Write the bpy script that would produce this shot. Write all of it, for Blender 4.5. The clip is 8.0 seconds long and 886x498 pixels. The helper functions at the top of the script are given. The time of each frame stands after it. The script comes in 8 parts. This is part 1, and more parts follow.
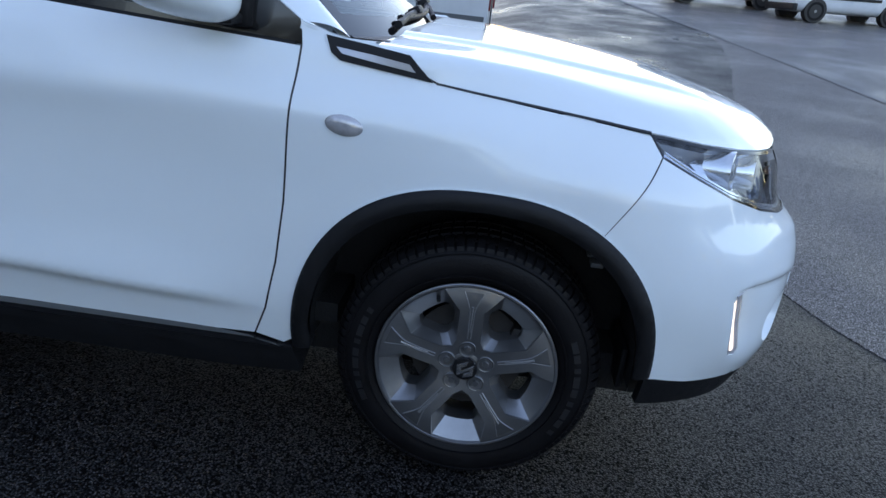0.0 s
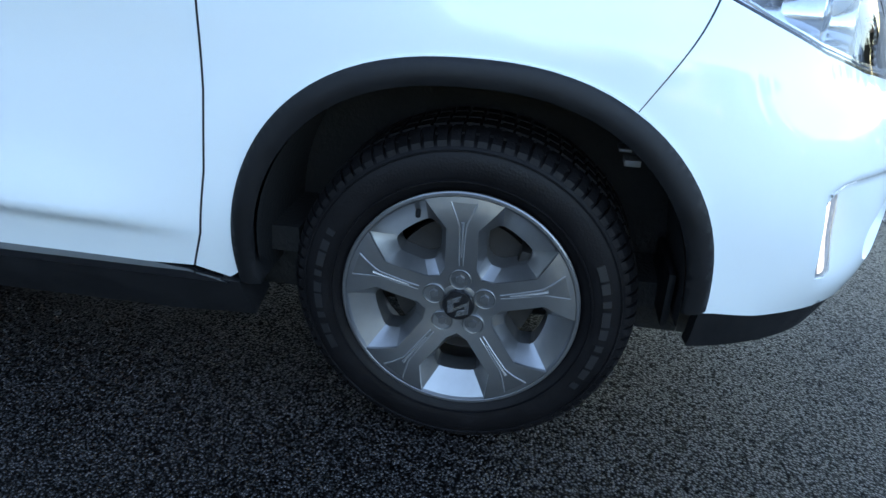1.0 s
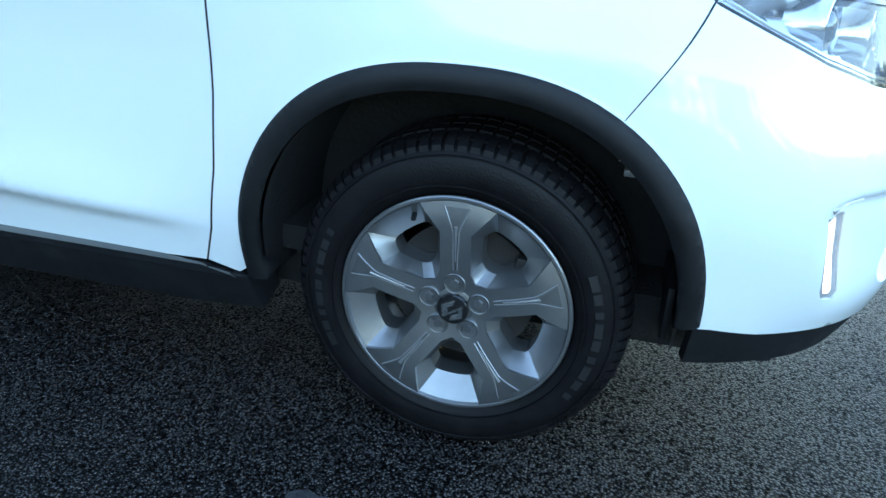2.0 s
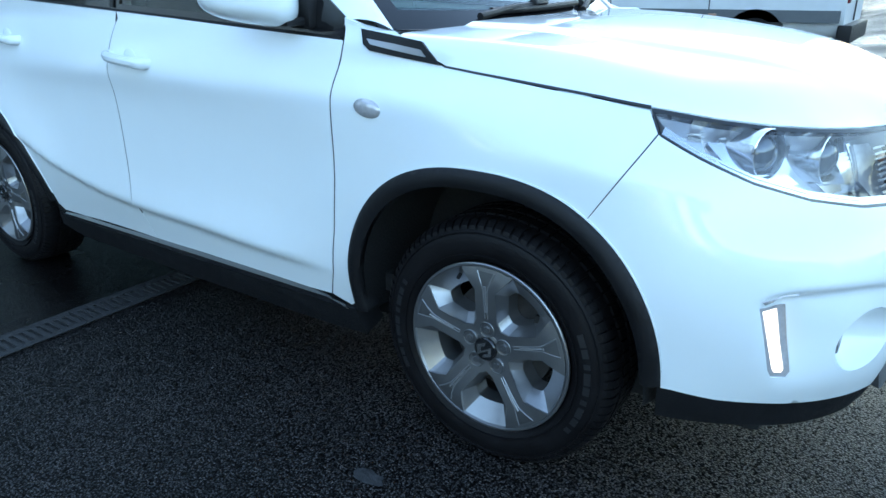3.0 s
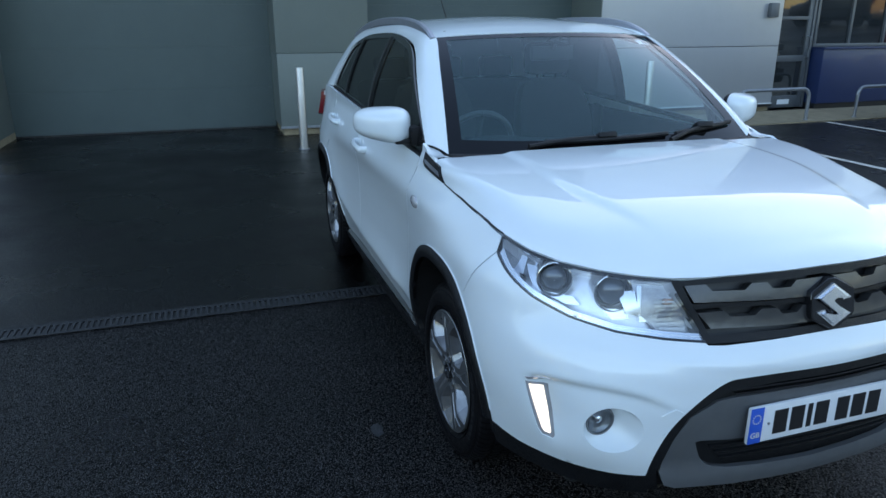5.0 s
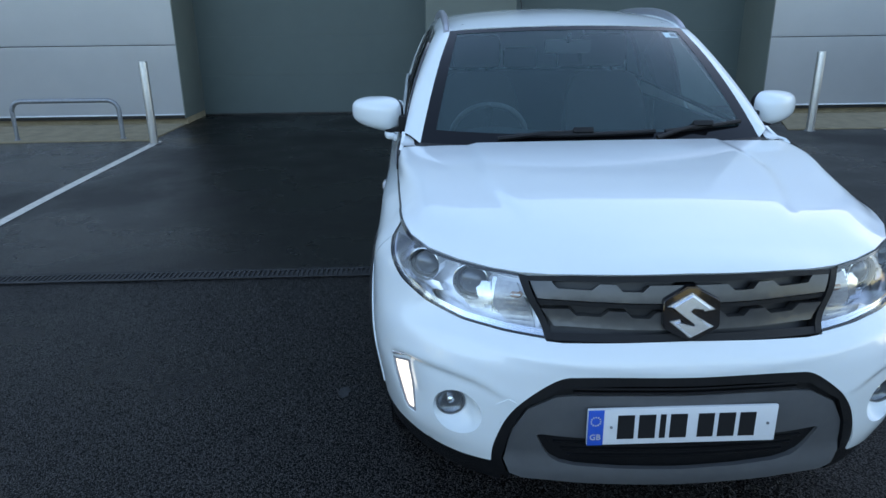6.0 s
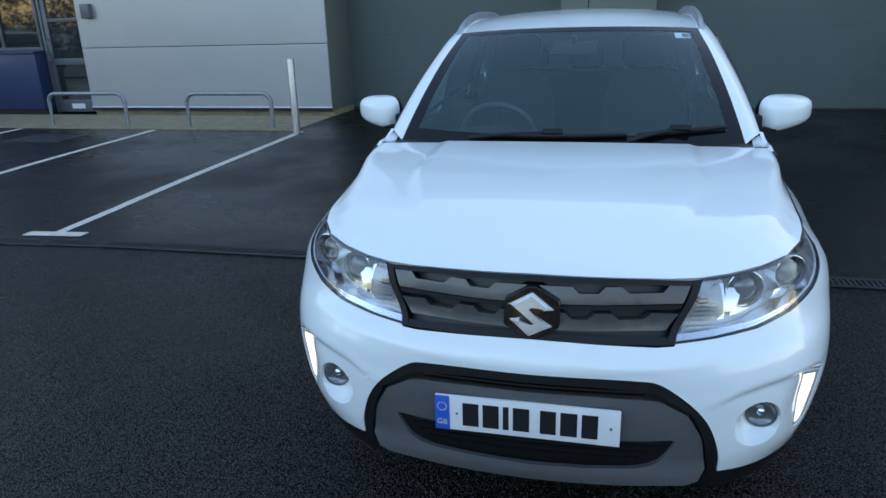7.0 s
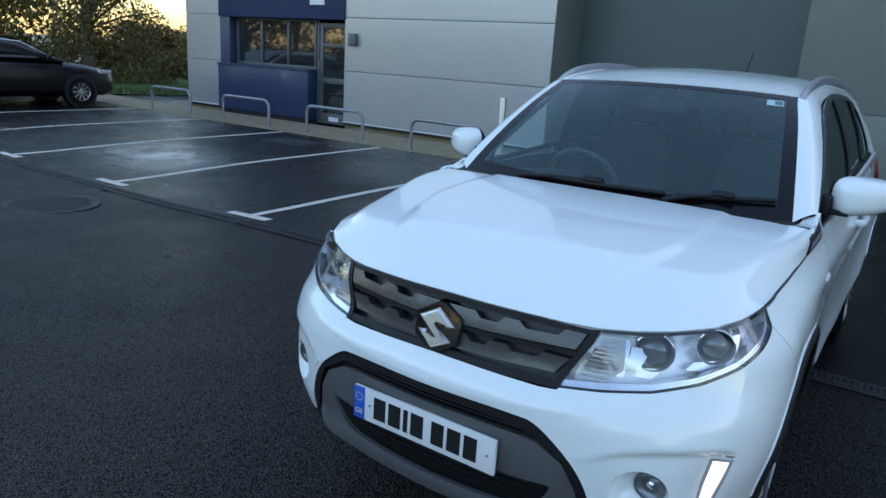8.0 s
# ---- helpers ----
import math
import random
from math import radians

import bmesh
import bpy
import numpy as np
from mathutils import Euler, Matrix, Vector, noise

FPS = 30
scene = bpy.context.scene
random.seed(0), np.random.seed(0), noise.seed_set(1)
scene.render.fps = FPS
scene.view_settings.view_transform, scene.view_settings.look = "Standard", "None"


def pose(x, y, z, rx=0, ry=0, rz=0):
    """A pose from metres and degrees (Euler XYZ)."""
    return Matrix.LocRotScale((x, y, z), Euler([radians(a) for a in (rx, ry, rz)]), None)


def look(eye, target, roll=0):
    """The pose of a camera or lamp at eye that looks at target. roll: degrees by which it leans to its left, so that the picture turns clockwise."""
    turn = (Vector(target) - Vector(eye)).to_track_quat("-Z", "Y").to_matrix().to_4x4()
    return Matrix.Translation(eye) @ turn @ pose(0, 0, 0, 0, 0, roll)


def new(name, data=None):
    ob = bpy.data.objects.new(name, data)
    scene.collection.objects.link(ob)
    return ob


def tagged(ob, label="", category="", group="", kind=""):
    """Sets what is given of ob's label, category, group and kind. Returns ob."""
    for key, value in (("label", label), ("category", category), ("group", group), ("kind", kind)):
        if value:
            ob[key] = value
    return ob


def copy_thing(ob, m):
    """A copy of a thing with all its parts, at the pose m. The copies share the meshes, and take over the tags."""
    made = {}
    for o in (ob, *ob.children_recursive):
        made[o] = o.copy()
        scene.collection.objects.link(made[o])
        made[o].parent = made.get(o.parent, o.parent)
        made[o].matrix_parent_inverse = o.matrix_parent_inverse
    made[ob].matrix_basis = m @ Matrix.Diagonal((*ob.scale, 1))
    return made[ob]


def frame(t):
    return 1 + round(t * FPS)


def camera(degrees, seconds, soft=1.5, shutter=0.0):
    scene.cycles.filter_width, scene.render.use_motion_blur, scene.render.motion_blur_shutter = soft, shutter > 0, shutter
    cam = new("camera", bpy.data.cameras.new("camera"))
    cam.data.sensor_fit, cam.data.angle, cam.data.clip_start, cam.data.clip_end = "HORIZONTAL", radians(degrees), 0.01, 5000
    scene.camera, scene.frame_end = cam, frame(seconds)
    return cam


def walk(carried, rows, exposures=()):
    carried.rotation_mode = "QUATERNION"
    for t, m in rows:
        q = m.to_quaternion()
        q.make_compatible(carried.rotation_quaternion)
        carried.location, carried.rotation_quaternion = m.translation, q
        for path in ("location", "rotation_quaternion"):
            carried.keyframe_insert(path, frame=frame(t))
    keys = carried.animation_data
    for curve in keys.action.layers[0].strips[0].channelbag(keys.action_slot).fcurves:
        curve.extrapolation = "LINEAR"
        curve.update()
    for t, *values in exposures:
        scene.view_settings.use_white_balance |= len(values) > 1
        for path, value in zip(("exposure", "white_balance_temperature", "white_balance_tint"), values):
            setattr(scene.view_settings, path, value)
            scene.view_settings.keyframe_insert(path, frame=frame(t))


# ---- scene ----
cam = camera(65.0, 8.0)
PATH = [
    (0, (0.01, -2.329, 1.21), (-0.11, -0.466, 0.494), 6.4),
    (0.5, (0.052, -2.109, 1.04), (-0.158, -0.277, 0.267), 7.8),
    (1, (0.127, -1.961, 0.987), (-0.128, -0.175, 0.126), 2.9),
    (1.2, (0.165, -1.925, 0.978), (-0.144, -0.161, 0.088), 2.6),
    (2.5, (0.436, -2.018, 1.016), (-0.25, -0.309, 0.235), 1.2),
    (3, (0.795, -2.13, 1.183), (-0.284, -0.608, 0.463), -0.6),
    (3.5, (1.24, -2.199, 1.398), (-0.056, -0.825, 0.74), -2.0),
    (4, (1.681, -2.16, 1.52), (0.12, -1.071, 0.904), -4.0),
    (4.2, (1.841, -2.082, 1.533), (0.208, -1.1, 0.925), -2.0),
    (5.3, (2.293, -1.321, 1.557), (0.44, -0.891, 0.938), -0.8),
    (5.5, (2.376, -1.144, 1.578), (0.502, -0.836, 0.952), -0.9),
    (6, (2.499, -0.702, 1.574), (0.606, -0.647, 0.931), -0.7),
    (6.5, (2.591, -0.243, 1.591), (0.705, -0.377, 0.94), -0.8),
    (7, (2.575, 0.183, 1.594), (0.736, -0.268, 0.949), -1.7),
    (7.5, (2.454, 0.579, 1.589), (0.713, -0.188, 0.972), -0.7),
    (8, (2.393, 1.058, 1.567), (0.799, -0.025, 1.035), 3.6),
]
walk(cam, [(t, look(eye, target, roll)) for t, eye, target, roll in PATH], exposures=[(0, 2.6, 6850, 29), (0.5, 2.75, 6750, 25), (1.0, 3.56, 6600, 20), (2.5, 3.88, 6300, 9), (3.0, 3.42, 6350, 12), (3.5, 2.76, 6500, 17), (4.2, 2.46, 6700, 18), (5.5, 2.6, 6750, 20), (6.5, 2.6, 6850, 21), (8.0, 2.47, 6750, 19)])

# ---- light ----
import functools

SUN_EL, SUN_AZ = 7.0, 140.0
world = bpy.data.worlds.new("world")
scene.world = world
world.use_nodes = True
_nt = world.node_tree
_sky = _nt.nodes.new("ShaderNodeTexSky")
_sky.sky_type = "NISHITA"
_sky.sun_disc = False
_sky.sun_elevation = radians(SUN_EL)
_sky.sun_rotation = radians(90 - SUN_AZ)
_sky.air_density, _sky.dust_density, _sky.ozone_density = 1.0, 0.8, 1.6
_nt.links.new(_sky.outputs[0], _nt.nodes["Background"].inputs[0])
_nt.nodes["Background"].inputs[1].default_value = 0.15
_sun = bpy.data.lights.new("sun", "SUN")
_sun.energy, _sun.angle, _sun.color = 0.6, radians(0.8), (1.0, 0.94, 0.88)
_sunob = new("sun", _sun)
_d = Vector((math.cos(radians(SUN_EL)) * math.cos(radians(SUN_AZ)), math.cos(radians(SUN_EL)) * math.sin(radians(SUN_AZ)), math.sin(radians(SUN_EL))))
_sunob.matrix_world = look(_d * 60, (0, 0, 0))
scene.view_settings.exposure = 0.0


# ---- materials ----
def mat(name, color, rough=0.5, metal=0.0, coat=0.0, var=0.0, scale=8.0, bump=0.0, bscale=60.0, spec=0.5, rvar=0.0, coord="Object", fine=None):
    """Principled material with colour and gloss variation at two scales and a fine relief."""
    m = bpy.data.materials.new(name)
    m.use_nodes = True
    nt = m.node_tree
    b = nt.nodes["Principled BSDF"]
    b.inputs["Base Color"].default_value = (*color, 1)
    b.inputs["Roughness"].default_value = rough
    b.inputs["Metallic"].default_value = metal
    b.inputs["Coat Weight"].default_value = coat
    b.inputs["Coat Roughness"].default_value = 0.03
    b.inputs["Specular IOR Level"].default_value = spec
    tc = nt.nodes.new("ShaderNodeTexCoord")
    if var or rvar:
        n = nt.nodes.new("ShaderNodeTexNoise")
        n.inputs["Scale"].default_value = scale
        n.inputs["Detail"].default_value = 6
        n.inputs["Roughness"].default_value = 0.65
        nt.links.new(tc.outputs[coord], n.inputs["Vector"])
        if var:
            r = nt.nodes.new("ShaderNodeValToRGB")
            r.color_ramp.elements[0].position, r.color_ramp.elements[1].position = 0.3, 0.7
            r.color_ramp.elements[0].color = (*[c * (1 - var) for c in color], 1)
            r.color_ramp.elements[1].color = (*[min(1, c * (1 + var)) for c in color], 1)
            nt.links.new(n.outputs["Fac"], r.inputs["Fac"])
            nt.links.new(r.outputs["Color"], b.inputs["Base Color"])
        if rvar:
            mr = nt.nodes.new("ShaderNodeMapRange")
            mr.inputs["To Min"].default_value, mr.inputs["To Max"].default_value = max(0.02, rough - rvar), min(1, rough + rvar)
            mr.inputs["From Min"].default_value, mr.inputs["From Max"].default_value = 0.3, 0.7
            nt.links.new(n.outputs["Fac"], mr.inputs["Value"])
            nt.links.new(mr.outputs["Result"], b.inputs["Roughness"])
    if bump:
        n2 = nt.nodes.new("ShaderNodeTexNoise")
        n2.inputs["Scale"].default_value = bscale
        n2.inputs["Detail"].default_value = 4
        nt.links.new(tc.outputs[coord], n2.inputs["Vector"])
        bp = nt.nodes.new("ShaderNodeBump")
        bp.inputs["Strength"].default_value = bump
        bp.inputs["Distance"].default_value = 0.01
        nt.links.new(n2.outputs["Fac"], bp.inputs["Height"])
        nt.links.new(bp.outputs["Normal"], b.inputs["Normal"])
    return m


def glass(name, tint, ior=1.5, rough=0.0, veil=0.0):
    """Thin glazing: tinted see-through with a mirror gloss driven by Fresnel, and a painted veil of reflected sky."""
    m = bpy.data.materials.new(name)
    m.use_nodes = True
    nt = m.node_tree
    out = nt.nodes["Material Output"]
    nt.nodes.remove(nt.nodes["Principled BSDF"])
    tr = nt.nodes.new("ShaderNodeBsdfTransparent")
    tr.inputs[0].default_value = (*tint, 1)
    gl = nt.nodes.new("ShaderNodeBsdfGlossy")
    gl.inputs["Roughness"].default_value = rough
    # gloss of both faces of the sheet, rising towards grazing angles
    lw = nt.nodes.new("ShaderNodeLayerWeight")
    lw.inputs["Blend"].default_value = 0.5
    p5 = nt.nodes.new("ShaderNodeMath")
    p5.operation = "POWER"
    p5.inputs[1].default_value = 4.5
    nt.links.new(lw.outputs["Facing"], p5.inputs[0])
    f0 = 1.7 * ((ior - 1) / (ior + 1)) ** 2
    fr = nt.nodes.new("ShaderNodeMath")
    fr.operation = "MULTIPLY_ADD"
    fr.inputs[1].default_value, fr.inputs[2].default_value = 1 - f0, f0
    nt.links.new(p5.outputs[0], fr.inputs[0])
    mx = nt.nodes.new("ShaderNodeMixShader")
    nt.links.new(fr.outputs[0], mx.inputs[0])
    nt.links.new(tr.outputs[0], mx.inputs[1])
    nt.links.new(gl.outputs[0], mx.inputs[2])
    if veil:
        # thin teal diffuse layer paints the haze of reflected sky on the pane
        df = nt.nodes.new("ShaderNodeBsdfDiffuse")
        df.inputs[0].default_value = (0.22, 0.55, 0.61, 1)
        nz = nt.nodes.new("ShaderNodeTexNoise")
        nz.inputs["Scale"].default_value, nz.inputs["Detail"].default_value = 6, 8
        mr = nt.nodes.new("ShaderNodeMapRange")
        mr.inputs["From Min"].default_value, mr.inputs["From Max"].default_value = 0.3, 0.7
        mr.inputs["To Min"].default_value, mr.inputs["To Max"].default_value = veil * 0.95, veil * 1.05
        m2 = nt.nodes.new("ShaderNodeMixShader")
        nt.links.new(nz.outputs["Fac"], mr.inputs["Value"])
        nt.links.new(mr.outputs["Result"], m2.inputs[0])
        nt.links.new(mx.outputs[0], m2.inputs[1])
        nt.links.new(df.outputs[0], m2.inputs[2])
        mx = m2
    nt.links.new(mx.outputs[0], out.inputs[0])
    return m


def glow(name, color, strength):
    m = bpy.data.materials.new(name)
    m.use_nodes = True
    b = m.node_tree.nodes["Principled BSDF"]
    b.inputs["Base Color"].default_value = (*color, 1)
    b.inputs["Emission Color"].default_value = (*color, 1)
    b.inputs["Emission Strength"].default_value = strength
    return m


def asphalt(name, dark, light, wet=0.45, tilt=0.8, spec=0.3, relief=0.6, binder=0.15):
    """Bound gravel: stones by Voronoi cells, each with its own grey, with damp and dry patches."""
    m = bpy.data.materials.new(name)
    m.use_nodes = True
    nt = m.node_tree
    b = nt.nodes["Principled BSDF"]
    tc = nt.nodes.new("ShaderNodeTexCoord")
    v = nt.nodes.new("ShaderNodeTexVoronoi")
    v.inputs["Scale"].default_value = 165
    nt.links.new(tc.outputs["Object"], v.inputs["Vector"])
    v2 = nt.nodes.new("ShaderNodeTexNoise")
    v2.inputs["Scale"].default_value, v2.inputs["Detail"].default_value = 0.7, 7
    nt.links.new(tc.outputs["Object"], v2.inputs["Vector"])
    v3 = nt.nodes.new("ShaderNodeTexNoise")
    v3.inputs["Scale"].default_value, v3.inputs["Detail"].default_value = 60, 5
    nt.links.new(tc.outputs["Object"], v3.inputs["Vector"])
    sep = nt.nodes.new("ShaderNodeSeparateColor")
    nt.links.new(v.outputs["Color"], sep.inputs[0])
    mul = nt.nodes.new("ShaderNodeMath")
    mul.operation = "MULTIPLY"
    nt.links.new(sep.outputs[0], mul.inputs[0])
    nt.links.new(sep.outputs[0], mul.inputs[1])
    add = nt.nodes.new("ShaderNodeMath")
    add.operation = "MULTIPLY_ADD"
    mul2 = nt.nodes.new("ShaderNodeMath")
    mul2.operation = "MULTIPLY"
    nt.links.new(mul.outputs[0], mul2.inputs[0])
    nt.links.new(mul.outputs[0], mul2.inputs[1])
    nt.links.new(v2.outputs["Fac"], add.inputs[0])
    add.inputs[1].default_value = 0.7
    nt.links.new(mul2.outputs[0], add.inputs[2])
    ramp = nt.nodes.new("ShaderNodeValToRGB")
    ramp.color_ramp.elements[0].position, ramp.color_ramp.elements[1].position = 0.35, 1.5 / 1.5
    ramp.color_ramp.elements[0].color, ramp.color_ramp.elements[1].color = (*dark, 1), (*light, 1)
    nt.links.new(add.outputs[0], ramp.inputs["Fac"])
    gap = nt.nodes.new("ShaderNodeMapRange")
    gap.inputs["From Min"].default_value, gap.inputs["From Max"].default_value = 0.25, 0.60
    gap.inputs["To Min"].default_value, gap.inputs["To Max"].default_value = 1.0, binder
    nt.links.new(v.outputs["Distance"], gap.inputs["Value"])
    shade = nt.nodes.new("ShaderNodeMix")
    shade.data_type, shade.blend_type = "RGBA", "MULTIPLY"
    shade.inputs["Factor"].default_value = 1.0
    nt.links.new(ramp.outputs["Color"], shade.inputs["A"])
    nt.links.new(gap.outputs[0], shade.inputs["B"])
    nt.links.new(shade.outputs["Result"], b.inputs["Base Color"])
    gloss = nt.nodes.new("ShaderNodeMath")
    gloss.operation = "MULTIPLY"
    gloss.inputs[1].default_value = spec
    nt.links.new(gap.outputs[0], gloss.inputs[0])
    nt.links.new(gloss.outputs[0], b.inputs["Specular IOR Level"])
    mr = nt.nodes.new("ShaderNodeMapRange")
    mr.inputs["From Min"].default_value, mr.inputs["From Max"].default_value = 0.35, 0.65
    mr.inputs["To Min"].default_value, mr.inputs["To Max"].default_value = wet - 0.1, wet + 0.2
    nt.links.new(v2.outputs["Fac"], mr.inputs["Value"])
    nt.links.new(mr.outputs["Result"], b.inputs["Roughness"])
    # each stone shows a facet tilted its own way
    geo = nt.nodes.new("ShaderNodeNewGeometry")
    sub = nt.nodes.new("ShaderNodeVectorMath")
    sub.operation = "SUBTRACT"
    sub.inputs[1].default_value = (0.5, 0.5, 0.5)
    nt.links.new(v.outputs["Color"], sub.inputs[0])
    mad = nt.nodes.new("ShaderNodeVectorMath")
    mad.operation = "MULTIPLY_ADD"
    mad.inputs[1].default_value = (tilt, tilt, tilt)
    nt.links.new(sub.outputs[0], mad.inputs[0])
    nt.links.new(geo.outputs["Normal"], mad.inputs[2])
    nrm = nt.nodes.new("ShaderNodeVectorMath")
    nrm.operation = "NORMALIZE"
    nt.links.new(mad.outputs[0], nrm.inputs[0])
    # rounded stones that stand proud of the binder, with a finer grit on them
    dome = nt.nodes.new("ShaderNodeMapRange")
    dome.inputs["From Min"].default_value, dome.inputs["From Max"].default_value = 0.05, 0.65
    dome.inputs["To Min"].default_value, dome.inputs["To Max"].default_value = 1.0, 0.0
    nt.links.new(v.outputs["Distance"], dome.inputs["Value"])
    hgt = nt.nodes.new("ShaderNodeMath")
    hgt.operation = "MULTIPLY_ADD"
    hgt.inputs[1].default_value = 0.7
    nt.links.new(v3.outputs["Fac"], hgt.inputs[0])
    nt.links.new(dome.outputs[0], hgt.inputs[2])
    bp = nt.nodes.new("ShaderNodeBump")
    bp.inputs["Strength"].default_value, bp.inputs["Distance"].default_value = relief, 0.004
    nt.links.new(hgt.outputs[0], bp.inputs["Height"])
    nt.links.new(nrm.outputs[0], bp.inputs["Normal"])
    nt.links.new(bp.outputs["Normal"], b.inputs["Normal"])
    return m


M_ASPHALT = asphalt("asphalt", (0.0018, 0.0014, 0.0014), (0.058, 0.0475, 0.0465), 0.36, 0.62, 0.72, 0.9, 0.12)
M_NEW = asphalt("new_asphalt", (0.0018, 0.0015, 0.0015), (0.018, 0.0148, 0.0145), 0.27, 0.22, 0.48, 0.4, 0.35)
M_ROAD = asphalt("road_asphalt", (0.14, 0.13, 0.123), (0.38, 0.35, 0.33), 0.40, 0.6, 0.3, 0.6, 0.4)
# the open yard's sunlit brightness is put into this pale colour
M_PALE = asphalt("pale_asphalt", (0.22, 0.20, 0.186), (0.58, 0.53, 0.50), 0.45, 0.65, 0.3, 1.0, 0.2)
M_WHITE = mat("white_paint", (0.755, 0.80, 0.81), 0.35, 0, 1.0, 0.015, 3.0)
M_BLACK = mat("black_plastic", (0.008, 0.008, 0.009), 0.48, 0, 0, 0.25, 20, 0.25, 900, spec=0.28, rvar=0.08)
M_GLOSSBLACK = mat("gloss_black", (0.008, 0.008, 0.009), 0.12, 0, 0.5, 0.1, 10)
M_DARK = mat("liner_plastic", (0.006, 0.006, 0.0065), 0.8, 0, 0, 0.35, 14, 0.4, 120)
M_RUBBER = mat("tyre_rubber", (0.0055, 0.005, 0.0056), 0.5, 0, 0, 0.3, 18, 0.15, 220, spec=0.16, rvar=0.1)
M_ALLOY = mat("alloy_grey", (0.27, 0.27, 0.275), 0.32, 0.85, 0.15, 0.06, 30)
M_ALLOYD = mat("alloy_dark", (0.17, 0.17, 0.172), 0.40, 0.8, 0.1, 0.1, 30)
M_CHROME = mat("chrome", (0.85, 0.86, 0.88), 0.06, 1.0)
M_EMBLEM = mat("emblem_chrome", (0.85, 0.87, 0.90), 0.24, 0.9, 0.3)
M_REFLECT = mat("lamp_reflector", (0.86, 0.87, 0.90), 0.26, 0.45, 0, 0.08, 25)
M_LAMPCHROME = mat("lamp_chrome", (0.66, 0.68, 0.71), 0.15, 0.9, 0, 0.06, 40)
M_FOGGLASS = mat("fog_reflector", (0.20, 0.21, 0.22), 0.2, 0.6, 0, 0.3, 60)
M_RINGSILVER = mat("lamp_silver", (0.76, 0.78, 0.80), 0.12, 0.88, 0, 0.1, 40)
M_RIBLENS = mat("ribbed_lens", (0.40, 0.40, 0.41), 0.3, 0.3, 0.6, 0.15, 60)
M_SATIN = mat("satin_grey_bar", (0.085, 0.085, 0.086), 0.34, 0.7, 0.2, 0.08, 40)
M_SKID = mat("grey_plastic", (0.112, 0.115, 0.119), 0.45, 0.25, 0, 0.08, 12, 0.08, 700)
M_RAIL = mat("rail_silver", (0.42, 0.43, 0.47), 0.38, 0.8, 0, 0.05, 20)
M_GLASS = glass("windscreen_glass", (0.70, 0.86, 0.89), 1.47, veil=0.055)
M_FRIT = mat("black_ceramic", (0.004, 0.004, 0.005), 0.05, 0, 0, 0.1, 30, spec=0.35)
M_SIDEGLASS = glass("side_glass", (0.84, 0.90, 0.88), 1.5)
M_PRIVACY = glass("privacy_glass", (0.10, 0.115, 0.12))
M_CLEAR = glass("lamp_lens", (0.93, 0.95, 0.97))
M_PROJ = mat("projector_glass", (0.075, 0.085, 0.095), 0.06, 0.3, 1.0, 0.2, 40)
M_LED = glow("daytime_led", (1.0, 0.91, 0.72), 0.22)
M_LENSGREY = mat("repeater_lens", (0.45, 0.44, 0.45), 0.12, 0.3, 1.0, 0.15, 60)
M_HEADLINE = mat("headlining", (0.20, 0.20, 0.19), 0.9, 0, 0, 0.05, 30)
M_LEATHER = mat("wheel_leather", (0.06, 0.06, 0.062), 0.4, 0, 0, 0.2, 60, 0.2, 300)
M_AMBER = mat("amber_plastic", (0.30, 0.155, 0.10), 0.3, 0, 0.5, 0.1, 50)
M_RED = mat("tail_lamp_red", (0.16, 0.010, 0.013), 0.15, 0, 1, 0.1, 30)
M_SEAT = mat("seat_cloth", (0.011, 0.0115, 0.0125), 0.85, 0, 0, 0.3, 40, 0.3, 500)
M_TRIM = mat("dash_plastic", (0.012, 0.0125, 0.0135), 0.7, 0, 0, 0.2, 20, 0.2, 600)
M_PLATE = mat("plate_white", (0.72, 0.73, 0.74), 0.35, 0, 0.3, 0.02, 20)
M_PLBLUE = mat("plate_blue", (0.02, 0.10, 0.52), 0.35, 0, 0.3, 0.03, 20)
M_INK = mat("ink_black", (0.012, 0.012, 0.013), 0.4, 0, 0, 0.1, 30)
M_PANEL = mat("cladding_silver", (0.42, 0.43, 0.445), 0.36, 0.55, 0, 0.03, 1.5, 0.02, 40)
M_GREEN = mat("shutter_green", (0.070, 0.096, 0.094), 0.5, 0.1, 0, 0.06, 2.0, 0.03, 60)
M_GREENL = mat("frame_green", (0.150, 0.172, 0.155), 0.5, 0.1, 0, 0.05, 2.0, 0.03, 60)
M_BLUE = mat("blue_panel", (0.012, 0.026, 0.085), 0.42, 0.0, 0.2, 0.06, 3.0)
M_FRAME = mat("window_frame_grey", (0.11, 0.12, 0.13), 0.45, 0.3, 0, 0.05, 10)
M_CONC = mat("concrete_paving", (0.27, 0.215, 0.135), 0.85, 0, 0, 0.22, 5, 0.3, 90)
M_STEEL = mat("galvanised_steel", (0.29, 0.30, 0.315), 0.52, 0.75, 0, 0.2, 25, 0.05, 60, rvar=0.1)
M_BOLLARD = mat("bollard_silver", (0.52, 0.51, 0.49), 0.38, 0.8, 0, 0.08, 12)
M_LINE = mat("line_paint", (0.62, 0.57, 0.50), 0.7, 0, 0, 0.2, 14, 0.2, 120)
M_IRON = mat("cast_iron", (0.030, 0.030, 0.031), 0.6, 0.3, 0, 0.3, 30, 0.3, 120)
M_VAN = mat("van_white", (0.66, 0.68, 0.70), 0.35, 0, 0.6, 0.08, 2.0)
M_BLACKCAR = mat("black_paint", (0.004, 0.004, 0.005), 0.30, 0, 0.35, 0.1, 3, spec=0.3)
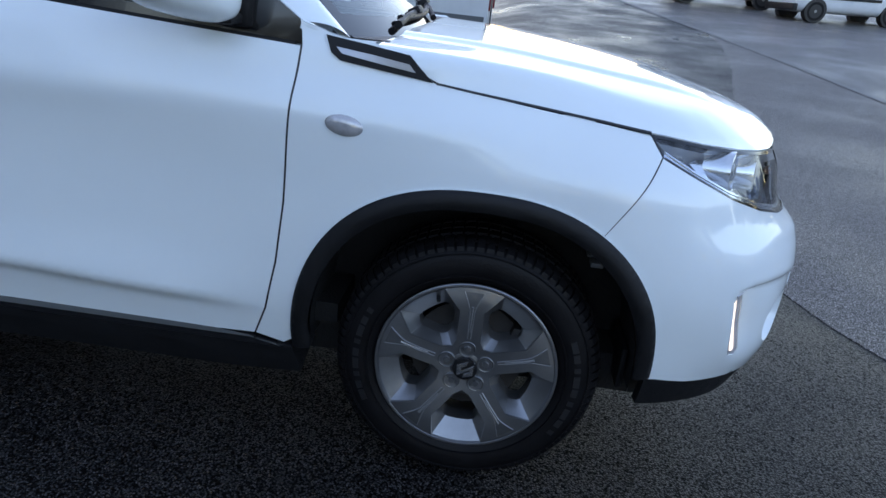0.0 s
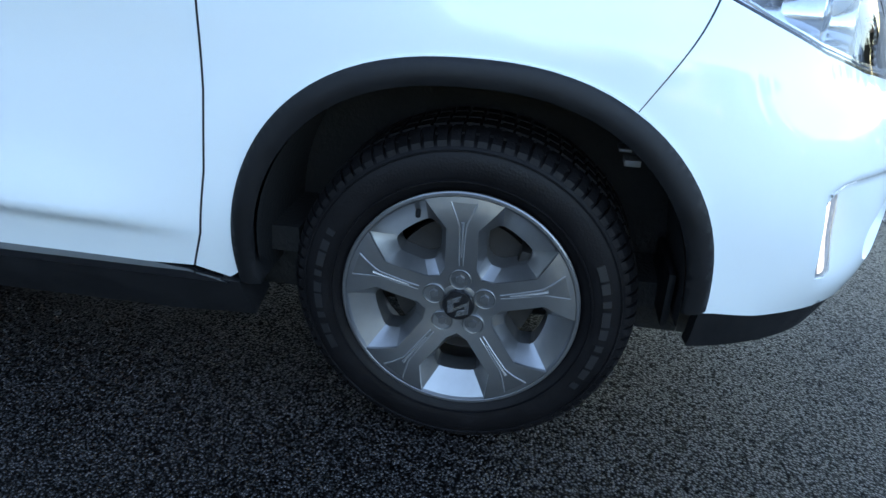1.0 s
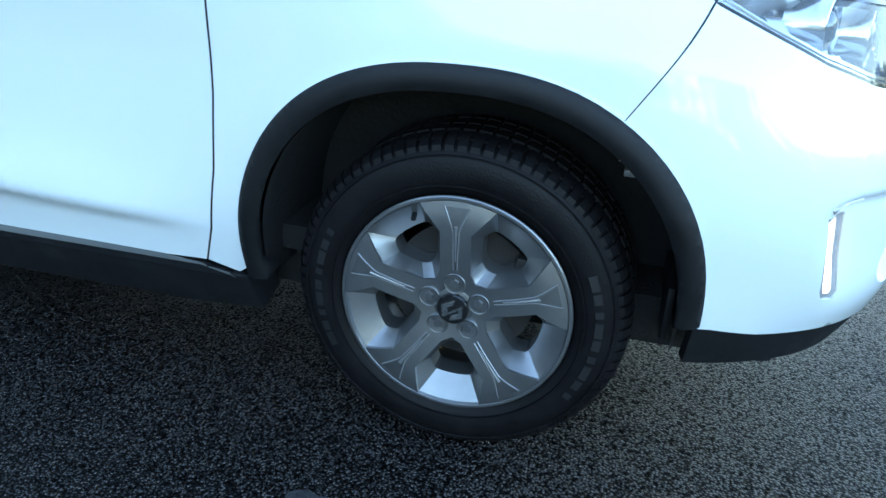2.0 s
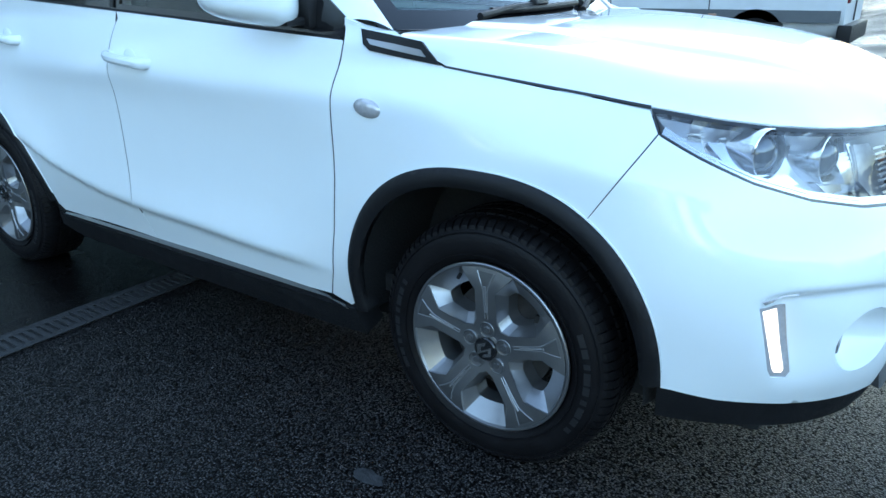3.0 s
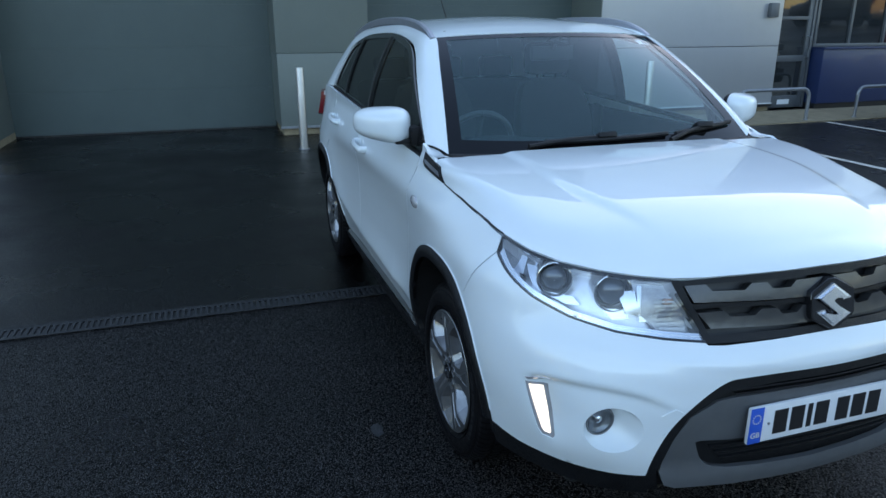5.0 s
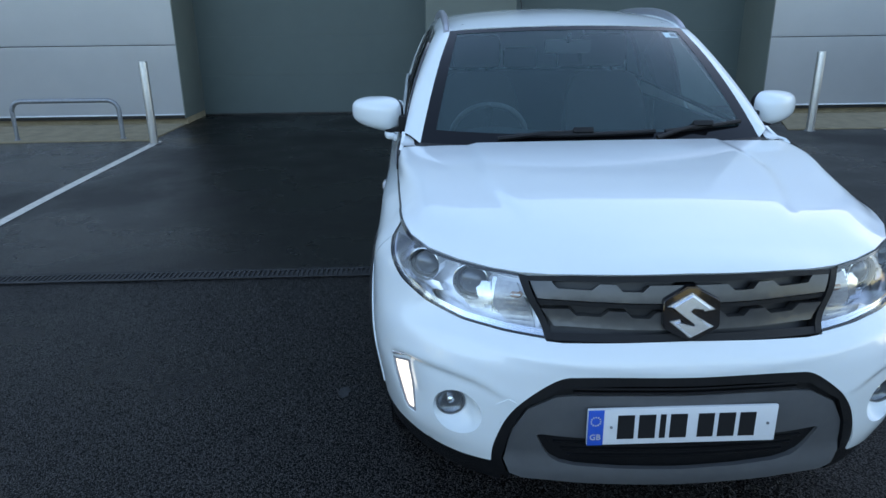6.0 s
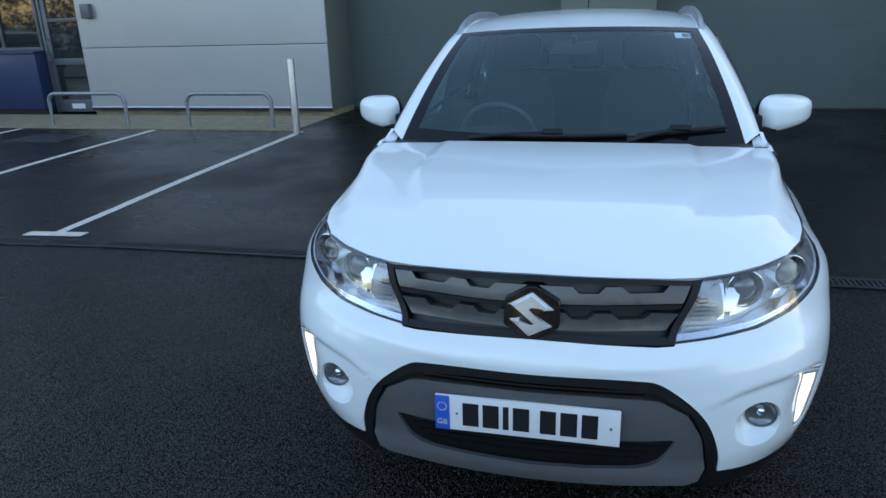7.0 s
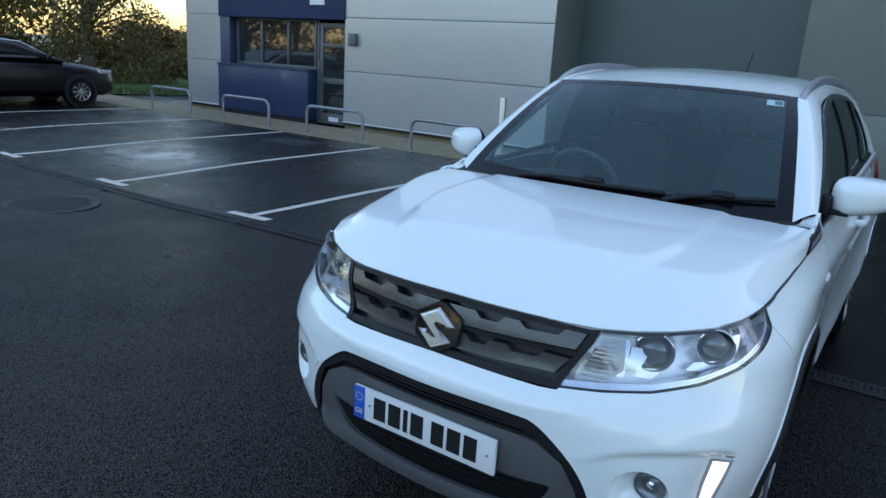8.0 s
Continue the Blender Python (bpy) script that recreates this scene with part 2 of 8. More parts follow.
M_GRASS = mat("grass", (0.06, 0.10, 0.02), 0.9, 0, 0, 0.4, 3, 0.4, 80)
M_BARK = mat("bark", (0.09, 0.07, 0.05), 0.9, 0, 0, 0.4, 8, 0.6, 40)


# ---- mesh helpers ----
GLAZING = ("windscreen_glass", "side_glass", "privacy_glass", "lamp_lens")


def face_out(bm, material):
    """Turn the faces of a pane outwards from the car's middle."""
    if material.name not in GLAZING:
        return
    mid = Vector((-1.0, 0.0, 0.7))
    if sum(f.calc_area() * f.normal.dot(f.calc_center_median() - mid) for f in bm.faces) < 0:
        bmesh.ops.reverse_faces(bm, faces=bm.faces)


def mesh_ob(name, verts, faces, material, parent=None, label="", smooth=True, sharp=None):
    me = bpy.data.meshes.new(name)
    me.from_pydata([tuple(v) for v in verts], [], faces)
    me.materials.append(material)
    bm = bmesh.new()
    bm.from_mesh(me)
    bmesh.ops.recalc_face_normals(bm, faces=bm.faces)
    face_out(bm, material)
    if smooth:
        for f in bm.faces:
            f.smooth = True
        lim = radians(32 if sharp is None else sharp)
        for e in bm.edges:
            if len(e.link_faces) == 2 and e.calc_face_angle(0) > lim:
                e.smooth = False
    bm.to_mesh(me)
    bm.free()
    ob = new(name, me)
    if parent is not None:
        ob.parent = parent
    if label:
        ob["label"] = label
    return ob


def part(name, bm, material, parent=None, label="", sharp=32):
    me = bpy.data.meshes.new(name)
    bmesh.ops.recalc_face_normals(bm, faces=bm.faces)
    face_out(bm, material)
    for f in bm.faces:
        f.smooth = True
    for e in bm.edges:
        if len(e.link_faces) == 2 and e.calc_face_angle(0) > radians(sharp):
            e.smooth = False
    bm.to_mesh(me)
    bm.free()
    me.materials.append(material)
    ob = new(name, me)
    if parent is not None:
        ob.parent = parent
    if label:
        ob["label"] = label
    return ob


def add_box(bm, lo, hi, bev=0.0, m=None):
    r = bmesh.ops.create_cube(bm, size=1)
    c = [(a + b) / 2 for a, b in zip(lo, hi)]
    s = [b - a for a, b in zip(lo, hi)]
    bmesh.ops.transform(bm, verts=r["verts"], matrix=(m or Matrix()) @ Matrix.Translation(c) @ Matrix.Diagonal((*s, 1)))
    if bev:
        es = list({e for v in r["verts"] for e in v.link_edges})
        bmesh.ops.bevel(bm, geom=es, offset=bev, segments=2, affect="EDGES", profile=0.6)
    return bm


def box(name, lo, hi, material, parent=None, bev=0.0, label="", m=None):
    return part(name, add_box(bmesh.new(), lo, hi, bev, m), material, parent, label)


def add_tube(bm, pts, r, n=10, cap=True, r2=None):
    """A round bar along a line of points."""
    pts = [Vector(p) for p in pts]
    rings = []
    for i, p in enumerate(pts):
        a = pts[max(0, i - 1)]
        b = pts[min(len(pts) - 1, i + 1)]
        q = (b - a).normalized().to_track_quat("Z", "X")
        rr = r if r2 is None else r + (r2 - r) * i / (len(pts) - 1)
        rings.append([bm.verts.new(p + q @ Vector((rr * math.cos(k * math.tau / n), rr * math.sin(k * math.tau / n), 0))) for k in range(n)])
    for a, b in zip(rings, rings[1:]):
        for k in range(n):
            bm.faces.new((a[k], a[(k + 1) % n], b[(k + 1) % n], b[k]))
    if cap:
        bm.faces.new(rings[0][::-1])
        bm.faces.new(rings[-1])
    return bm


def tube(name, pts, r, material, parent=None, n=10, label="", r2=None):
    return part(name, add_tube(bmesh.new(), pts, r, n, True, r2), material, parent, label)


def add_lathe(bm, profile, n=48, axis_y=True, close=False):
    """Turn (radius, offset) pairs about the y axis; offset grows outwards to -y."""
    rings = []
    for r, o in profile:
        rings.append([bm.verts.new((r * math.cos(k * math.tau / n), -o, r * math.sin(k * math.tau / n))) for k in range(n)])
    pairs = list(zip(rings, rings[1:])) + ([(rings[-1], rings[0])] if close else [])
    for a, b in pairs:
        for k in range(n):
            bm.faces.new((a[k], a[(k + 1) % n], b[(k + 1) % n], b[k]))
    return bm


def spline(pts, n=8):
    """Catmull-Rom through 3D or 2D points."""
    P = [Vector(p) for p in pts]
    P = [P[0] * 2 - P[1]] + P + [P[-1] * 2 - P[-2]]
    out = []
    for i in range(1, len(P) - 2):
        for k in range(n):
            t = k / n
            a, b, c, d = P[i - 1], P[i], P[i + 1], P[i + 2]
            out.append(0.5 * ((2 * b) + (c - a) * t + (2 * a - 5 * b + 4 * c - d) * t * t + (3 * b - a - 3 * c + d) * t ** 3))
    out.append(P[-2])
    return out


def cubic(xs, ys, x):
    """Smooth curve through (xs, ys), with damped slopes."""
    n = len(xs)
    if x <= xs[0]:
        return ys[0]
    if x >= xs[-1]:
        return ys[-1]
    i = max(k for k in range(n - 1) if xs[k] <= x)
    h = xs[i + 1] - xs[i]

    def slope(k):
        if k == 0 or k == n - 1:
            j = 0 if k == 0 else n - 2
            return (ys[j + 1] - ys[j]) / (xs[j + 1] - xs[j])
        a = (ys[k] - ys[k - 1]) / (xs[k] - xs[k - 1])
        b = (ys[k + 1] - ys[k]) / (xs[k + 1] - xs[k])
        w = (xs[k] - xs[k - 1]) / (xs[k + 1] - xs[k - 1])
        return a * (1 - w) + b * w
    t = (x - xs[i]) / h
    a, b = slope(i) * h, slope(i + 1) * h
    return (2 * t ** 3 - 3 * t * t + 1) * ys[i] + (t ** 3 - 2 * t * t + t) * a + (3 * t * t - 2 * t ** 3) * ys[i + 1] + (t ** 3 - t * t) * b


def inside(p, poly):
    x, y = p
    c = False
    j = len(poly) - 1
    for i in range(len(poly)):
        xi, yi = poly[i]
        xj, yj = poly[j]
        if (yi > y) != (yj > y) and x < (xj - xi) * (y - yi) / (yj - yi) + xi:
            c = not c
        j = i
    return c


def dense(poly, step):
    out = []
    for i in range(len(poly)):
        a, b = Vector(poly[i]), Vector(poly[(i + 1) % len(poly)])
        k = max(1, int((b - a).length / step))
        out += [a.lerp(b, j / k) for j in range(k)]
    return out


def panel_mesh(poly, fmap, thick=0.012, step=0.04, holes=(), lift=0.0):
    """A curved panel: the flat outline poly filled with a fine net, laid on the surface fmap(u, v), with returned edges."""
    loops = [dense(poly, step)] + [dense(h, step) for h in holes]
    pts, edges = [], []
    for lp in loops:
        k0 = len(pts)
        pts += lp
        edges += [(k0 + i, k0 + (i + 1) % len(lp)) for i in range(len(lp))]
    us, vs = [p[0] for p in loops[0]], [p[1] for p in loops[0]]
    flat = [[(p[0], p[1]) for p in lp] for lp in loops]
    bnd = np.array([(p[0], p[1]) for p in pts])
    u = min(us) + step * 0.5
    row = 0
    while u < max(us):
        v = min(vs) + step * (0.5 if row % 2 else 0.25)
        while v < max(vs):
            if inside((u, v), flat[0]) and not any(inside((u, v), h) for h in flat[1:]):
                if np.min(np.hypot(bnd[:, 0] - u, bnd[:, 1] - v)) > step * 0.45:
                    pts.append(Vector((u, v)))
            v += step
        u += step * 0.87
        row += 1
    from mathutils.geometry import delaunay_2d_cdt
    V, E, F, OV, OE, OF = delaunay_2d_cdt([Vector((p[0], p[1])) for p in pts], edges, [], 1, 1e-6)
    if holes:
        F = [f for f in F if not any(inside((sum(V[i][0] for i in f) / len(f), sum(V[i][1] for i in f) / len(f)), h) for h in flat[1:])]
    e = 0.004

    def surf(u, v, d):
        p = Vector(fmap(u, v))
        n = (Vector(fmap(u + e, v)) - Vector(fmap(u - e, v))).cross(Vector(fmap(u, v + e)) - Vector(fmap(u, v - e)))
        if n.length < 1e-12:
            return p
        return p - n.normalized() * d
    top = [surf(p[0], p[1], -lift) for p in V]
    count = {}
    for f in F:
        for a, b in zip(f, list(f[1:]) + [f[0]]):
            count[(a, b)] = count.get((a, b), 0) + 1
    rim = [(a, b) for (a, b) in count if (b, a) not in count]
    low, verts = {}, list(top)
    for a, b in rim:
        for k in (a, b):
            if k not in low:
                low[k] = len(verts)
                verts.append(surf(V[k][0], V[k][1], thick - lift))
    faces = [tuple(f) for f in F] + [(b, a, low[a], low[b]) for a, b in rim]
    return verts, faces


def panel(name, poly, fmap, material, parent=None, label="", thick=0.012, step=0.04, holes=(), lift=0.0, both=False, sharp=None):
    """A panel for one side; both: and its mirror image across the car's middle."""
    verts, faces = panel_mesh(poly, fmap, thick, step, holes, lift)
    obs = [mesh_ob(name, verts, faces, material, parent if not isinstance(parent, tuple) else parent[0], label, True, sharp)]
    if both:
        obs.append(mesh_ob(name, [(v[0], -v[1], v[2]) for v in verts], [tuple(f[::-1]) for f in faces], material, parent if not isinstance(parent, tuple) else parent[1], label, True, sharp))
    return obs


def strip(name, a, b, material, parent=None, bulge=0.0, n=6, thick=0.015, both=False, label=""):
    """A bowed strip between two lines of points with returned edges."""
    a, b = [Vector(p) for p in a], [Vector(p) for p in b]
    verts, faces = [], []
    for i, (p, q) in enumerate(zip(a, b)):
        j0, j1 = max(0, i - 1), min(len(a) - 1, i + 1)
        nrm = (a[j1] - a[j0] + b[j1] - b[j0]).cross(q - p).normalized()
        if nrm.y > 0 and abs(nrm.y) > 0.2 and p.y < 0:
            nrm = -nrm
        if abs(nrm.y) <= 0.2 and nrm.z < 0:
            nrm = -nrm
        verts.append(p - nrm * thick)
        for k in range(n + 1):
            t = k / n
            verts.append(p.lerp(q, t) + nrm * bulge * 4 * t * (1 - t))
        verts.append(q - nrm * thick)
    w = n + 3
    for i in range(len(a) - 1):
        for k in range(w - 1):
            faces.append((i * w + k, i * w + k + 1, (i + 1) * w + k + 1, (i + 1) * w + k))
    obs = [mesh_ob(name, verts, faces, material, parent, label)]
    if both:
        obs.append(mesh_ob(name, [(v[0], -v[1], v[2]) for v in verts], [tuple(f[::-1]) for f in faces], material, parent, label))
    return obs


def thing(name, label, category, group="", kind="", at=(0, 0, 0)):
    ob = new(name)
    ob.location = at
    ob.empty_display_size = 0.2
    return tagged(ob, label, category, group, kind)


# ---- ground and building ----
def ground_z(x, y):
    """The yard falls a little to the drain beside the bays and climbs towards the far road."""
    a = min(1, max(0, (-3.0 - y) / 2.5))
    dip = -0.05 * a * a * (3 - 2 * a) * math.exp(-((x + 2.0) / 1.3) ** 2)
    d = 0.28 * x + 0.96 * y - 7.0
    up = 0.0
    if x > -3 and d > 0:
        k = min(1, (x + 3) / 4)
        up = 0.082 * d * d / (d + 4) * k * k * (3 - 2 * k)
    return dip + min(up, 2.6)


def make_ground():
    xs = [-400, -150, -60, -30, -16] + [-12 + 0.5 * i for i in range(49)] + [13, 16, 20, 25, 32, 45, 80, 200, 400]
    ys = [-400, -150, -60, -30, -20] + [-16 + 0.5 * i for i in range(65)] + [18, 20, 23, 26, 30, 36, 45, 70, 150, 400]
    verts = [(x, y, ground_z(x, y)) for x in xs for y in ys]
    n = len(ys)
    faces = [(i * n + j, (i + 1) * n + j, (i + 1) * n + j + 1, i * n + j + 1) for i in range(len(xs) - 1) for j in range(n - 1)]
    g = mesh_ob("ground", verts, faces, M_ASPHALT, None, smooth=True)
    tagged(g, "dark damp asphalt yard with coarse stone chippings", "asphalt", kind="structure")


make_ground()
WX = -8.3      # face of the cladding
DX = -9.3      # face of the roller doors


def pale_ground():
    """Paler asphalt, sunlight put into its colour, beyond a wavering edge, from the yard out to the far road."""
    verts, faces, n = [], [], 9
    ys = [-12 + 0.25 * i for i in range(229)]
    for y in ys:
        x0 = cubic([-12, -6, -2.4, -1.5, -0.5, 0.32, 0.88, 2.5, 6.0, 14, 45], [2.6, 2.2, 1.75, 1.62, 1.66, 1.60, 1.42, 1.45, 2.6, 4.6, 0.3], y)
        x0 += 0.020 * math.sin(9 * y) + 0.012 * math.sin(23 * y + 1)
        x1 = 26.0 if y < 6.2 else min(26.0, joint_x(y) - 0.05)
        verts.append((x0 - 0.004, y, ground_z(x0, y) - 0.01))
        for j in range(n - 1):
            x = x0 + (x1 - x0) * (j / (n - 2)) ** 2
            verts.append((x, y, ground_z(x, y) + 0.003))
    for i in range(len(ys) - 1):
        for j in range(n - 1):
            faces.append((i * n + j, i * n + j + 1, (i + 1) * n + j + 1, (i + 1) * n + j))
    tagged(mesh_ob("ground_pale", verts, faces, M_PALE, smooth=False), "paler asphalt of the open yard with coarse chippings, sunlight put into its colour", "asphalt", kind="structure")


def joint_x(y):
    """Line of the edging along the far road."""
    return cubic([4, 10.15, 12.6, 16.9, 22.5, 28, 34, 45], [6.3, 5.91, 5.68, 5.07, 4.04, 3.25, 2.4, 0.8], y)


pale_ground()
# apron of fresh asphalt and the bays' surface lie on the yard
def sheet(name, x0, x1, y0, y1, lift, material, label, category):
    nx, ny = max(2, int((x1 - x0) / 0.4)), max(2, int((y1 - y0) / 0.5))
    verts = [(x0 + (x1 - x0) * i / nx, y0 + (y1 - y0) * j / ny, ground_z(x0 + (x1 - x0) * i / nx, y0 + (y1 - y0) * j / ny) + lift) for i in range(nx + 1) for j in range(ny + 1)]
    faces = [(i * (ny + 1) + j, (i + 1) * (ny + 1) + j, (i + 1) * (ny + 1) + j + 1, i * (ny + 1) + j + 1) for i in range(nx) for j in range(ny)]
    return tagged(mesh_ob(name, verts, faces, material), label, category, kind="structure")


sheet("pavement", -9.35, -1.80, -18.0, 44.0, 0.004, M_NEW, "smooth new black asphalt of the parking bays", "asphalt")

BAY_FAR, BAY_NEAR = -6.80, -1.95


def marking(x0, x1, y0, y1, w=0.1, y1b=None):
    verts, faces = [], []
    n = 16
    for i in range(n + 1):
        x = x0 + (x1 - x0) * i / n
        y = y0 + (y1 - y0) * i / n
        for s in (-w / 2, w / 2):
            verts.append((x, y + s, ground_z(x, y + s) + 0.008))
    for i in range(n):
        faces.append((2 * i, 2 * i + 2, 2 * i + 3, 2 * i + 1))
    return verts, faces


for yy, yn in ((-4.18, -4.14), (-6.62, -6.50), (-9.05, -8.95), (-11.5, -11.4), (-13.9, -13.8), (5.62, 5.40), (8.05, 7.85), (10.5, 10.3)):
    v, f = marking(BAY_FAR, BAY_NEAR, yy, yn)
    k = len(v)
    v2, f2 = [], []
    for i in range(3):
        y = yn - 0.28 + 0.56 * i / 2
        for x in (BAY_NEAR - 0.02, BAY_NEAR + 0.09):
            v2.append((x, y, ground_z(x, y) + 0.0085))
    f += [(k, k + 1, k + 3, k + 2), (k + 2, k + 3, k + 5, k + 4)]
    tagged(mesh_ob("road_marking", v + v2, f, M_LINE, smooth=False), "worn white painted line of a parking bay on asphalt", "road marking", "bay lines", "structure")


def footway(y0, y1):
    verts = [(WX, y0, 0.0), (-6.86, y0 if y0 < 0 else y0 - 0.55, 0.0), (-6.86, y1 + 0.0, 0.0), (WX, y1, 0.0)]
    bm = bmesh.new()
    lo = [bm.verts.new((x, y, -0.05)) for x, y, z in verts]
    hi = [bm.verts.new((x, y, 0.02)) for x, y, z in verts]
    bm.faces.new(hi)
    for i in range(4):
        bm.faces.new((lo[i], lo[(i + 1) % 4], hi[(i + 1) % 4], hi[i]))
    tagged(part("pavement", bm, M_CONC), "buff concrete footway along the building", "pavement", kind="structure")


def cladding(name, y0, y1, joints, top=7.6, gaps=()):
    """Horizontal ribbed panels with shadow joints; each panel is a piece of the wall."""
    wall = thing(name, "silver-grey ribbed metal cladding wall of an industrial unit", "wall", kind="structure")
    box("backing", (WX - 0.25, y0 + 0.012, 0.14), (WX - 0.03, y1 - 0.012, top), M_DARK, wall)
    levels = [0.16] + joints + [top]
    for z0, z1 in zip(levels, levels[1:]):
        bm = bmesh.new()
        n = max(3, int((z1 - z0) / 0.045))
        prof = []
        for i in range(n + 1):
            z = z0 + 0.006 + (z1 - z0 - 0.012) * i / n
            prof.append((0.0 if i % 2 else -0.0022, z))
        prof = [(-0.03, z0 + 0.004)] + prof + [(-0.03, z1 - 0.004)]
        a = [bm.verts.new((WX + d, y0, z)) for d, z in prof]
        b = [bm.verts.new((WX + d, y1, z)) for d, z in prof]
        for i in range(len(prof) - 1):
            bm.faces.new((a[i], a[i + 1], b[i + 1], b[i]))
        part("panel", bm, M_PANEL, wall)
    box("base_trim", (WX - 0.06, y0, 0.10), (WX + 0.015, y1, 0.155), M_INK, wall)
    box("drip_trim", (WX - 0.02, y0, 0.150), (WX + 0.030, y1, 0.166), M_VAN, wall, 0.003)
    box("plinth", (WX - 0.25, y0, -0.05), (WX - 0.06, y1, 0.11), M_CONC, wall)
    return wall


JOINTS = [1.17, 2.19, 3.2, 4.2, 5.2, 6.2, 7.0]
cladding("wall_1", -8.88, -4.29, JOINTS)
cladding("wall_2", 4.60, 8.25, JOINTS)
cladding("wall_3", -14.0, -12.75, JOINTS)
cladding("wall_4", 12.1, 14.0, JOINTS)
cladding("wall_11", 17.8, 22.2, JOINTS)
cladding("wall_12", 22.2, 44.0, JOINTS)
footway(-18.0, -4.30)
footway(4.85, 14.0)
footway(17.9, 44.0)


def roller_door(name, y0, y1):
    d = thing(name, "closed dark green sectional roller door", "door", "roller doors", "structure")
    z = 0.03
    while z < 5.2:
        z1 = min(z + 0.61, 5.25)
        box("section", (DX - 0.08, y0, z), (DX, y1, z1 - 0.0012), M_GREEN, d)
        z = z1
    box("seal", (DX - 0.06, y0, 0.0), (DX + 0.01, y1, 0.032), M_INK, d)


def bay_frame(name, y0, y1, label):
    """A recess in the cladding: side reveals with bases and a lintel over the doors."""
    w = thing(name, label, "wall", kind="structure")
    for a, b in ((y0 + 0.002, y0 + 0.020), (y1 - 0.010, y1 + 0.008)):
        box("reveal", (DX - 0.1, a, 0.10), (WX + 0.002, b, 7.6), M_GREENL, w, 0.003)
        box("reveal_base", (DX - 0.1, a, -0.05), (WX - 0.06, b, 0.098), M_CONC, w)
    box("lintel", (DX - 0.1, y0, 5.2), (WX - 0.05, y1, 7.6), M_GREENL, w)
    return w


def door_bay():
    """The recess with two roller doors and the pier between them."""
    w = bay_frame("wall_5", -4.30, 4.60, "recessed green metal frame round two roller doors")
    box("pier", (DX - 0.1, -0.60, 0.12), (WX - 0.02, 0.74, 1.168), M_GREENL, w, 0.004)
    box("pier", (DX - 0.1, -0.60, 1.174), (WX - 0.02, 0.74, 7.6), M_GREENL, w, 0.004)
    box("pier_base", (DX - 0.1, -0.57, -0.05), (WX - 0.06, 0.71, 0.125), M_CONC, w)
    box("pier_trim", (WX - 0.05, -0.61, 0.10), (WX - 0.005, 0.75, 0.135), M_STEEL, w)
    roller_door("door_1", -4.31, -0.59)
    roller_door("door_2", 0.73, 4.62)


door_bay()
bay_frame("wall_13", 14.0, 17.8, "recessed green metal frame round a roller door")
roller_door("door_5", 13.98, 17.82)
tagged(box("roof", (-30, -14.2, 7.6), (WX - 0.05, 44.2, 7.8), M_FRAME), "flat metal roof of the industrial unit", "roof", kind="structure")
tagged(box("wall_6", (-30, -14.0, 0), (-29.7, 44.0, 7.6), M_PANEL), "grey metal rear wall of the unit", "wall", kind="structure")
tagged(box("wall_7", (-29.7, -14.0, 0), (WX - 0.26, -13.75, 7.6), M_PANEL), "grey metal side wall of the unit", "wall", kind="structure")
tagged(box("wall_8", (-29.7, 43.75, 0), (WX - 0.26, 44.0, 7.6), M_PANEL), "grey metal side wall of the unit", "wall", kind="structure")


def entrance(y0, y1, door_at_high):
    """Blue entrance bay: window over a panelled box, glazed door, blue header."""
    e = thing("wall_9" if y0 < 0 else "wall_10", "dark blue entrance bay with window and glazed door", "wall", kind="structure")
    X = WX - 0.02
    dw = 0.95
    dy0, dy1 = (y1 - dw, y1) if door_at_high else (y0, y0 + dw)
    wy0, wy1 = (y0 + 0.35, dy0 - 0.02) if door_at_high else (dy1 + 0.02, y1 - 0.35)
    box("header", (X - 0.2, y0, 2.15), (X + 0.06, y1, 7.6), M_BLUE, e, 0.006)
    box("jamb", (X - 0.35, y0 if door_at_high else y1 - 0.33, 0.0), (X + 0.02, y0 + 0.33 if door_at_high else y1, 2.15), M_BLUE, e, 0.006)
    ln, hn = (wy0 - 0.38, wy1 + 0.02) if door_at_high else (wy0 - 0.02, wy1 + 0.38)
    box("bulkhead", (X - 0.30, ln + 0.03, 0.12), (X + 0.10, hn, 1.10), M_BLUE, e, 0.008)
    box("sill", (X - 0.30, ln + 0.02, 1.10), (X + 0.13, hn + 0.01, 1.135), M_BLUE, e, 0.006)
    box("kick", (X - 0.30, ln + 0.05, -0.02), (X + 0.05, hn - 0.02, 0.125), M_INK, e)
    return e, (wy0, wy1), (dy0, dy1), X


def window_unit(name, y0, y1, z0, z1, X, bays):
    w = thing(name, "grey-framed shop window with dark glass", "window", kind="structure")
    fr = 0.055
    box("window_frame", (X - 0.24, y0, z0), (X - 0.16, y1, z0 + fr), M_FRAME, w, 0.004)
    box("window_frame", (X - 0.24, y0, z1 - fr), (X - 0.16, y1, z1), M_FRAME, w, 0.004)
    ys = [y0 + (y1 - y0) * i / bays for i in range(bays + 1)]
    for i, y in enumerate(ys):
        a = y if i == 0 else y - (fr if i == bays else fr / 2)
        box("mullion", (X - 0.245, a, z0 + fr), (X - 0.155, a + fr, z1 - fr), M_FRAME, w, 0.004)
    for a, b in zip(ys, ys[1:]):
        box("pane", (X - 0.205, a + 0.03, z0 + fr), (X - 0.195, b - 0.03, z1 - fr), M_OFFICE, w)
    return w


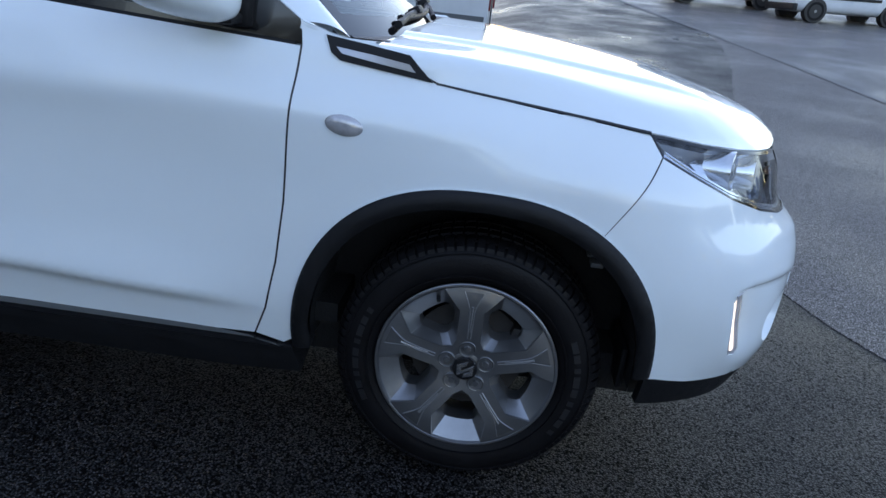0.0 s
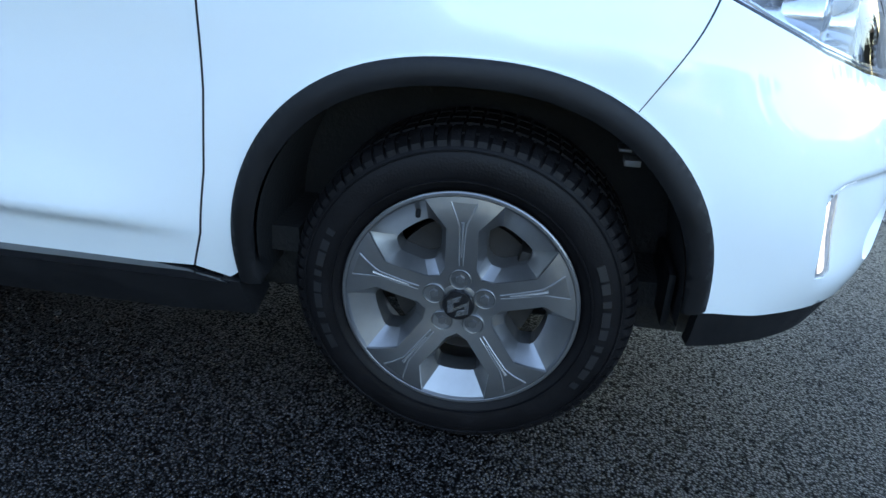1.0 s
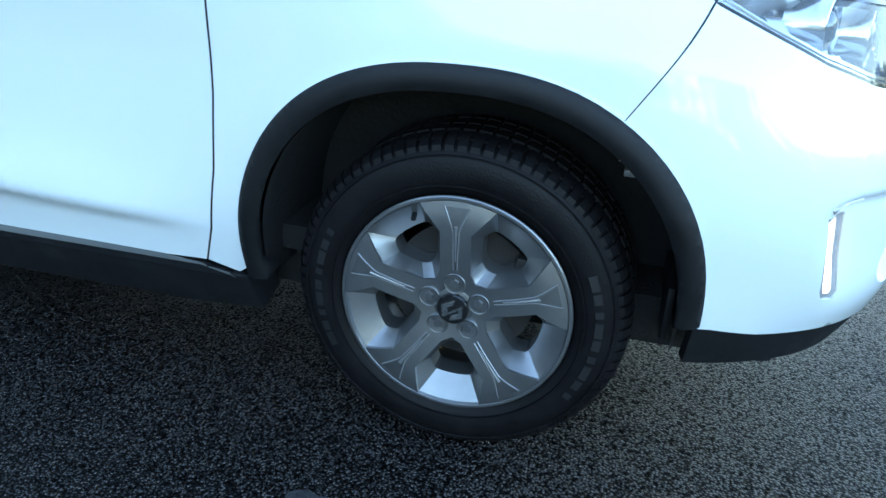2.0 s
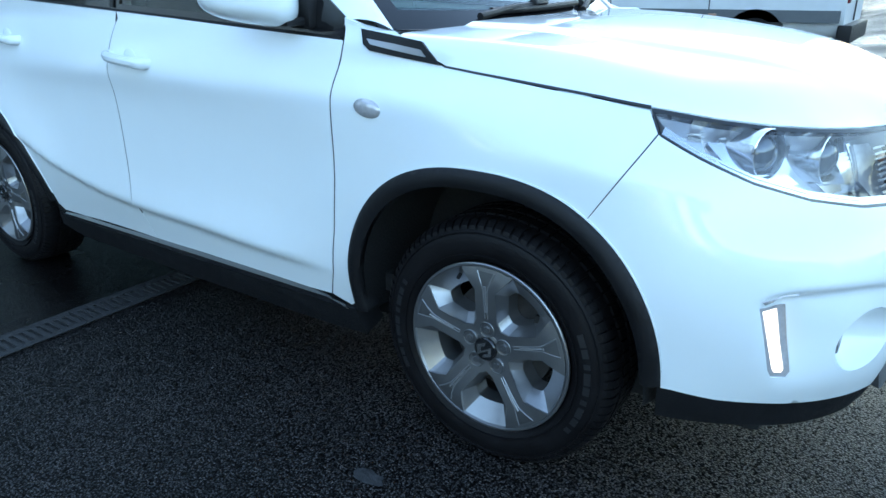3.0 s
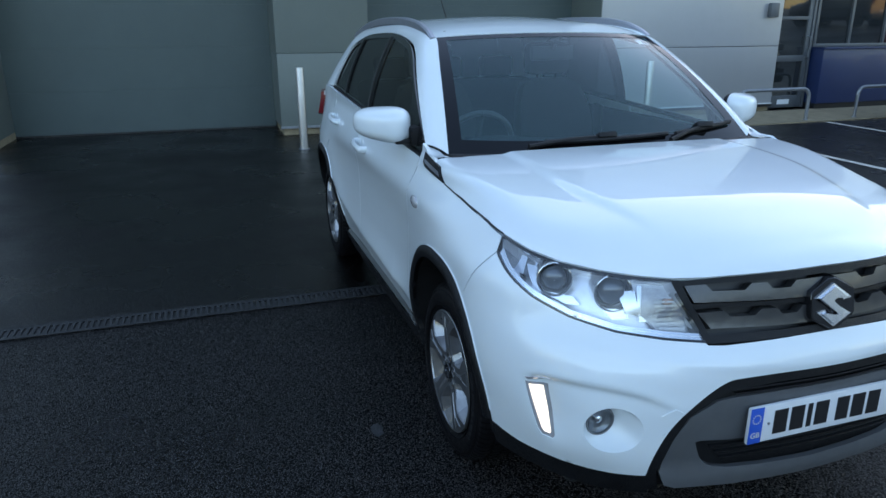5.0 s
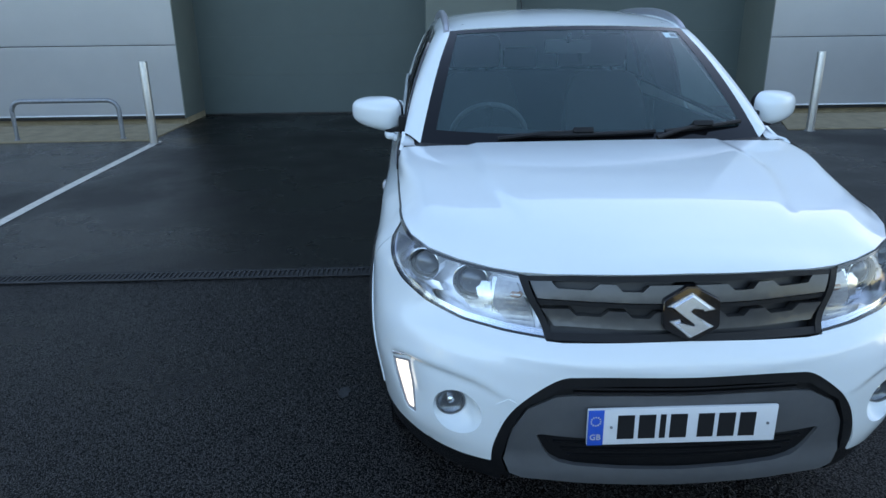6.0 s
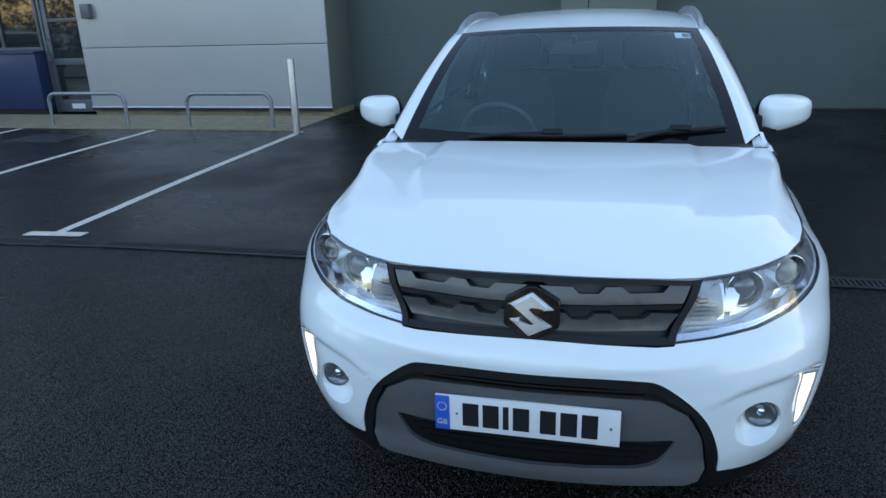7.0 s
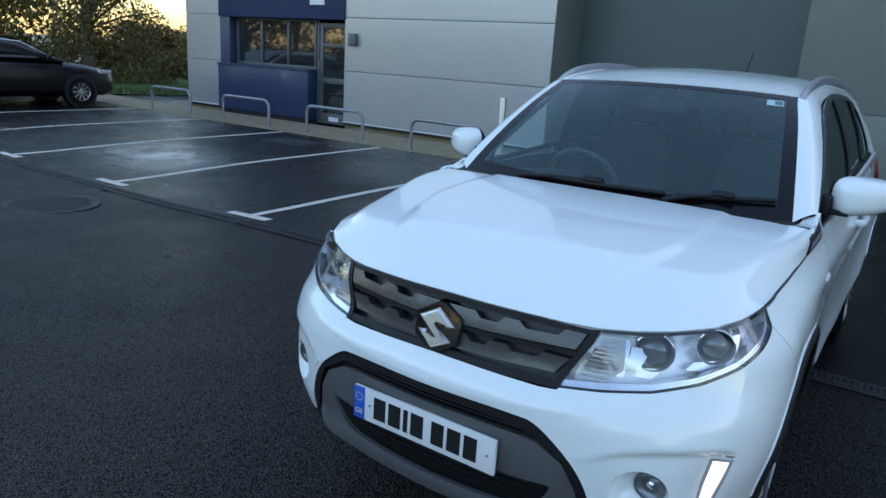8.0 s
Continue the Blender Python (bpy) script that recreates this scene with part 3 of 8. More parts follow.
def glazed_door(name, y0, y1, X, hinge_low):
    d = thing(name, "closed grey-framed glazed entrance door with pull handle", "door", kind="structure")
    f = 0.09
    box("door_frame", (X - 0.26, y0, 0.03), (X - 0.17, y0 + 0.05, 2.15), M_FRAME, d, 0.004)
    box("door_frame", (X - 0.26, y1 - 0.05, 0.03), (X - 0.17, y1, 2.15), M_FRAME, d, 0.004)
    a, b = y0 + 0.055, y1 - 0.055
    box("stile", (X - 0.25, a, 0.04), (X - 0.19, a + f, 2.09), M_FRAME, d, 0.004)
    box("stile", (X - 0.25, b - f, 0.04), (X - 0.19, b, 2.09), M_FRAME, d, 0.004)
    for z0, z1 in ((0.04, 0.26), (0.88, 0.99), (1.62, 1.68), (2.0, 2.09)):
        box("rail", (X - 0.25, a + f, z0), (X - 0.19, b - f, z1), M_FRAME, d, 0.004)
    for z0, z1 in ((0.26, 0.88), (0.99, 1.62), (1.68, 2.0)):
        box("pane", (X - 0.225, a + f, z0), (X - 0.215, b - f, z1), M_OFFICE, d)
    hy = (a + 0.05) if not hinge_low else (b - 0.05)
    tube("door_handle", [(X - 0.19, hy, 0.95), (X - 0.12, hy, 0.96), (X - 0.12, hy, 1.32), (X - 0.19, hy, 1.33)], 0.014, M_STEEL, d)
    box("notice", (X - 0.188, (a + b) / 2 - 0.14, 0.10), (X - 0.186, (a + b) / 2 + 0.14, 0.19), M_PLATE, d)
    return d


M_OFFICE = mat("office_glass", (0.02, 0.024, 0.026), 0.03, 0, 0, 0.3, 1.5, spec=0.9)
for y0, y1, hi, wn, dn in ((-12.75, -8.88, True, "window_1", "door_3"), (8.25, 12.1, False, "window_2", "door_4")):
    e, wy, dy, X = entrance(y0, y1, hi)
    window_unit(wn, wy[0], wy[1], 1.14, 2.15, X, 3)
    glazed_door(dn, dy[0], dy[1], X, not hi)
    s = 1 if hi else -1
    yl = y1 + 0.25 if hi else y0 - 0.25
    tagged(box("wall_light", (WX, yl - 0.09, 1.66), (WX + 0.09, yl + 0.09, 1.90), M_FRAME, None, 0.02), "small grey wall light beside the entrance", "wall light")
    ys = (y0 + y1) / 2 + s * 1.2
    tagged(box("sign", (WX + 0.045, ys - 0.2, 2.42), (WX + 0.06, ys + 0.2, 2.55), M_PLATE, None, 0.003), "small white plate over the entrance", "sign")


def bollard(x, y):
    b = thing("bollard", "upright stainless steel bollard set in the paving", "bollard", "bollards", at=(x, y, 0))
    bm = bmesh.new()
    n = 20
    rings = []
    for r, z in ((0.052, -0.05), (0.052, 1.035), (0.050, 1.041), (0.046, 1.043), (0.02, 1.044)):
        rings.append([bm.verts.new((r * math.cos(k * math.tau / n), r * math.sin(k * math.tau / n), z)) for k in range(n)])
    for p, q in zip(rings, rings[1:]):
        for k in range(n):
            bm.faces.new((p[k], p[(k + 1) % n], q[(k + 1) % n], q[k]))
    bm.faces.new(rings[-1])
    part("post", bm, M_BOLLARD, b)
    bm = bmesh.new()
    add_tube(bm, [(0, 0, 0.0), (0, 0, 0.012)], 0.075, 20)
    part("collar", bm, M_STEEL, b)
    return b


B0 = bollard(-6.64, -4.18)
copy_thing(B0, pose(-7.04, -0.45, 0))
copy_thing(B0, pose(-6.76, 4.55, 0))


def hoop(x, y0, y1):
    h = thing("hoop_rail", "galvanised steel hoop rail guarding the footway", "hoop rail", "hoop rails", at=(x, (y0 + y1) / 2, 0))
    w = (y1 - y0) / 2
    r, t = 0.14, 0.53
    pts = [(0, -w, -0.1), (0, -w, t - r)]
    pts += [(0, -w + r - r * math.cos(a), t - r + r * math.sin(a)) for a in [radians(15 * i) for i in range(1, 7)]]
    pts += [(0, w - r + r * math.sin(a), t - r + r * math.cos(a)) for a in [radians(15 * i) for i in range(0, 7)]]
    pts += [(0, w, -0.1)]
    tube("bent_tube", pts, 0.03, M_STEEL, h, 12)
    for s in (-w, w):
        tube("foot_collar", [(0, s, 0.0), (0, s, 0.03)], 0.042, M_STEEL, h, 12)
    return h


H0 = hoop(-7.0, -6.12, -4.72)
for yc in (-7.95, -10.4, -12.9, 7.15, 9.6, 12.0):
    copy_thing(H0, pose(-7.05, yc, 0))


def drain():
    """Slotted channel drain that crosses the yard under the car; each grating is a piece."""
    d = thing("drain_channel", "dark cast-iron slotted drain channel set in the asphalt", "drain")
    X0, X1 = -1.775, -1.635
    v = [(x, -16 + 0.5 * i, ground_z(x, -16 + 0.5 * i) + 0.0025) for i in range(57) for x in (X0, X1)]
    mesh_ob("channel", v, [(2 * i, 2 * i + 1, 2 * i + 3, 2 * i + 2) for i in range(56)], M_INK, d, smooth=False)
    for x in (X0 - 0.012, X1):
        v, f = [], []
        for i in range(57):
            y = -16 + 0.5 * i
            for a, b in ((0, 0.010), (0.012, 0.010)):
                v.append((x + a, y, ground_z(x, y) + b))
        for i in range(56):
            f.append((2 * i, 2 * i + 1, 2 * i + 3, 2 * i + 2))
        mesh_ob("edge_rail", v, f, M_IRON, d, smooth=False)
    bm = bmesh.new()
    L = 0.5
    n = 16
    for i in range(n):
        y = -L / 2 + L * (i + 0.5) / n
        add_box(bm, (X0, y - L / n * 0.26, -0.012), (X1, y + L / n * 0.26, 0.009))
    add_box(bm, (X0, -L / 2 + 0.002, -0.014), (X0 + 0.022, L / 2 - 0.002, 0.0095))
    add_box(bm, (X1 - 0.022, -L / 2 + 0.002, -0.014), (X1, L / 2 - 0.002, 0.0095))
    me = None
    for i in range(44):
        y = -13.75 + L * i
        if me is None:
            g = part("grating", bm, M_IRON, d)
            me = g.data
        else:
            g = new("grating", me)
            g.parent = d
        g.location = (0, y, ground_z(-1.7, y))


drain()


# ---- the car: outer surface ----
ZR = [0.20, 0.33, 0.45, 0.60, 0.70, 0.76, 0.85, 0.92, 1.00, 1.05, 1.08]
SX = [-3.30, -3.10, -2.85, -2.50, -2.00, -1.30, -0.55, 0.00, 0.25]
SIDE = [
    [0.60, 0.70, 0.74, 0.78, 0.77, 0.770, 0.770, 0.80, 0.81],
    [0.64, 0.74, 0.79, 0.84, 0.805, 0.800, 0.808, 0.84, 0.85],
    [0.66, 0.77, 0.825, 0.868, 0.838, 0.833, 0.836, 0.866, 0.867],
    [0.67, 0.785, 0.845, 0.884, 0.866, 0.843, 0.842, 0.879, 0.878],
    [0.67, 0.785, 0.848, 0.885, 0.866, 0.845, 0.842, 0.878, 0.877],
    [0.67, 0.785, 0.846, 0.882, 0.863, 0.846, 0.843, 0.873, 0.873],
    [0.66, 0.775, 0.838, 0.870, 0.861, 0.852, 0.850, 0.864, 0.860],
    [0.64, 0.755, 0.82, 0.853, 0.862, 0.862, 0.852, 0.844, 0.808],
    [0.62, 0.735, 0.80, 0.828, 0.838, 0.838, 0.818, 0.778, 0.730],
    [0.61, 0.725, 0.79, 0.812, 0.817, 0.814, 0.802, 0.758, 0.660],
    [0.60, 0.715, 0.785, 0.798, 0.800, 0.796, 0.786, 0.735, 0.600],
]
NX = 0.25
TH = [90, 83, 75, 65, 55, 45, 30, 15, 0]
NOSE = [
    [0.81, 0.81, 0.80, 0.775, 0.735, 0.69, 0.615, 0.565, 0.55],
    [0.85, 0.848, 0.842, 0.822, 0.795, 0.757, 0.668, 0.615, 0.60],
    [0.867, 0.866, 0.866, 0.860, 0.840, 0.790, 0.700, 0.644, 0.628],
    [0.878, 0.882, 0.885, 0.875, 0.846, 0.795, 0.708, 0.653, 0.638],
    [0.877, 0.878, 0.876, 0.860, 0.818, 0.768, 0.690, 0.641, 0.626],
    [0.873, 0.872, 0.862, 0.828, 0.776, 0.715, 0.638, 0.604, 0.592],
    [0.860, 0.851, 0.833, 0.792, 0.738, 0.681, 0.616, 0.584, 0.571],
    [0.808, 0.796, 0.782, 0.748, 0.694, 0.641, 0.588, 0.559, 0.547],
    [0.730, 0.722, 0.704, 0.674, 0.633, 0.591, 0.550, 0.525, 0.515],
    [0.640, 0.650, 0.645, 0.625, 0.592, 0.558, 0.525, 0.503, 0.493],
    [0.540, 0.600, 0.610, 0.600, 0.570, 0.540, 0.510, 0.490, 0.480],
]
KS = 65.9
_cache = {}


def width_at(s, z):
    col = []
    for i in range(len(ZR)):
        key = (round(s, 5), i)
        if key not in _cache:
            if s <= NX:
                _cache[key] = cubic(SX, SIDE[i], s)
            else:
                _cache[key] = cubic([-15] + TH[::-1], [NOSE[i][-2]] + NOSE[i][::-1], 90 - (s - NX) * KS)
        col.append(_cache[key])
    return cubic(ZR, col, z)


def crease(s, z):
    """Swage line over the sills that sweeps up into the rear haunch."""
    if s > -0.5 or s < -2.3:
        return 0.0
    zc = 0.425 + 0.045 * (-0.6 - s) / 1.0 + 0.30 * max(0, (-1.45 - s)) ** 2
    f = min(1, (-0.5 - s) / 0.25) * min(1, (s + 2.3) / 0.35)
    d = z - zc
    if d > 0:
        return f * 0.024 * math.exp(-(d / 0.085) ** 1.4)
    return f * 0.024 * (1 - smooth01(-d / 0.020))


def W(s, z):
    """Body surface of the car's driver side: s runs along the flank (as x) and on round the nose, z is height."""
    r = width_at(s, z)
    if s <= NX:
        return (s, -r - crease(s, z), z)
    a = radians(90 - (s - NX) * KS)
    return (NX + r * math.cos(a), -r * math.sin(a), z)


def S(theta):
    return NX + (90 - theta) / KS


def G(x, z):
    """Side windows' surface."""
    h = z - 1.05
    return (x, -(0.787 - 0.10 * h - 0.53 * h * h) + 0.0, z)


def smooth01(t):
    t = min(1, max(0, t))
    return t * t * (3 - 2 * t)


CAR = thing("car", "white compact SUV parked across the yard, daytime lamps lit", "car")


def P(name, bm, material, parent=None, label="", sharp=32):
    return part(name, bm, material, CAR if parent is None else parent, label, sharp)


GAP = 0.0025


def arch(cx, r0, a0, a1, n=26, top=1.0):
    return [(cx + r0 * math.cos(radians(a0 + (a1 - a0) * i / n)), 0.325 + r0 * top * math.sin(radians(a0 + (a1 - a0) * i / n))) for i in range(n + 1)]


def arch_pt(a, grow=0.0, cx=0.0):
    """Outline of the black arch trim: a little squared at the shoulders."""
    c, s = math.cos(a), math.sin(a)
    k = (abs(c) ** 2.35 + abs(s) ** 2.35) ** (-1 / 2.35)
    return (cx + (0.440 + grow) * k * c, 0.335 + (0.456 + grow) * k * s)


def arch_line(a0, a1, grow=0.0, cx=0.0, n=30):
    return [arch_pt(radians(a0 + (a1 - a0) * i / n), grow, cx) for i in range(n + 1)]


SEAM_A = (0.262, 0.728)      # fender and bumper meet the arch here
HL_TIP = (S(83.2), 0.945)
HL_LOW = (S(81.4), 0.903)
DOOR_F = [(-0.538, 0.335), (-0.505, 0.42), (-0.478, 0.55), (-0.462, 0.70), (-0.456, 0.85), (-0.450, 0.95), (-0.444, 1.047)]

# fender
ang = math.degrees(math.atan2(SEAM_A[1] - 0.335, SEAM_A[0]))
fender = [(p[0] + GAP, p[1]) for p in DOOR_F]
fender += [(-0.452, 1.10), (-0.40, 1.085), (-0.365, 1.073), (-0.29, 1.073), (-0.262, 1.06), (-0.25, 1.045), (-0.205, 1.022), (-0.143, 0.999), (-0.05, 0.988), (0.10, 0.9695), (0.24, 0.954), (HL_TIP[0] - 0.006, 0.9405)]
fender += [(HL_LOW[0] - 0.007, HL_LOW[1]), (SEAM_A[0] - 0.0008, SEAM_A[1] + 0.002)]
fender += [p for p in arch_line(ang, 180, 0.001)][1:]
fender += [(-0.464, 0.318)]
vent_hole = [(-0.392, 1.074), (-0.376, 1.040), (-0.355, 1.026), (-0.150, 1.001), (-0.205, 1.052), (-0.30, 1.064)]
for o in panel("front_fender", fender, W, M_WHITE, CAR, "glossy white front fender", 0.014, 0.020, [vent_hole], both=True):
    pass
# black vent plate in the fender with a grey inset
panel("fender_vent", [(p[0] * 0.998 - 0.001, p[1]) for p in vent_hole], W, M_BLACK, CAR, "black fender vent", 0.014, 0.02, lift=0.005, both=True)
panel("vent_insert", [(-0.366, 1.052), (-0.352, 1.040), (-0.190, 1.018), (-0.205, 1.034), (-0.28, 1.044)], W, M_RAIL, CAR, "grey vent insert", 0.003, 0.02, lift=0.007, both=True)

# doors
def belt(x):
    return 1.047 + (-0.441 - x) * 0.0535


DR = -1.435
front_door = [(p[0] - GAP, p[1]) for p in DOOR_F]
front_door += [(x, belt(x)) for x in (-0.6, -0.8, -1.0, -1.2)] + [(DR + GAP, belt(DR))]
front_door += [(DR + GAP, 0.9), (DR + GAP, 0.6), (DR + 0.004, 0.42), (DR + 0.03, 0.322)] + [(x, 0.328) for x in (-1.2, -0.9, -0.65)]
FD = panel("front_door", front_door, W, M_WHITE, CAR, "white front door", 0.016, 0.021, both=True, sharp=60)
RD_END = [(-2.30, belt(-2.30)), (-2.32, 1.02), (-2.25, 0.85)]
rear_door = [(DR - GAP, belt(DR)), (-1.7, belt(-1.7)), (-2.0, belt(-2.0))] + RD_END
rear_door += [p for p in arch_line(69, 2, 0.002, -2.5)]
rear_door += [(-2.03, 0.325), (-1.9, 0.323), (-1.6, 0.322), (DR + 0.028 - GAP, 0.322), (DR - GAP + 0.004, 0.42), (DR - GAP, 0.6), (DR - GAP, 0.9)]
RD = panel("rear_door", rear_door, W, M_WHITE, CAR, "white rear door", 0.016, 0.021, both=True, sharp=60)
def seam(name, line, w=0.007):
    """Dark rubber behind a shut line."""
    panel(name, [(p[0] + w, p[1]) for p in line] + [(p[0] - w, p[1]) for p in line[::-1]], W, M_INK, CAR, "", 0.003, 0.03, lift=-0.0012, both=True)


seam("door_seal", DOOR_F, 0.004)
seam("door_seal", [(DR, belt(DR)), (DR, 0.9), (DR, 0.6), (DR + 0.002, 0.42), (DR + 0.029, 0.325)], 0.004)
seam("door_seal", [(-2.302, belt(-2.30) - 0.004), (-2.321, 1.02), (-2.300, 0.955)], 0.003)
seam("bumper_seal", [SEAM_A, (HL_LOW[0] - 0.005, HL_LOW[1] - 0.004)], 0.0025)
# rear quarter
rear_q = [(-2.305, belt(-2.305)), (-2.322, 1.02), (-2.255, 0.86)] + arch_line(71, 178, 0.001, -2.5) + [(-2.95, 0.345), (-3.06, 0.55), (-3.12, 0.85), (-3.02, 1.0), (-2.90, 1.10), (-2.70, belt(-2.6)), (-2.575, belt(-2.575))]
panel("rear_quarter", rear_q, W, M_WHITE, CAR, "white rear quarter panel", 0.016, 0.04, both=True)

# black arch trims, slightly proud
for cx, a0, a1 in ((0.0, 6, 176), (-2.5, 4, 178)):
    outer = arch_line(a0, a1, 0.0, cx, 40)
    inner = arch_line(a1, a0, -0.040, cx, 40)
    lo = [(cx - 0.435, 0.318), (cx - 0.395, 0.318)] if cx == 0 else []

    def rolled(x, z, cx=cx):
        """Trim surface: the flank with a soft roll across the width of the trim."""
        f = ((abs(x - cx) / 0.440) ** 2.35 + (abs(z - 0.335) / 0.456) ** 2.35) ** (1 / 2.35)
        t = min(1.0, max(0.0, (1.0 - f) / 0.093))
        p = W(x, z)
        return (p[0], p[1] - 0.009 * math.sin(math.pi * t), p[2])
    panel("arch_trim", outer + lo + inner, rolled, M_BLACK, CAR, "matt black wheel arch trim", 0.05, 0.013, lift=0.006, both=True, sharp=80)
    panel("arch_lip", arch_line(a0 + 4, a1 - 2, 0.0035, cx, 60) + arch_line(a1 - 2, a0 + 4, 0.001, cx, 60), W, M_WHITE, CAR, "", 0.006, 0.02, lift=0.0035, both=True)

# sill cladding
sill = [(-0.44, 0.315), (-0.7, 0.322), (-1.2, 0.320), (-1.8, 0.316), (-2.05, 0.318), (-2.07, 0.26), (-1.95, 0.225), (-1.2, 0.215), (-0.6, 0.220), (-0.42, 0.232)]
panel("sill", sill, lambda x, z: (x, -(0.822 - 0.35 * max(0, 0.30 - z)), z), M_BLACK, CAR, "black plastic sill cladding", 0.08, 0.04, both=True)
panel("sill_strip", [(-0.545, 0.329), (-1.2, 0.327), (-2.03, 0.321), (-2.03, 0.312), (-1.2, 0.312), (-0.46, 0.312)], lambda x, z: (x, -0.826, z), M_GLOSSBLACK, CAR, "", 0.03, 0.03, both=True)

# nose: bumper skin with openings for the lamps
HL_BOT = [(S(81.4), 0.903), (S(76), 0.868), (S(69), 0.825), (S(61), 0.790), (S(52), 0.765), (S(43), 0.752), (S(34.3), 0.743)]
HL_TOP = [(S(43.4), 0.895), (S(50), 0.899), (S(58), 0.907), (S(66), 0.917), (S(74), 0.929), (S(79.5), 0.939), (S(83.2), 0.945)]
GR_BOT = [(S(33.7), 0.733), (S(30), 0.731), (S(20), 0.735), (S(10), 0.739), (S(0), 0.741)]
TR_OUT = [(S(0), 0.652), (S(15), 0.652), (S(25), 0.650), (S(29), 0.643), (S(33), 0.610), (S(37), 0.560), (S(40), 0.50), (S(42.3), 0.42), (S(43.6), 0.350)]
TR_OUT = [(p[0], p[1]) for p in spline(TR_OUT, 5)]
bumper = [(SEAM_A[0] + 0.0008, SEAM_A[1] + 0.001)] + [(HL_BOT[0][0] - 0.004, HL_BOT[0][1] - 0.002)] + [(p[0], p[1] - 0.0050) for p in HL_BOT] + GR_BOT
bumper += TR_OUT + [(S(50), 0.347), (S(60), 0.350), (S(70), 0.360), (S(76), 0.374)]
bumper += arch_line(5, ang, 0.001)
FOG_C, FOG_R = (-0.626, 0.497), 0.070
fog_hole = []
for k in range(28):
    ty, tz = FOG_C[0] + FOG_R * math.cos(k * math.tau / 28), FOG_C[1] + FOG_R * math.sin(k * math.tau / 28)
    lo_, hi_ = S(85), S(20)
    for _ in range(30):
        mid_ = (lo_ + hi_) / 2
        if W(mid_, tz)[1] < ty:
            lo_ = mid_
        else:
            hi_ = mid_
    fog_hole.append(((lo_ + hi_) / 2, tz))
DRL = [(S(66.5), 0.588), (S(63.3), 0.586), (S(61.1), 0.441), (S(61.4), 0.431), (S(63.2), 0.434), (S(63.9), 0.450)]
drl_hole = [(p[0] + dx, p[1] + dz) for p, dx, dz in zip(DRL, (-.004, .004, .004, .002, -.003, -.004), (.004, .004, -.001, -.005, -.004, -.001))]


def brow_z(th):
    return cubic([38, 40, 44, 49, 55, 60, 64, 68], [0.572, 0.583, 0.607, 0.622, 0.629, 0.627, 0.621, 0.608], th)


def fold_z(th):
    return cubic([0, 10, 22, 32, 46, 53, 60, 66], [0.665, 0.667, 0.677, 0.689, 0.716, 0.722, 0.722, 0.712], th)


def Wb(s, z):
    """Bumper skin: a fold under the lamps and a scooped pocket for the fog lamp under a sharp brow."""
    p = Vector(W(s, z))
    th = 90 - (s - NX) * KS
    n = Vector((math.cos(radians(th)), -math.sin(radians(th)), 0))
    lean = th + 2.4 * min(1.0, max(0.0, (0.583 - z) / 0.14))
    deep = cubic([36, 40, 45, 50, 56, 61, 63.6, 66.6, 68.0], [0, 0.004, 0.010, 0.013, 0.015, 0.024, 0.030, 0.003, 0.0], lean)
    d = brow_z(th) - z
    pocket = deep * smooth01((d + 0.004) / 0.022) * smooth01((z - 0.385) / 0.15)
    lip = 0.0015 * smooth01((69 - th) / 4) * smooth01((th - 37) / 6) * math.exp(-((d + 0.012) / 0.016) ** 2)
    f = z - fold_z(th)
    ridge = 0.0045 * smooth01((64 - th) / 14) * (max(0.0, 1 - f / 0.060) if f > 0 else max(0.0, 1 + f / 0.022))
    return p + n * (lip + ridge - pocket)


def whole(name, half, material, label, sharp):
    """Join one half of a panel and its mirror image along the car's middle."""
    v, f = half
    f = [q for q in f if not all(abs(v[i][1]) < 3e-4 for i in q)]
    twin, verts = {}, list(v)
    for i, p in enumerate(v):
        if abs(p[1]) < 3e-4:
            twin[i] = i
        else:
            twin[i] = len(verts)
            verts.append((p[0], -p[1], p[2]))
    return mesh_ob(name, verts, f + [tuple(twin[i] for i in q[::-1]) for q in f], material, CAR, label, True, sharp)


whole("front_bumper", panel_mesh(bumper, Wb, 0.016, 0.010, [fog_hole, drl_hole], 0.0), M_WHITE, "glossy white front bumper", 75)


M_FOGRIM = mat("fog_lamp_rim", (0.16, 0.165, 0.17), 0.3, 0.2, 0.3, 0.1, 40)
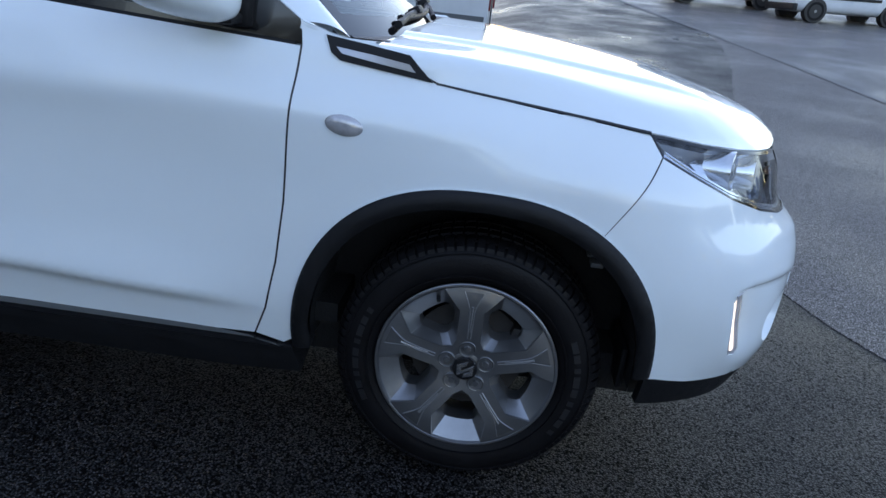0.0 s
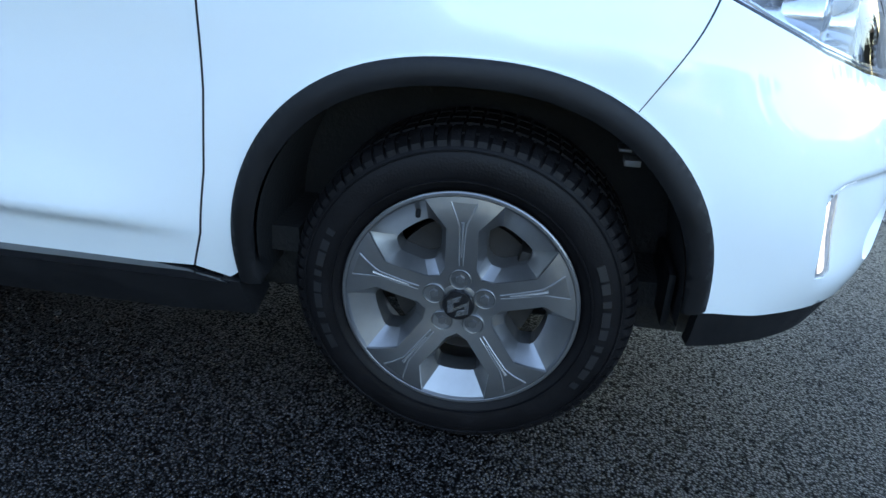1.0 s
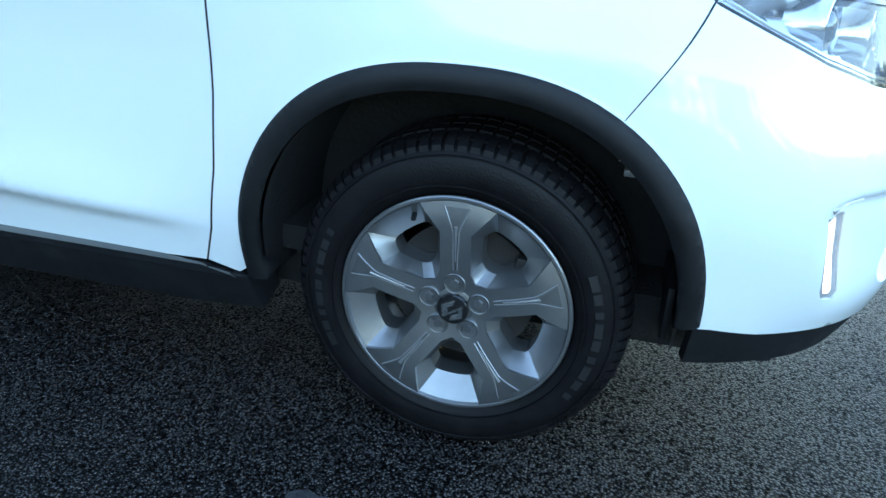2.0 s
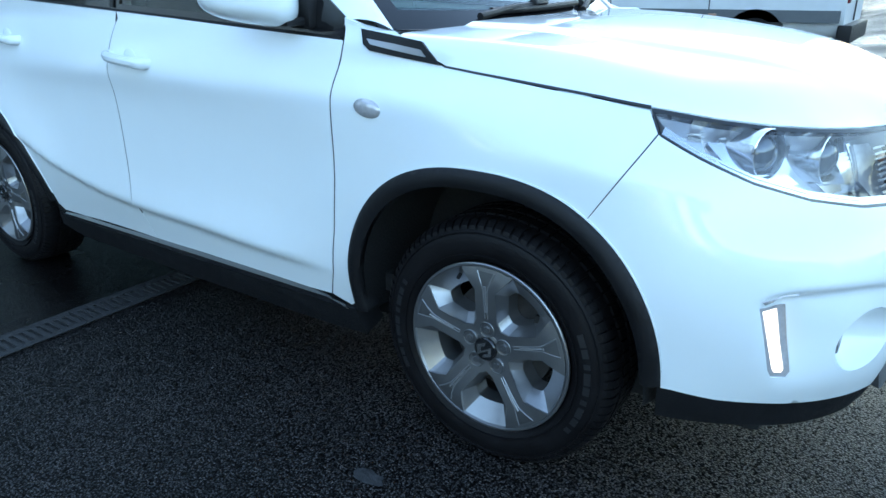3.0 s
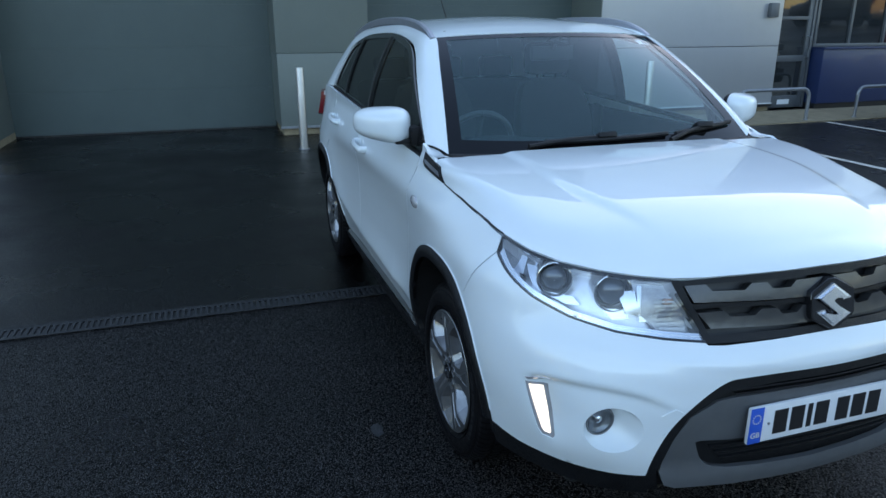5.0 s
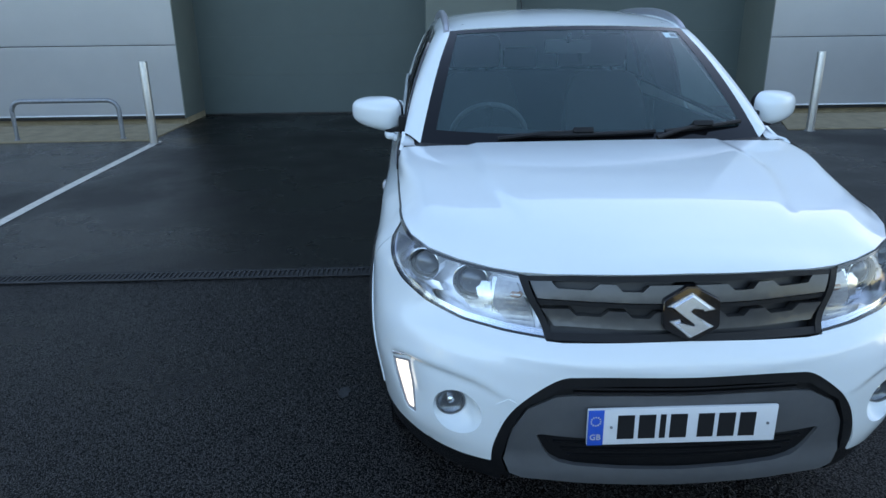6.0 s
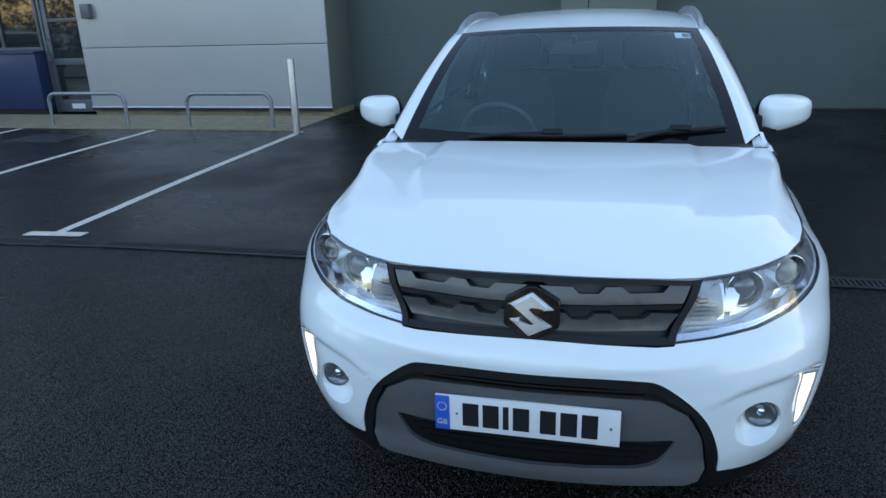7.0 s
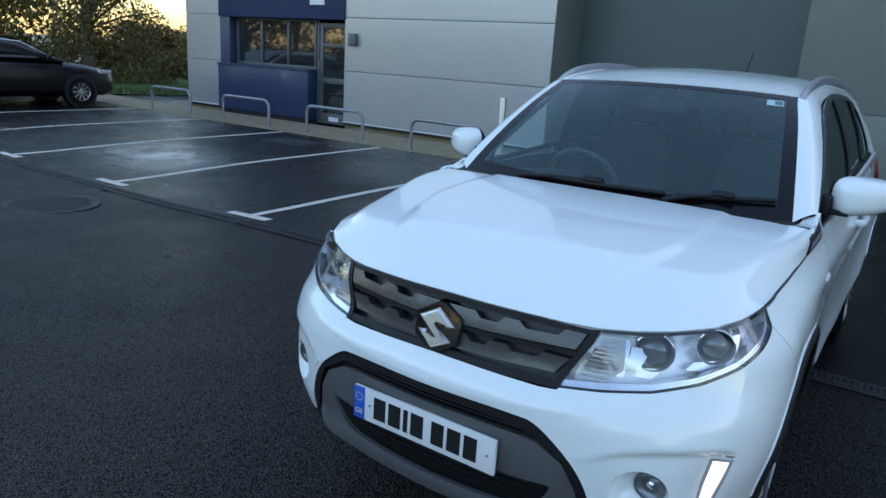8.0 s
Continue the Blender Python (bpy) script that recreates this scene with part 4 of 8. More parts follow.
# fog lamp pockets: white wells that run straight back to a round dark lamp
for side in (1, -1):
    bm = bmesh.new()
    edge = [Vector(Wb(*q)) for q in fog_hole]
    cen = Vector((0.724, -0.634, 0.504))
    rings = []
    for t in (0.0, 0.06, 0.3, 0.65, 0.93, 1.0):
        ring = []
        for k in range(28):
            a = k * math.tau / 28
            low = cen + Vector((0, 0.042 * math.cos(a), 0.042 * math.sin(a)))
            e0 = edge[k]
            q = Vector((e0.x + (low.x - e0.x) * t, e0.y + (low.y - e0.y) * (0.35 * t + 0.65 * t ** 3), e0.z + (low.z - e0.z) * (0.35 * t + 0.65 * t ** 3)))
            ring.append(bm.verts.new((q.x, q.y * side, q.z)))
        rings.append(ring)
    for a, b in zip(rings, rings[1:]):
        for k in range(28):
            bm.faces.new((a[k], a[(k + 1) % 28], b[(k + 1) % 28], b[k]))
    P("fog_pocket", bm, M_WHITE, None, "", 60)
    fogp = new("fog_lamp")
    fogp.parent = CAR
    fogp["label"] = "round unlit fog lamp with dark bezel"
    q = Vector((1, 0, 0)).to_track_quat("-Y", "Z").to_matrix().to_4x4()
    mw = Matrix.Translation((cen.x, cen.y * side, cen.z)) @ q
    for nm, pr, mt in (("bezel", [(0.044, -0.008), (0.043, 0.004), (0.042, 0.006), (0.040, 0.005), (0.039, -0.004)], M_FOGRIM), ("reflector", [(0.039, -0.002), (0.032, -0.008), (0.018, -0.012), (0.001, -0.013)], M_FOGGLASS), ("lens", [(0.037, 0.001), (0.026, 0.005), (0.013, 0.0065), (0.001, 0.007)], M_CLEAR), ("bulb_cap", [(0.012, -0.012), (0.011, -0.004), (0.006, -0.001), (0.001, 0.000)], M_CHROME)):
        bm = add_lathe(bmesh.new(), pr, 28)
        bmesh.ops.transform(bm, verts=bm.verts, matrix=mw)
        part(nm, bm, mt, fogp)

# daytime lamps
LED = [(S(66.1), 0.583), (S(63.9), 0.581), (S(61.7), 0.446), (S(61.9), 0.438), (S(63.0), 0.440), (S(63.5), 0.452)]
panel("daytime_lamp", LED, Wb, M_LED, CAR, "lit white daytime running lamp", 0.02, 0.02, lift=-0.005, both=True)
panel("lamp_frame", drl_hole, Wb, M_LENSGREY, CAR, "grey frame round the daytime lamp", 0.012, 0.010, [LED], lift=-0.003, both=True)
panel("lamp_brow", [(S(66.6), 0.607), (S(64.0), 0.614), (S(61.8), 0.617), (S(62.2), 0.609), (S(64.4), 0.604), (S(66.2), 0.599)], Wb, M_LENSGREY, CAR, "clear brow over daytime lamp", 0.004, 0.010, lift=0.003, both=True)

# headlamps
for side in (1, -1):
    hl = new("headlamp")
    hl.parent = CAR
    hl["label"] = "clear-lens headlamp with two round projectors"
    outline = HL_BOT + [(p[0], p[1]) for p in HL_TOP]

    def put(name, poly, lift, material, thick, step=0.03, label="", f=W):
        v, fc = panel_mesh(poly, f, thick, step, (), lift)
        if side < 0:
            v, fc = [(p[0], -p[1], p[2]) for p in v], [tuple(q[::-1]) for q in fc]
        return mesh_ob(name, v, fc, material, hl, label)
    put("lens", outline, -0.002, M_CLEAR, 0.002, 0.025)
    put("seal", [(p[0], p[1] - 0.0055) for p in HL_BOT] + [(p[0], p[1] + 0.0002) for p in HL_BOT[::-1]], 0.0, M_GLOSSBLACK, 0.02, 0.02)
    put("top_seal", [(p[0], p[1] + 0.0005) for p in HL_TOP] + [(p[0], p[1] - 0.006) for p in HL_TOP[::-1]], 0.0, M_GLOSSBLACK, 0.02, 0.02)
    put("edge_seal", [(S(83.2) - 0.006, 0.947), (S(83.2) - 0.001, 0.945), (S(81.4) - 0.001, 0.901), (S(81.4) - 0.006, 0.899)], -0.001, M_GLOSSBLACK, 0.02, 0.02)
    inner = [(p[0] + (0.008 if i == 0 else 0), p[1] + 0.008) for i, p in enumerate(HL_BOT)] + [(p[0], p[1] - 0.004) for p in HL_TOP]
    put("housing", inner, -0.082, M_REFLECT, -0.078, 0.025)

    def spot(th, z, d):
        p = Vector(W(S(th), z))
        n = Vector((math.cos(radians(th * 0.55)), -math.sin(radians(th * 0.55)), 0.0))
        return p - Vector((math.cos(radians(th)), -math.sin(radians(th)), 0)) * d, n
    for c, turn, r in ((Vector((0.541, -0.698, 0.866)), 24, 0.050), (Vector((0.634, -0.566, 0.842)), 18, 0.054)):
        n = Vector((math.cos(radians(turn)), -math.sin(radians(turn)), 0.05))
        mw = Matrix.Translation((c.x, c.y * side, c.z)) @ Vector((n.x, n.y * side, n.z)).to_track_quat("-Y", "Z").to_matrix().to_4x4()
        for nm, pr, mt in (("projector_ring", [(r * 1.06, -0.05), (r * 1.02, 0.006), (r * 1.00, 0.012), (r * 0.96, 0.013), (r * 0.93, 0.008), (r * 0.89, -0.006)], M_RINGSILVER), ("projector_bowl", [(r * 0.90, -0.002), (r * 0.86, -0.014), (r * 0.78, -0.018)], M_FOGRIM), ("projector_trim", [(r * 0.82, -0.022), (r * 0.81, -0.010), (r * 0.78, -0.009), (r * 0.76, -0.016)], M_LAMPCHROME), ("projector_lens", [(r * 0.78, -0.014), (r * 0.70, 0.002), (r * 0.50, 0.013), (r * 0.24, 0.018), (0.001, 0.019)], M_PROJ)):
            bm = add_lathe(bmesh.new(), pr, 36)
            bmesh.ops.transform(bm, verts=bm.verts, matrix=mw)
            part(nm, bm, mt, hl)
    # indicator with amber bulb behind ribbed lens, and folded reflector fins
    put("indicator", [(S(48.5), 0.880), (S(43.8), 0.876), (S(37.4), 0.765), (S(44.0), 0.770), (S(47.5), 0.80)], -0.040, M_RIBLENS, 0.03, 0.02)
    c, n = spot(43.6, 0.833, 0.030)
    bm = bmesh.new()
    bmesh.ops.create_uvsphere(bm, u_segments=14, v_segments=8, radius=0.011)
    bmesh.ops.transform(bm, verts=bm.verts, matrix=Matrix.Translation((c.x, c.y * side, c.z)) @ Matrix.Diagonal((0.8, 1.7, 1.0, 1)))
    part("indicator_bulb", bm, M_AMBER, hl, "amber indicator bulb")
    for k in range(9):
        t = k / 8
        z = 0.865 - 0.09 * t
        a, b = 46.4 - 2.4 * t, 42.8 - 4.4 * t
        put("lens_rib", [(S(a), z), (S(b), z), (S(b), z - 0.004), (S(a), z - 0.004)], -0.016, M_RIBLENS, 0.004, 0.03)
    for th0, z0, th1, z1, w in ((49.2, 0.885, 46.8, 0.785, 0.5), (72.5, 0.918, 69.5, 0.840, 0.8), (77.0, 0.925, 76.0, 0.880, 0.9)):
        put("reflector_fin", [(S(th0 + w), z0), (S(th0 - w), z0), (S(th1 - w * 1.5), z1), (S(th1 + w * 1.5), z1)], -0.045, M_LAMPCHROME, 0.04, 0.02)
    put("lower_shelf", [(p[0], p[1] + 0.001) for p in HL_BOT] + [(p[0] + (0.004 if i == 0 else -0.003), p[1] + 0.015) for i, p in list(enumerate(HL_BOT))[::-1]], -0.007, M_LAMPCHROME, 0.07, 0.02)
    put("scoop", [(S(68.5), 0.846), (S(62.0), 0.842), (S(60.0), 0.818), (S(63.0), 0.816), (S(67.0), 0.832)], -0.050, M_LAMPCHROME, 0.03, 0.015)
    put("scoop", [(S(53.4), 0.868), (S(49.8), 0.872), (S(47.6), 0.800), (S(50.4), 0.802)], -0.046, M_LAMPCHROME, 0.02, 0.02)
    put("scoop", [(S(75.0), 0.908), (S(71.5), 0.906), (S(68.6), 0.852), (S(71.2), 0.858)], -0.040, M_LAMPCHROME, 0.02, 0.02)
    put("scoop", [(S(56.0), 0.815), (S(50.5), 0.812), (S(49.5), 0.790), (S(53.0), 0.788)], -0.060, M_LAMPCHROME, 0.03, 0.015)

# grille: black frame, two satin bars with notched upper edges, badge
grille = new("grille")
grille.parent = CAR
grille["label"] = "black grille with two grey notched bars"


def Wf(u, v):
    """Front face by signed angle u (degrees, minus on the driver's side) and height v."""
    p = W(S(abs(u)), v)
    return (p[0], p[1] if u <= 0 else -p[1], p[2])


def fr(poly):
    return poly + [(-a, b) for a, b in poly[::-1] if abs(a) > 1e-6]


def Wg(u, v):
    return Wf(u * 60, v)


def deg(pts):
    return [(a / 60, b) for a, b in pts]


def front_panel(name, half, material, parent, thick, step, lift, label="", f=None):
    """Panel on the front face, given by its driver-side half from the middle outwards and back."""
    full = deg(half) + [(-a, b) for a, b in deg(half)[::-1] if abs(a) > 1e-9]
    v, fc = panel_mesh(full, f or Wg, thick, step, (), lift)
    return mesh_ob(name, v, fc, material, parent, label)


front_panel("grille_back", [(0, 0.742), (-10, 0.740), (-20, 0.736), (-30, 0.732), (-33.4, 0.735), (-38.0, 0.81), (-42.4, 0.893), (-30, 0.903), (-15, 0.910), (0, 0.912)], M_INK, grille, 0.05, 0.03, -0.040)


def notched(zlo, zhi, notch, ends):
    """Bar outline: straight lower edge, upper edge with trapezium notches."""
    es, en = ends
    half = [(0, zlo), (-12, zlo), (-24, zlo), (-en, zlo)]
    half += [(-es, zhi - 0.004)]
    for a, b in notch:
        half += [(-b - 0.9, zhi), (-b + 0.9, zhi - 0.017), (-a - 0.9, zhi - 0.017), (-a + 0.9, zhi)]
    half += [(0, zhi)]
    return half


front_panel("upper_bar", notched(0.838, 0.884, ((24.5, 34.5), (11.5, 18.5)), (40.2, 37.6)), M_SATIN, grille, 0.03, 0.02, -0.002, "satin grey grille bar")
front_panel("lower_bar", notched(0.768, 0.814, ((21.5, 29.5), (9.5, 15.5)), (36.6, 33.2)), M_SATIN, grille, 0.03, 0.02, -0.002, "satin grey grille bar")
front_panel("grille_lip", [(0, 0.893), (-15, 0.892), (-30, 0.888), (-41, 0.880), (-41.8, 0.892), (-30, 0.902), (-15, 0.908), (0, 0.910)], M_BLACK, grille, 0.03, 0.02, -0.003)
front_panel("middle_slat", [(0, 0.822), (-24, 0.822), (-37, 0.822), (-38, 0.834), (-24, 0.834), (0, 0.834)], M_BLACK, grille, 0.03, 0.03, -0.008)
front_panel("bottom_slat", [(0, 0.742), (-20, 0.738), (-32.6, 0.736), (-33.6, 0.752), (-20, 0.756), (0, 0.760)], M_BLACK, grille, 0.03, 0.03, -0.003)
for s in (-1, 1):
    vv, ff = panel_mesh([(s * 32.6 / 60, 0.736), (s * 34.2 / 60, 0.737), (s * 43.4 / 60, 0.894), (s * 41.4 / 60, 0.893)], Wg, 0.03, 0.03, (), -0.001)
    mesh_ob("grille_side", vv, ff, M_BLACK, grille)

badge = new("badge")
badge.parent = CAR
badge["label"] = "chrome emblem on a black hexagonal plate"


def badge_piece(name, pts, material, d0, d1, edge=0.003):
    bm = bmesh.new()
    lo = [bm.verts.new((0.842 + d0 - 0.22 * z, y, 0.815 + z)) for y, z in pts]
    hi = [bm.verts.new((0.842 + d1 - 0.22 * z, y, 0.815 + z)) for y, z in pts]
    bm.faces.new(hi)
    for i in range(len(pts)):
        j = (i + 1) % len(pts)
        bm.faces.new((lo[i], lo[j], hi[j], hi[i]))
    bmesh.ops.bevel(bm, geom=[e for e in bm.edges if all(v in hi for v in e.verts)], offset=edge, segments=3, affect="EDGES", clamp_overlap=True)
    return part(name, bm, material, badge)


badge_piece("plate", [(-0.012, 0.070), (0.012, 0.070), (0.072, 0.038), (0.076, 0.030), (0.076, -0.030), (0.072, -0.038), (0.012, -0.070), (-0.012, -0.070), (-0.072, -0.038), (-0.076, -0.030), (-0.076, 0.030), (-0.072, 0.038)], M_GLOSSBLACK, -0.06, 0.0)
EMBLEM = [(-0.066, 0.021), (0.0, 0.057), (0.061, 0.013), (0.030, 0.008), (0.004, 0.027), (-0.022, 0.011), (0.057, -0.031), (-0.006, -0.061), (-0.060, -0.017), (-0.031, -0.012), (0.0, -0.036), (0.024, -0.026)]
badge_piece("emblem", EMBLEM, M_EMBLEM, 0.0, 0.011, 0.007)

# lower intake: black surround, grey skid panel, slats, plate
lower = new("lower_grille")
lower.parent = CAR
lower["label"] = "black lower intake with grey skid panel"
front_panel("surround", [(0, 0.655), (-15, 0.655), (-25, 0.653), (-29.3, 0.645), (-33.4, 0.612), (-37.4, 0.562), (-40.4, 0.50), (-42.7, 0.42), (-44.0, 0.345), (-43.5, 0.272), (-30, 0.270), (0, 0.270)], M_BLACK, lower, 0.05, 0.03, -0.024)
def Wk(u, v):
    """Skid panel: bowed out below, hollow behind the plate."""
    p = Vector(Wg(u, v))
    k = smooth01((v - 0.30) / 0.10)
    return p + Vector((0.010 * (1 - k) - 0.018 * k, 0, 0))


SK_IN = [(0, 0.446), (-15, 0.448), (-26, 0.452), (-32.6, 0.459), (-33.6, 0.455), (-33.3, 0.440), (-32.4, 0.405), (-31.4, 0.378), (-29.5, 0.362), (-26, 0.353), (-15, 0.345), (0, 0.342)]
skid_out = [(0, 0.589), (-15, 0.589), (-26, 0.587), (-29.8, 0.581), (-35.2, 0.540), (-38.3, 0.47), (-39.8, 0.40), (-40.8, 0.36), (-40.3, 0.318), (-38.0, 0.305), (-25, 0.293), (-12, 0.288), (0, 0.287)]
full_o = deg(skid_out) + [(-a, b) for a, b in deg(skid_out)[::-1] if abs(a) > 1e-9]
full_i = deg(SK_IN) + [(-a, b) for a, b in deg(SK_IN)[::-1] if abs(a) > 1e-9]
vv, ff = panel_mesh(full_o, Wk, 0.02, 0.022, [full_i], 0.004)
mesh_ob("skid_panel", vv, ff, M_SKID, lower, "satin grey skid panel")
ring_o = [(0, 0.655), (-15, 0.655), (-25, 0.653), (-29.3, 0.645), (-33.4, 0.612), (-37.4, 0.562), (-40.4, 0.50), (-42.7, 0.42), (-44.0, 0.345), (-43.5, 0.278), (-41.0, 0.278)]
ring_i = [(-41.2, 0.312), (-41.4, 0.36), (-40.4, 0.40), (-38.8, 0.47), (-36.1, 0.548), (-29.3, 0.608), (-26, 0.617), (-15, 0.623), (0, 0.623)]
ring_o = [(p[0], p[1]) for p in spline(ring_o[:-1], 5)] + ring_o[-1:]
front_panel("surround_edge", ring_o + ring_i, M_BLACK, lower, 0.03, 0.025, -0.005)
front_panel("intake_back", SK_IN, M_INK, lower, 0.02, 0.04, -0.03)
for k, z in enumerate((0.422, 0.397, 0.372)):
    front_panel("intake_slat", [(0, z), (-30 + k * 1.5, z), (-30.5 + k * 1.5, z + 0.008), (0, z + 0.008)], M_GLOSSBLACK, lower, 0.03, 0.04, -0.016)
for z in (0.613, 0.600):
    front_panel("upper_slat", [(0, z - 0.003), (-26, z - 0.003), (-26.5, z + 0.002), (0, z + 0.002)], M_GLOSSBLACK, lower, 0.016, 0.04, -0.010)
# air dam under the bumper
DAM_TOP = spline([(S(77.5), 0.378), (S(70), 0.362), (S(60), 0.352), (S(50), 0.349), (S(43), 0.348)], 5)
DAM_LOW = spline([(S(43), 0.262), (S(50), 0.263), (S(58), 0.269), (S(66), 0.281), (S(77.5), 0.292)], 5)
panel("air_dam", DAM_TOP + DAM_LOW, lambda s, z: Vector(W(s, z)) - Vector((0.006, 0, 0)), M_BLACK, CAR, "black lower bumper edge", 0.022, 0.02, both=True)
# tow-eye cover seam
cov = [(S(41.5), 0.553), (S(39.0), 0.575), (S(37.6), 0.566), (S(40.3), 0.535)]
panel("tow_cover", cov, Wb, M_WHITE, CAR, "small white tow-eye cover", 0.005, 0.02, lift=0.0025)

plate = new("number_plate")
plate.parent = CAR
plate["label"] = "white number plate with blue band"
box("plate_body", (0.873, -0.27, 0.449), (0.885, 0.25, 0.560), M_PLATE, plate, 0.004)
box("blue_band", (0.8845, -0.27 + 0.001, 0.450), (0.8865, -0.226, 0.559), M_PLBLUE, plate, 0.001)
y = -0.188
for w, g in ((0.046, 0.012), (0.046, 0.012), (0.016, 0.012), (0.046, 0.030), (0.044, 0.012), (0.046, 0.012), (0.044, 0.012)):
    box("bar", (0.8845, y, 0.468), (0.8865, y + w, 0.541), M_INK, plate)
    y += w + g
for k in range(12):
    a = k * math.tau / 12
    box("star", (0.8860, -0.248 + 0.013 * math.cos(a) - 0.0018, 0.525 + 0.013 * math.sin(a) - 0.0018), (0.8872, -0.248 + 0.013 * math.cos(a) + 0.0018, 0.525 + 0.013 * math.sin(a) + 0.0018), M_LINE, plate)
txt = bpy.data.curves.new("country_letters", "FONT")
txt.body, txt.size, txt.align_x, txt.extrude = "GB", 0.024, "CENTER", 0.0005
to = new("country_letters", txt)
txt.materials.append(M_LINE)
to.parent = plate
to.matrix_basis = Matrix.Translation((0.8872, -0.248, 0.468)) @ Euler((radians(90), 0, radians(90))).to_matrix().to_4x4()
for y in (-0.205, 0.225):
    bm = bmesh.new()
    add_tube(bm, [(0.885, y, 0.505), (0.8875, y, 0.505)], 0.004, 10)
    part("screw", bm, M_STEEL, plate)


# ---- bonnet, roof, screen ----
def Hd(x, y):
    """Bonnet: a long crown, a raised middle between two soft creases, rounded down to the edges."""
    a = abs(y)
    zc = cubic([-0.30, 0.0, 0.30, 0.55, 0.70, 0.79, 0.83], [1.0745, 1.066, 1.040, 1.000, 0.962, 0.922, 0.885], x + 0.20 * a * a * (0.5 + max(0, x)))
    ye = 0.775
    t = min(1.05, a / ye)
    drop = cubic([-0.3, 0.0, 0.35, 0.7], [0.005, 0.013, 0.036, 0.040], x)
    z = zc - drop * t ** 2.6
    cr = 0.52 - 0.12 * smooth01((x - 0.1) / 0.6)
    z += 0.009 * smooth01((cr - a) / 0.042) * smooth01((0.66 - x) / 0.3)
    return (x, y, z)


EDGE_S = [(-0.29, 1.073), (-0.262, 1.060), (-0.25, 1.045), (-0.205, 1.022), (-0.143, 0.999), (-0.05, 0.988), (0.10, 0.972), (0.24, 0.957), (HL_TIP[0] - 0.006, 0.946)]
half3 = [(-0.262, 0.0, 1.070), (-0.262, -0.25, 1.070), (-0.266, -0.45, 1.071), (-0.276, -0.60, 1.072)]
for s_, z_ in EDGE_S:
    p_ = W(s_, z_)
    half3.append((p_[0] + (0.009 if s_ < -0.12 else 0), p_[1] + 0.003, z_ + (0.001 if s_ < -0.12 else 0.002)))
for s_, z_ in HL_TOP[::-1][1:]:
    p_ = W(s_, z_)
    half3.append((p_[0] - 0.003, p_[1] + 0.003, z_ + 0.003))
for t_, z_ in ((36, 0.901), (26, 0.907), (15, 0.911), (7, 0.913), (0, 0.914)):
    p_ = W(S(t_), z_ - 0.002)
    half3.append((p_[0], p_[1] if t_ else 0.0, z_))
full3 = half3 + [(a, -b, z) for a, b, z in half3[::-1] if abs(b) > 1e-9]
full = [(a, b) for a, b, z in full3]
_rim = []
for i_ in range(len(full3)):
    a_, b_ = Vector(full3[i_]), Vector(full3[(i_ + 1) % len(full3)])
    k_ = max(1, int((b_ - a_).length / 0.012))
    _rim += [a_.lerp(b_, j_ / k_) for j_ in range(k_)]
_rx = np.array([(p[0], p[1]) for p in _rim])
_rd = np.array([p[2] - Hd(p[0], p[1])[2] for p in _rim])


def Hf(x, y):
    """Bonnet height towards the lamps and grille, folded down to meet its rim."""
    d2 = (_rx[:, 0] - x) ** 2 + (_rx[:, 1] - y) ** 2 + 1e-6
    w = 1 / d2 ** 2
    near = float(np.sqrt(d2.min()))
    front = smooth01((x - 0.35) / 0.3)
    corr = float((w * _rd).sum() / w.sum()) * math.exp(-(near / (0.05 + 0.08 * front)) ** 2)
    return Hd(x, y)[2] + corr


@functools.lru_cache(None)
def flank_y(x, z):
    """Half width of the body at x and height z, also round the nose."""
    if x <= NX:
        return width_at(x, z)
    lo, hi = NX, S(35)
    for _ in range(18):
        mid = (lo + hi) / 2
        if W(mid, z)[0] < x:
            lo = mid
        else:
            hi = mid
    return -W(lo, z)[1]


@functools.lru_cache(None)
def shoulder(x):
    """Half width and height at which the bonnet's top meets the flank."""
    y = 0.76
    for _ in range(8):
        y = flank_y(x, Hd(x, y)[2]) - 0.002
    return y, Hd(x, y)[2]


side_rim = [p for p in half3 if p[0] < 0.66 and p[1] < -0.61]
side_rim.sort()
_sx = [p[0] for p in side_rim]
_sy = [-p[1] for p in side_rim]
_sv = []
for p in side_rim:
    k = smooth01((0.34 - p[0]) / 0.2)
    if k > 0:
        ys, zs = shoulder(p[0])
        _sv.append(k * (ys + max(0.0, zs - p[2])) + (1 - k) * -p[1])
    else:
        _sv.append(-p[1])


def Hm(x, v):
    """Bonnet by x and a girth coordinate v that runs across the top, over a rounded shoulder and down the flank."""
    a = abs(v)
    k = smooth01((0.34 - x) / 0.2)
    ratio = float(np.interp(x, _sx, _sy)) / float(np.interp(x, _sx, _sv)) if x < 0.66 else 1.0
    y2 = a * ratio
    p2 = (y2, Hf(x, y2))
    if k > 0:
        ys, zs = shoulder(round(x, 4))
        r = 0.028
        if a <= ys - r:
            p1 = (a, Hd(x, a)[2])
        elif a >= ys + r:
            z = zs - (a - ys)
            p1 = (flank_y(round(x, 4), z) - 0.0005, z)
        else:
            t = (a - ys + r) / (2 * r)
            A = (ys - r, Hd(x, ys - r)[2])
            B = (flank_y(round(x, 4), zs - r) - 0.0005, zs - r)
            p1 = tuple((1 - t) ** 2 * A[i] + 2 * t * (1 - t) * (ys, zs)[i] + t * t * B[i] for i in (0, 1))
        p2 = (p1[0] * k + p2[0] * (1 - k), p1[1] * k + p2[1] * (1 - k))
    return (x, math.copysign(p2[0], v), p2[1])


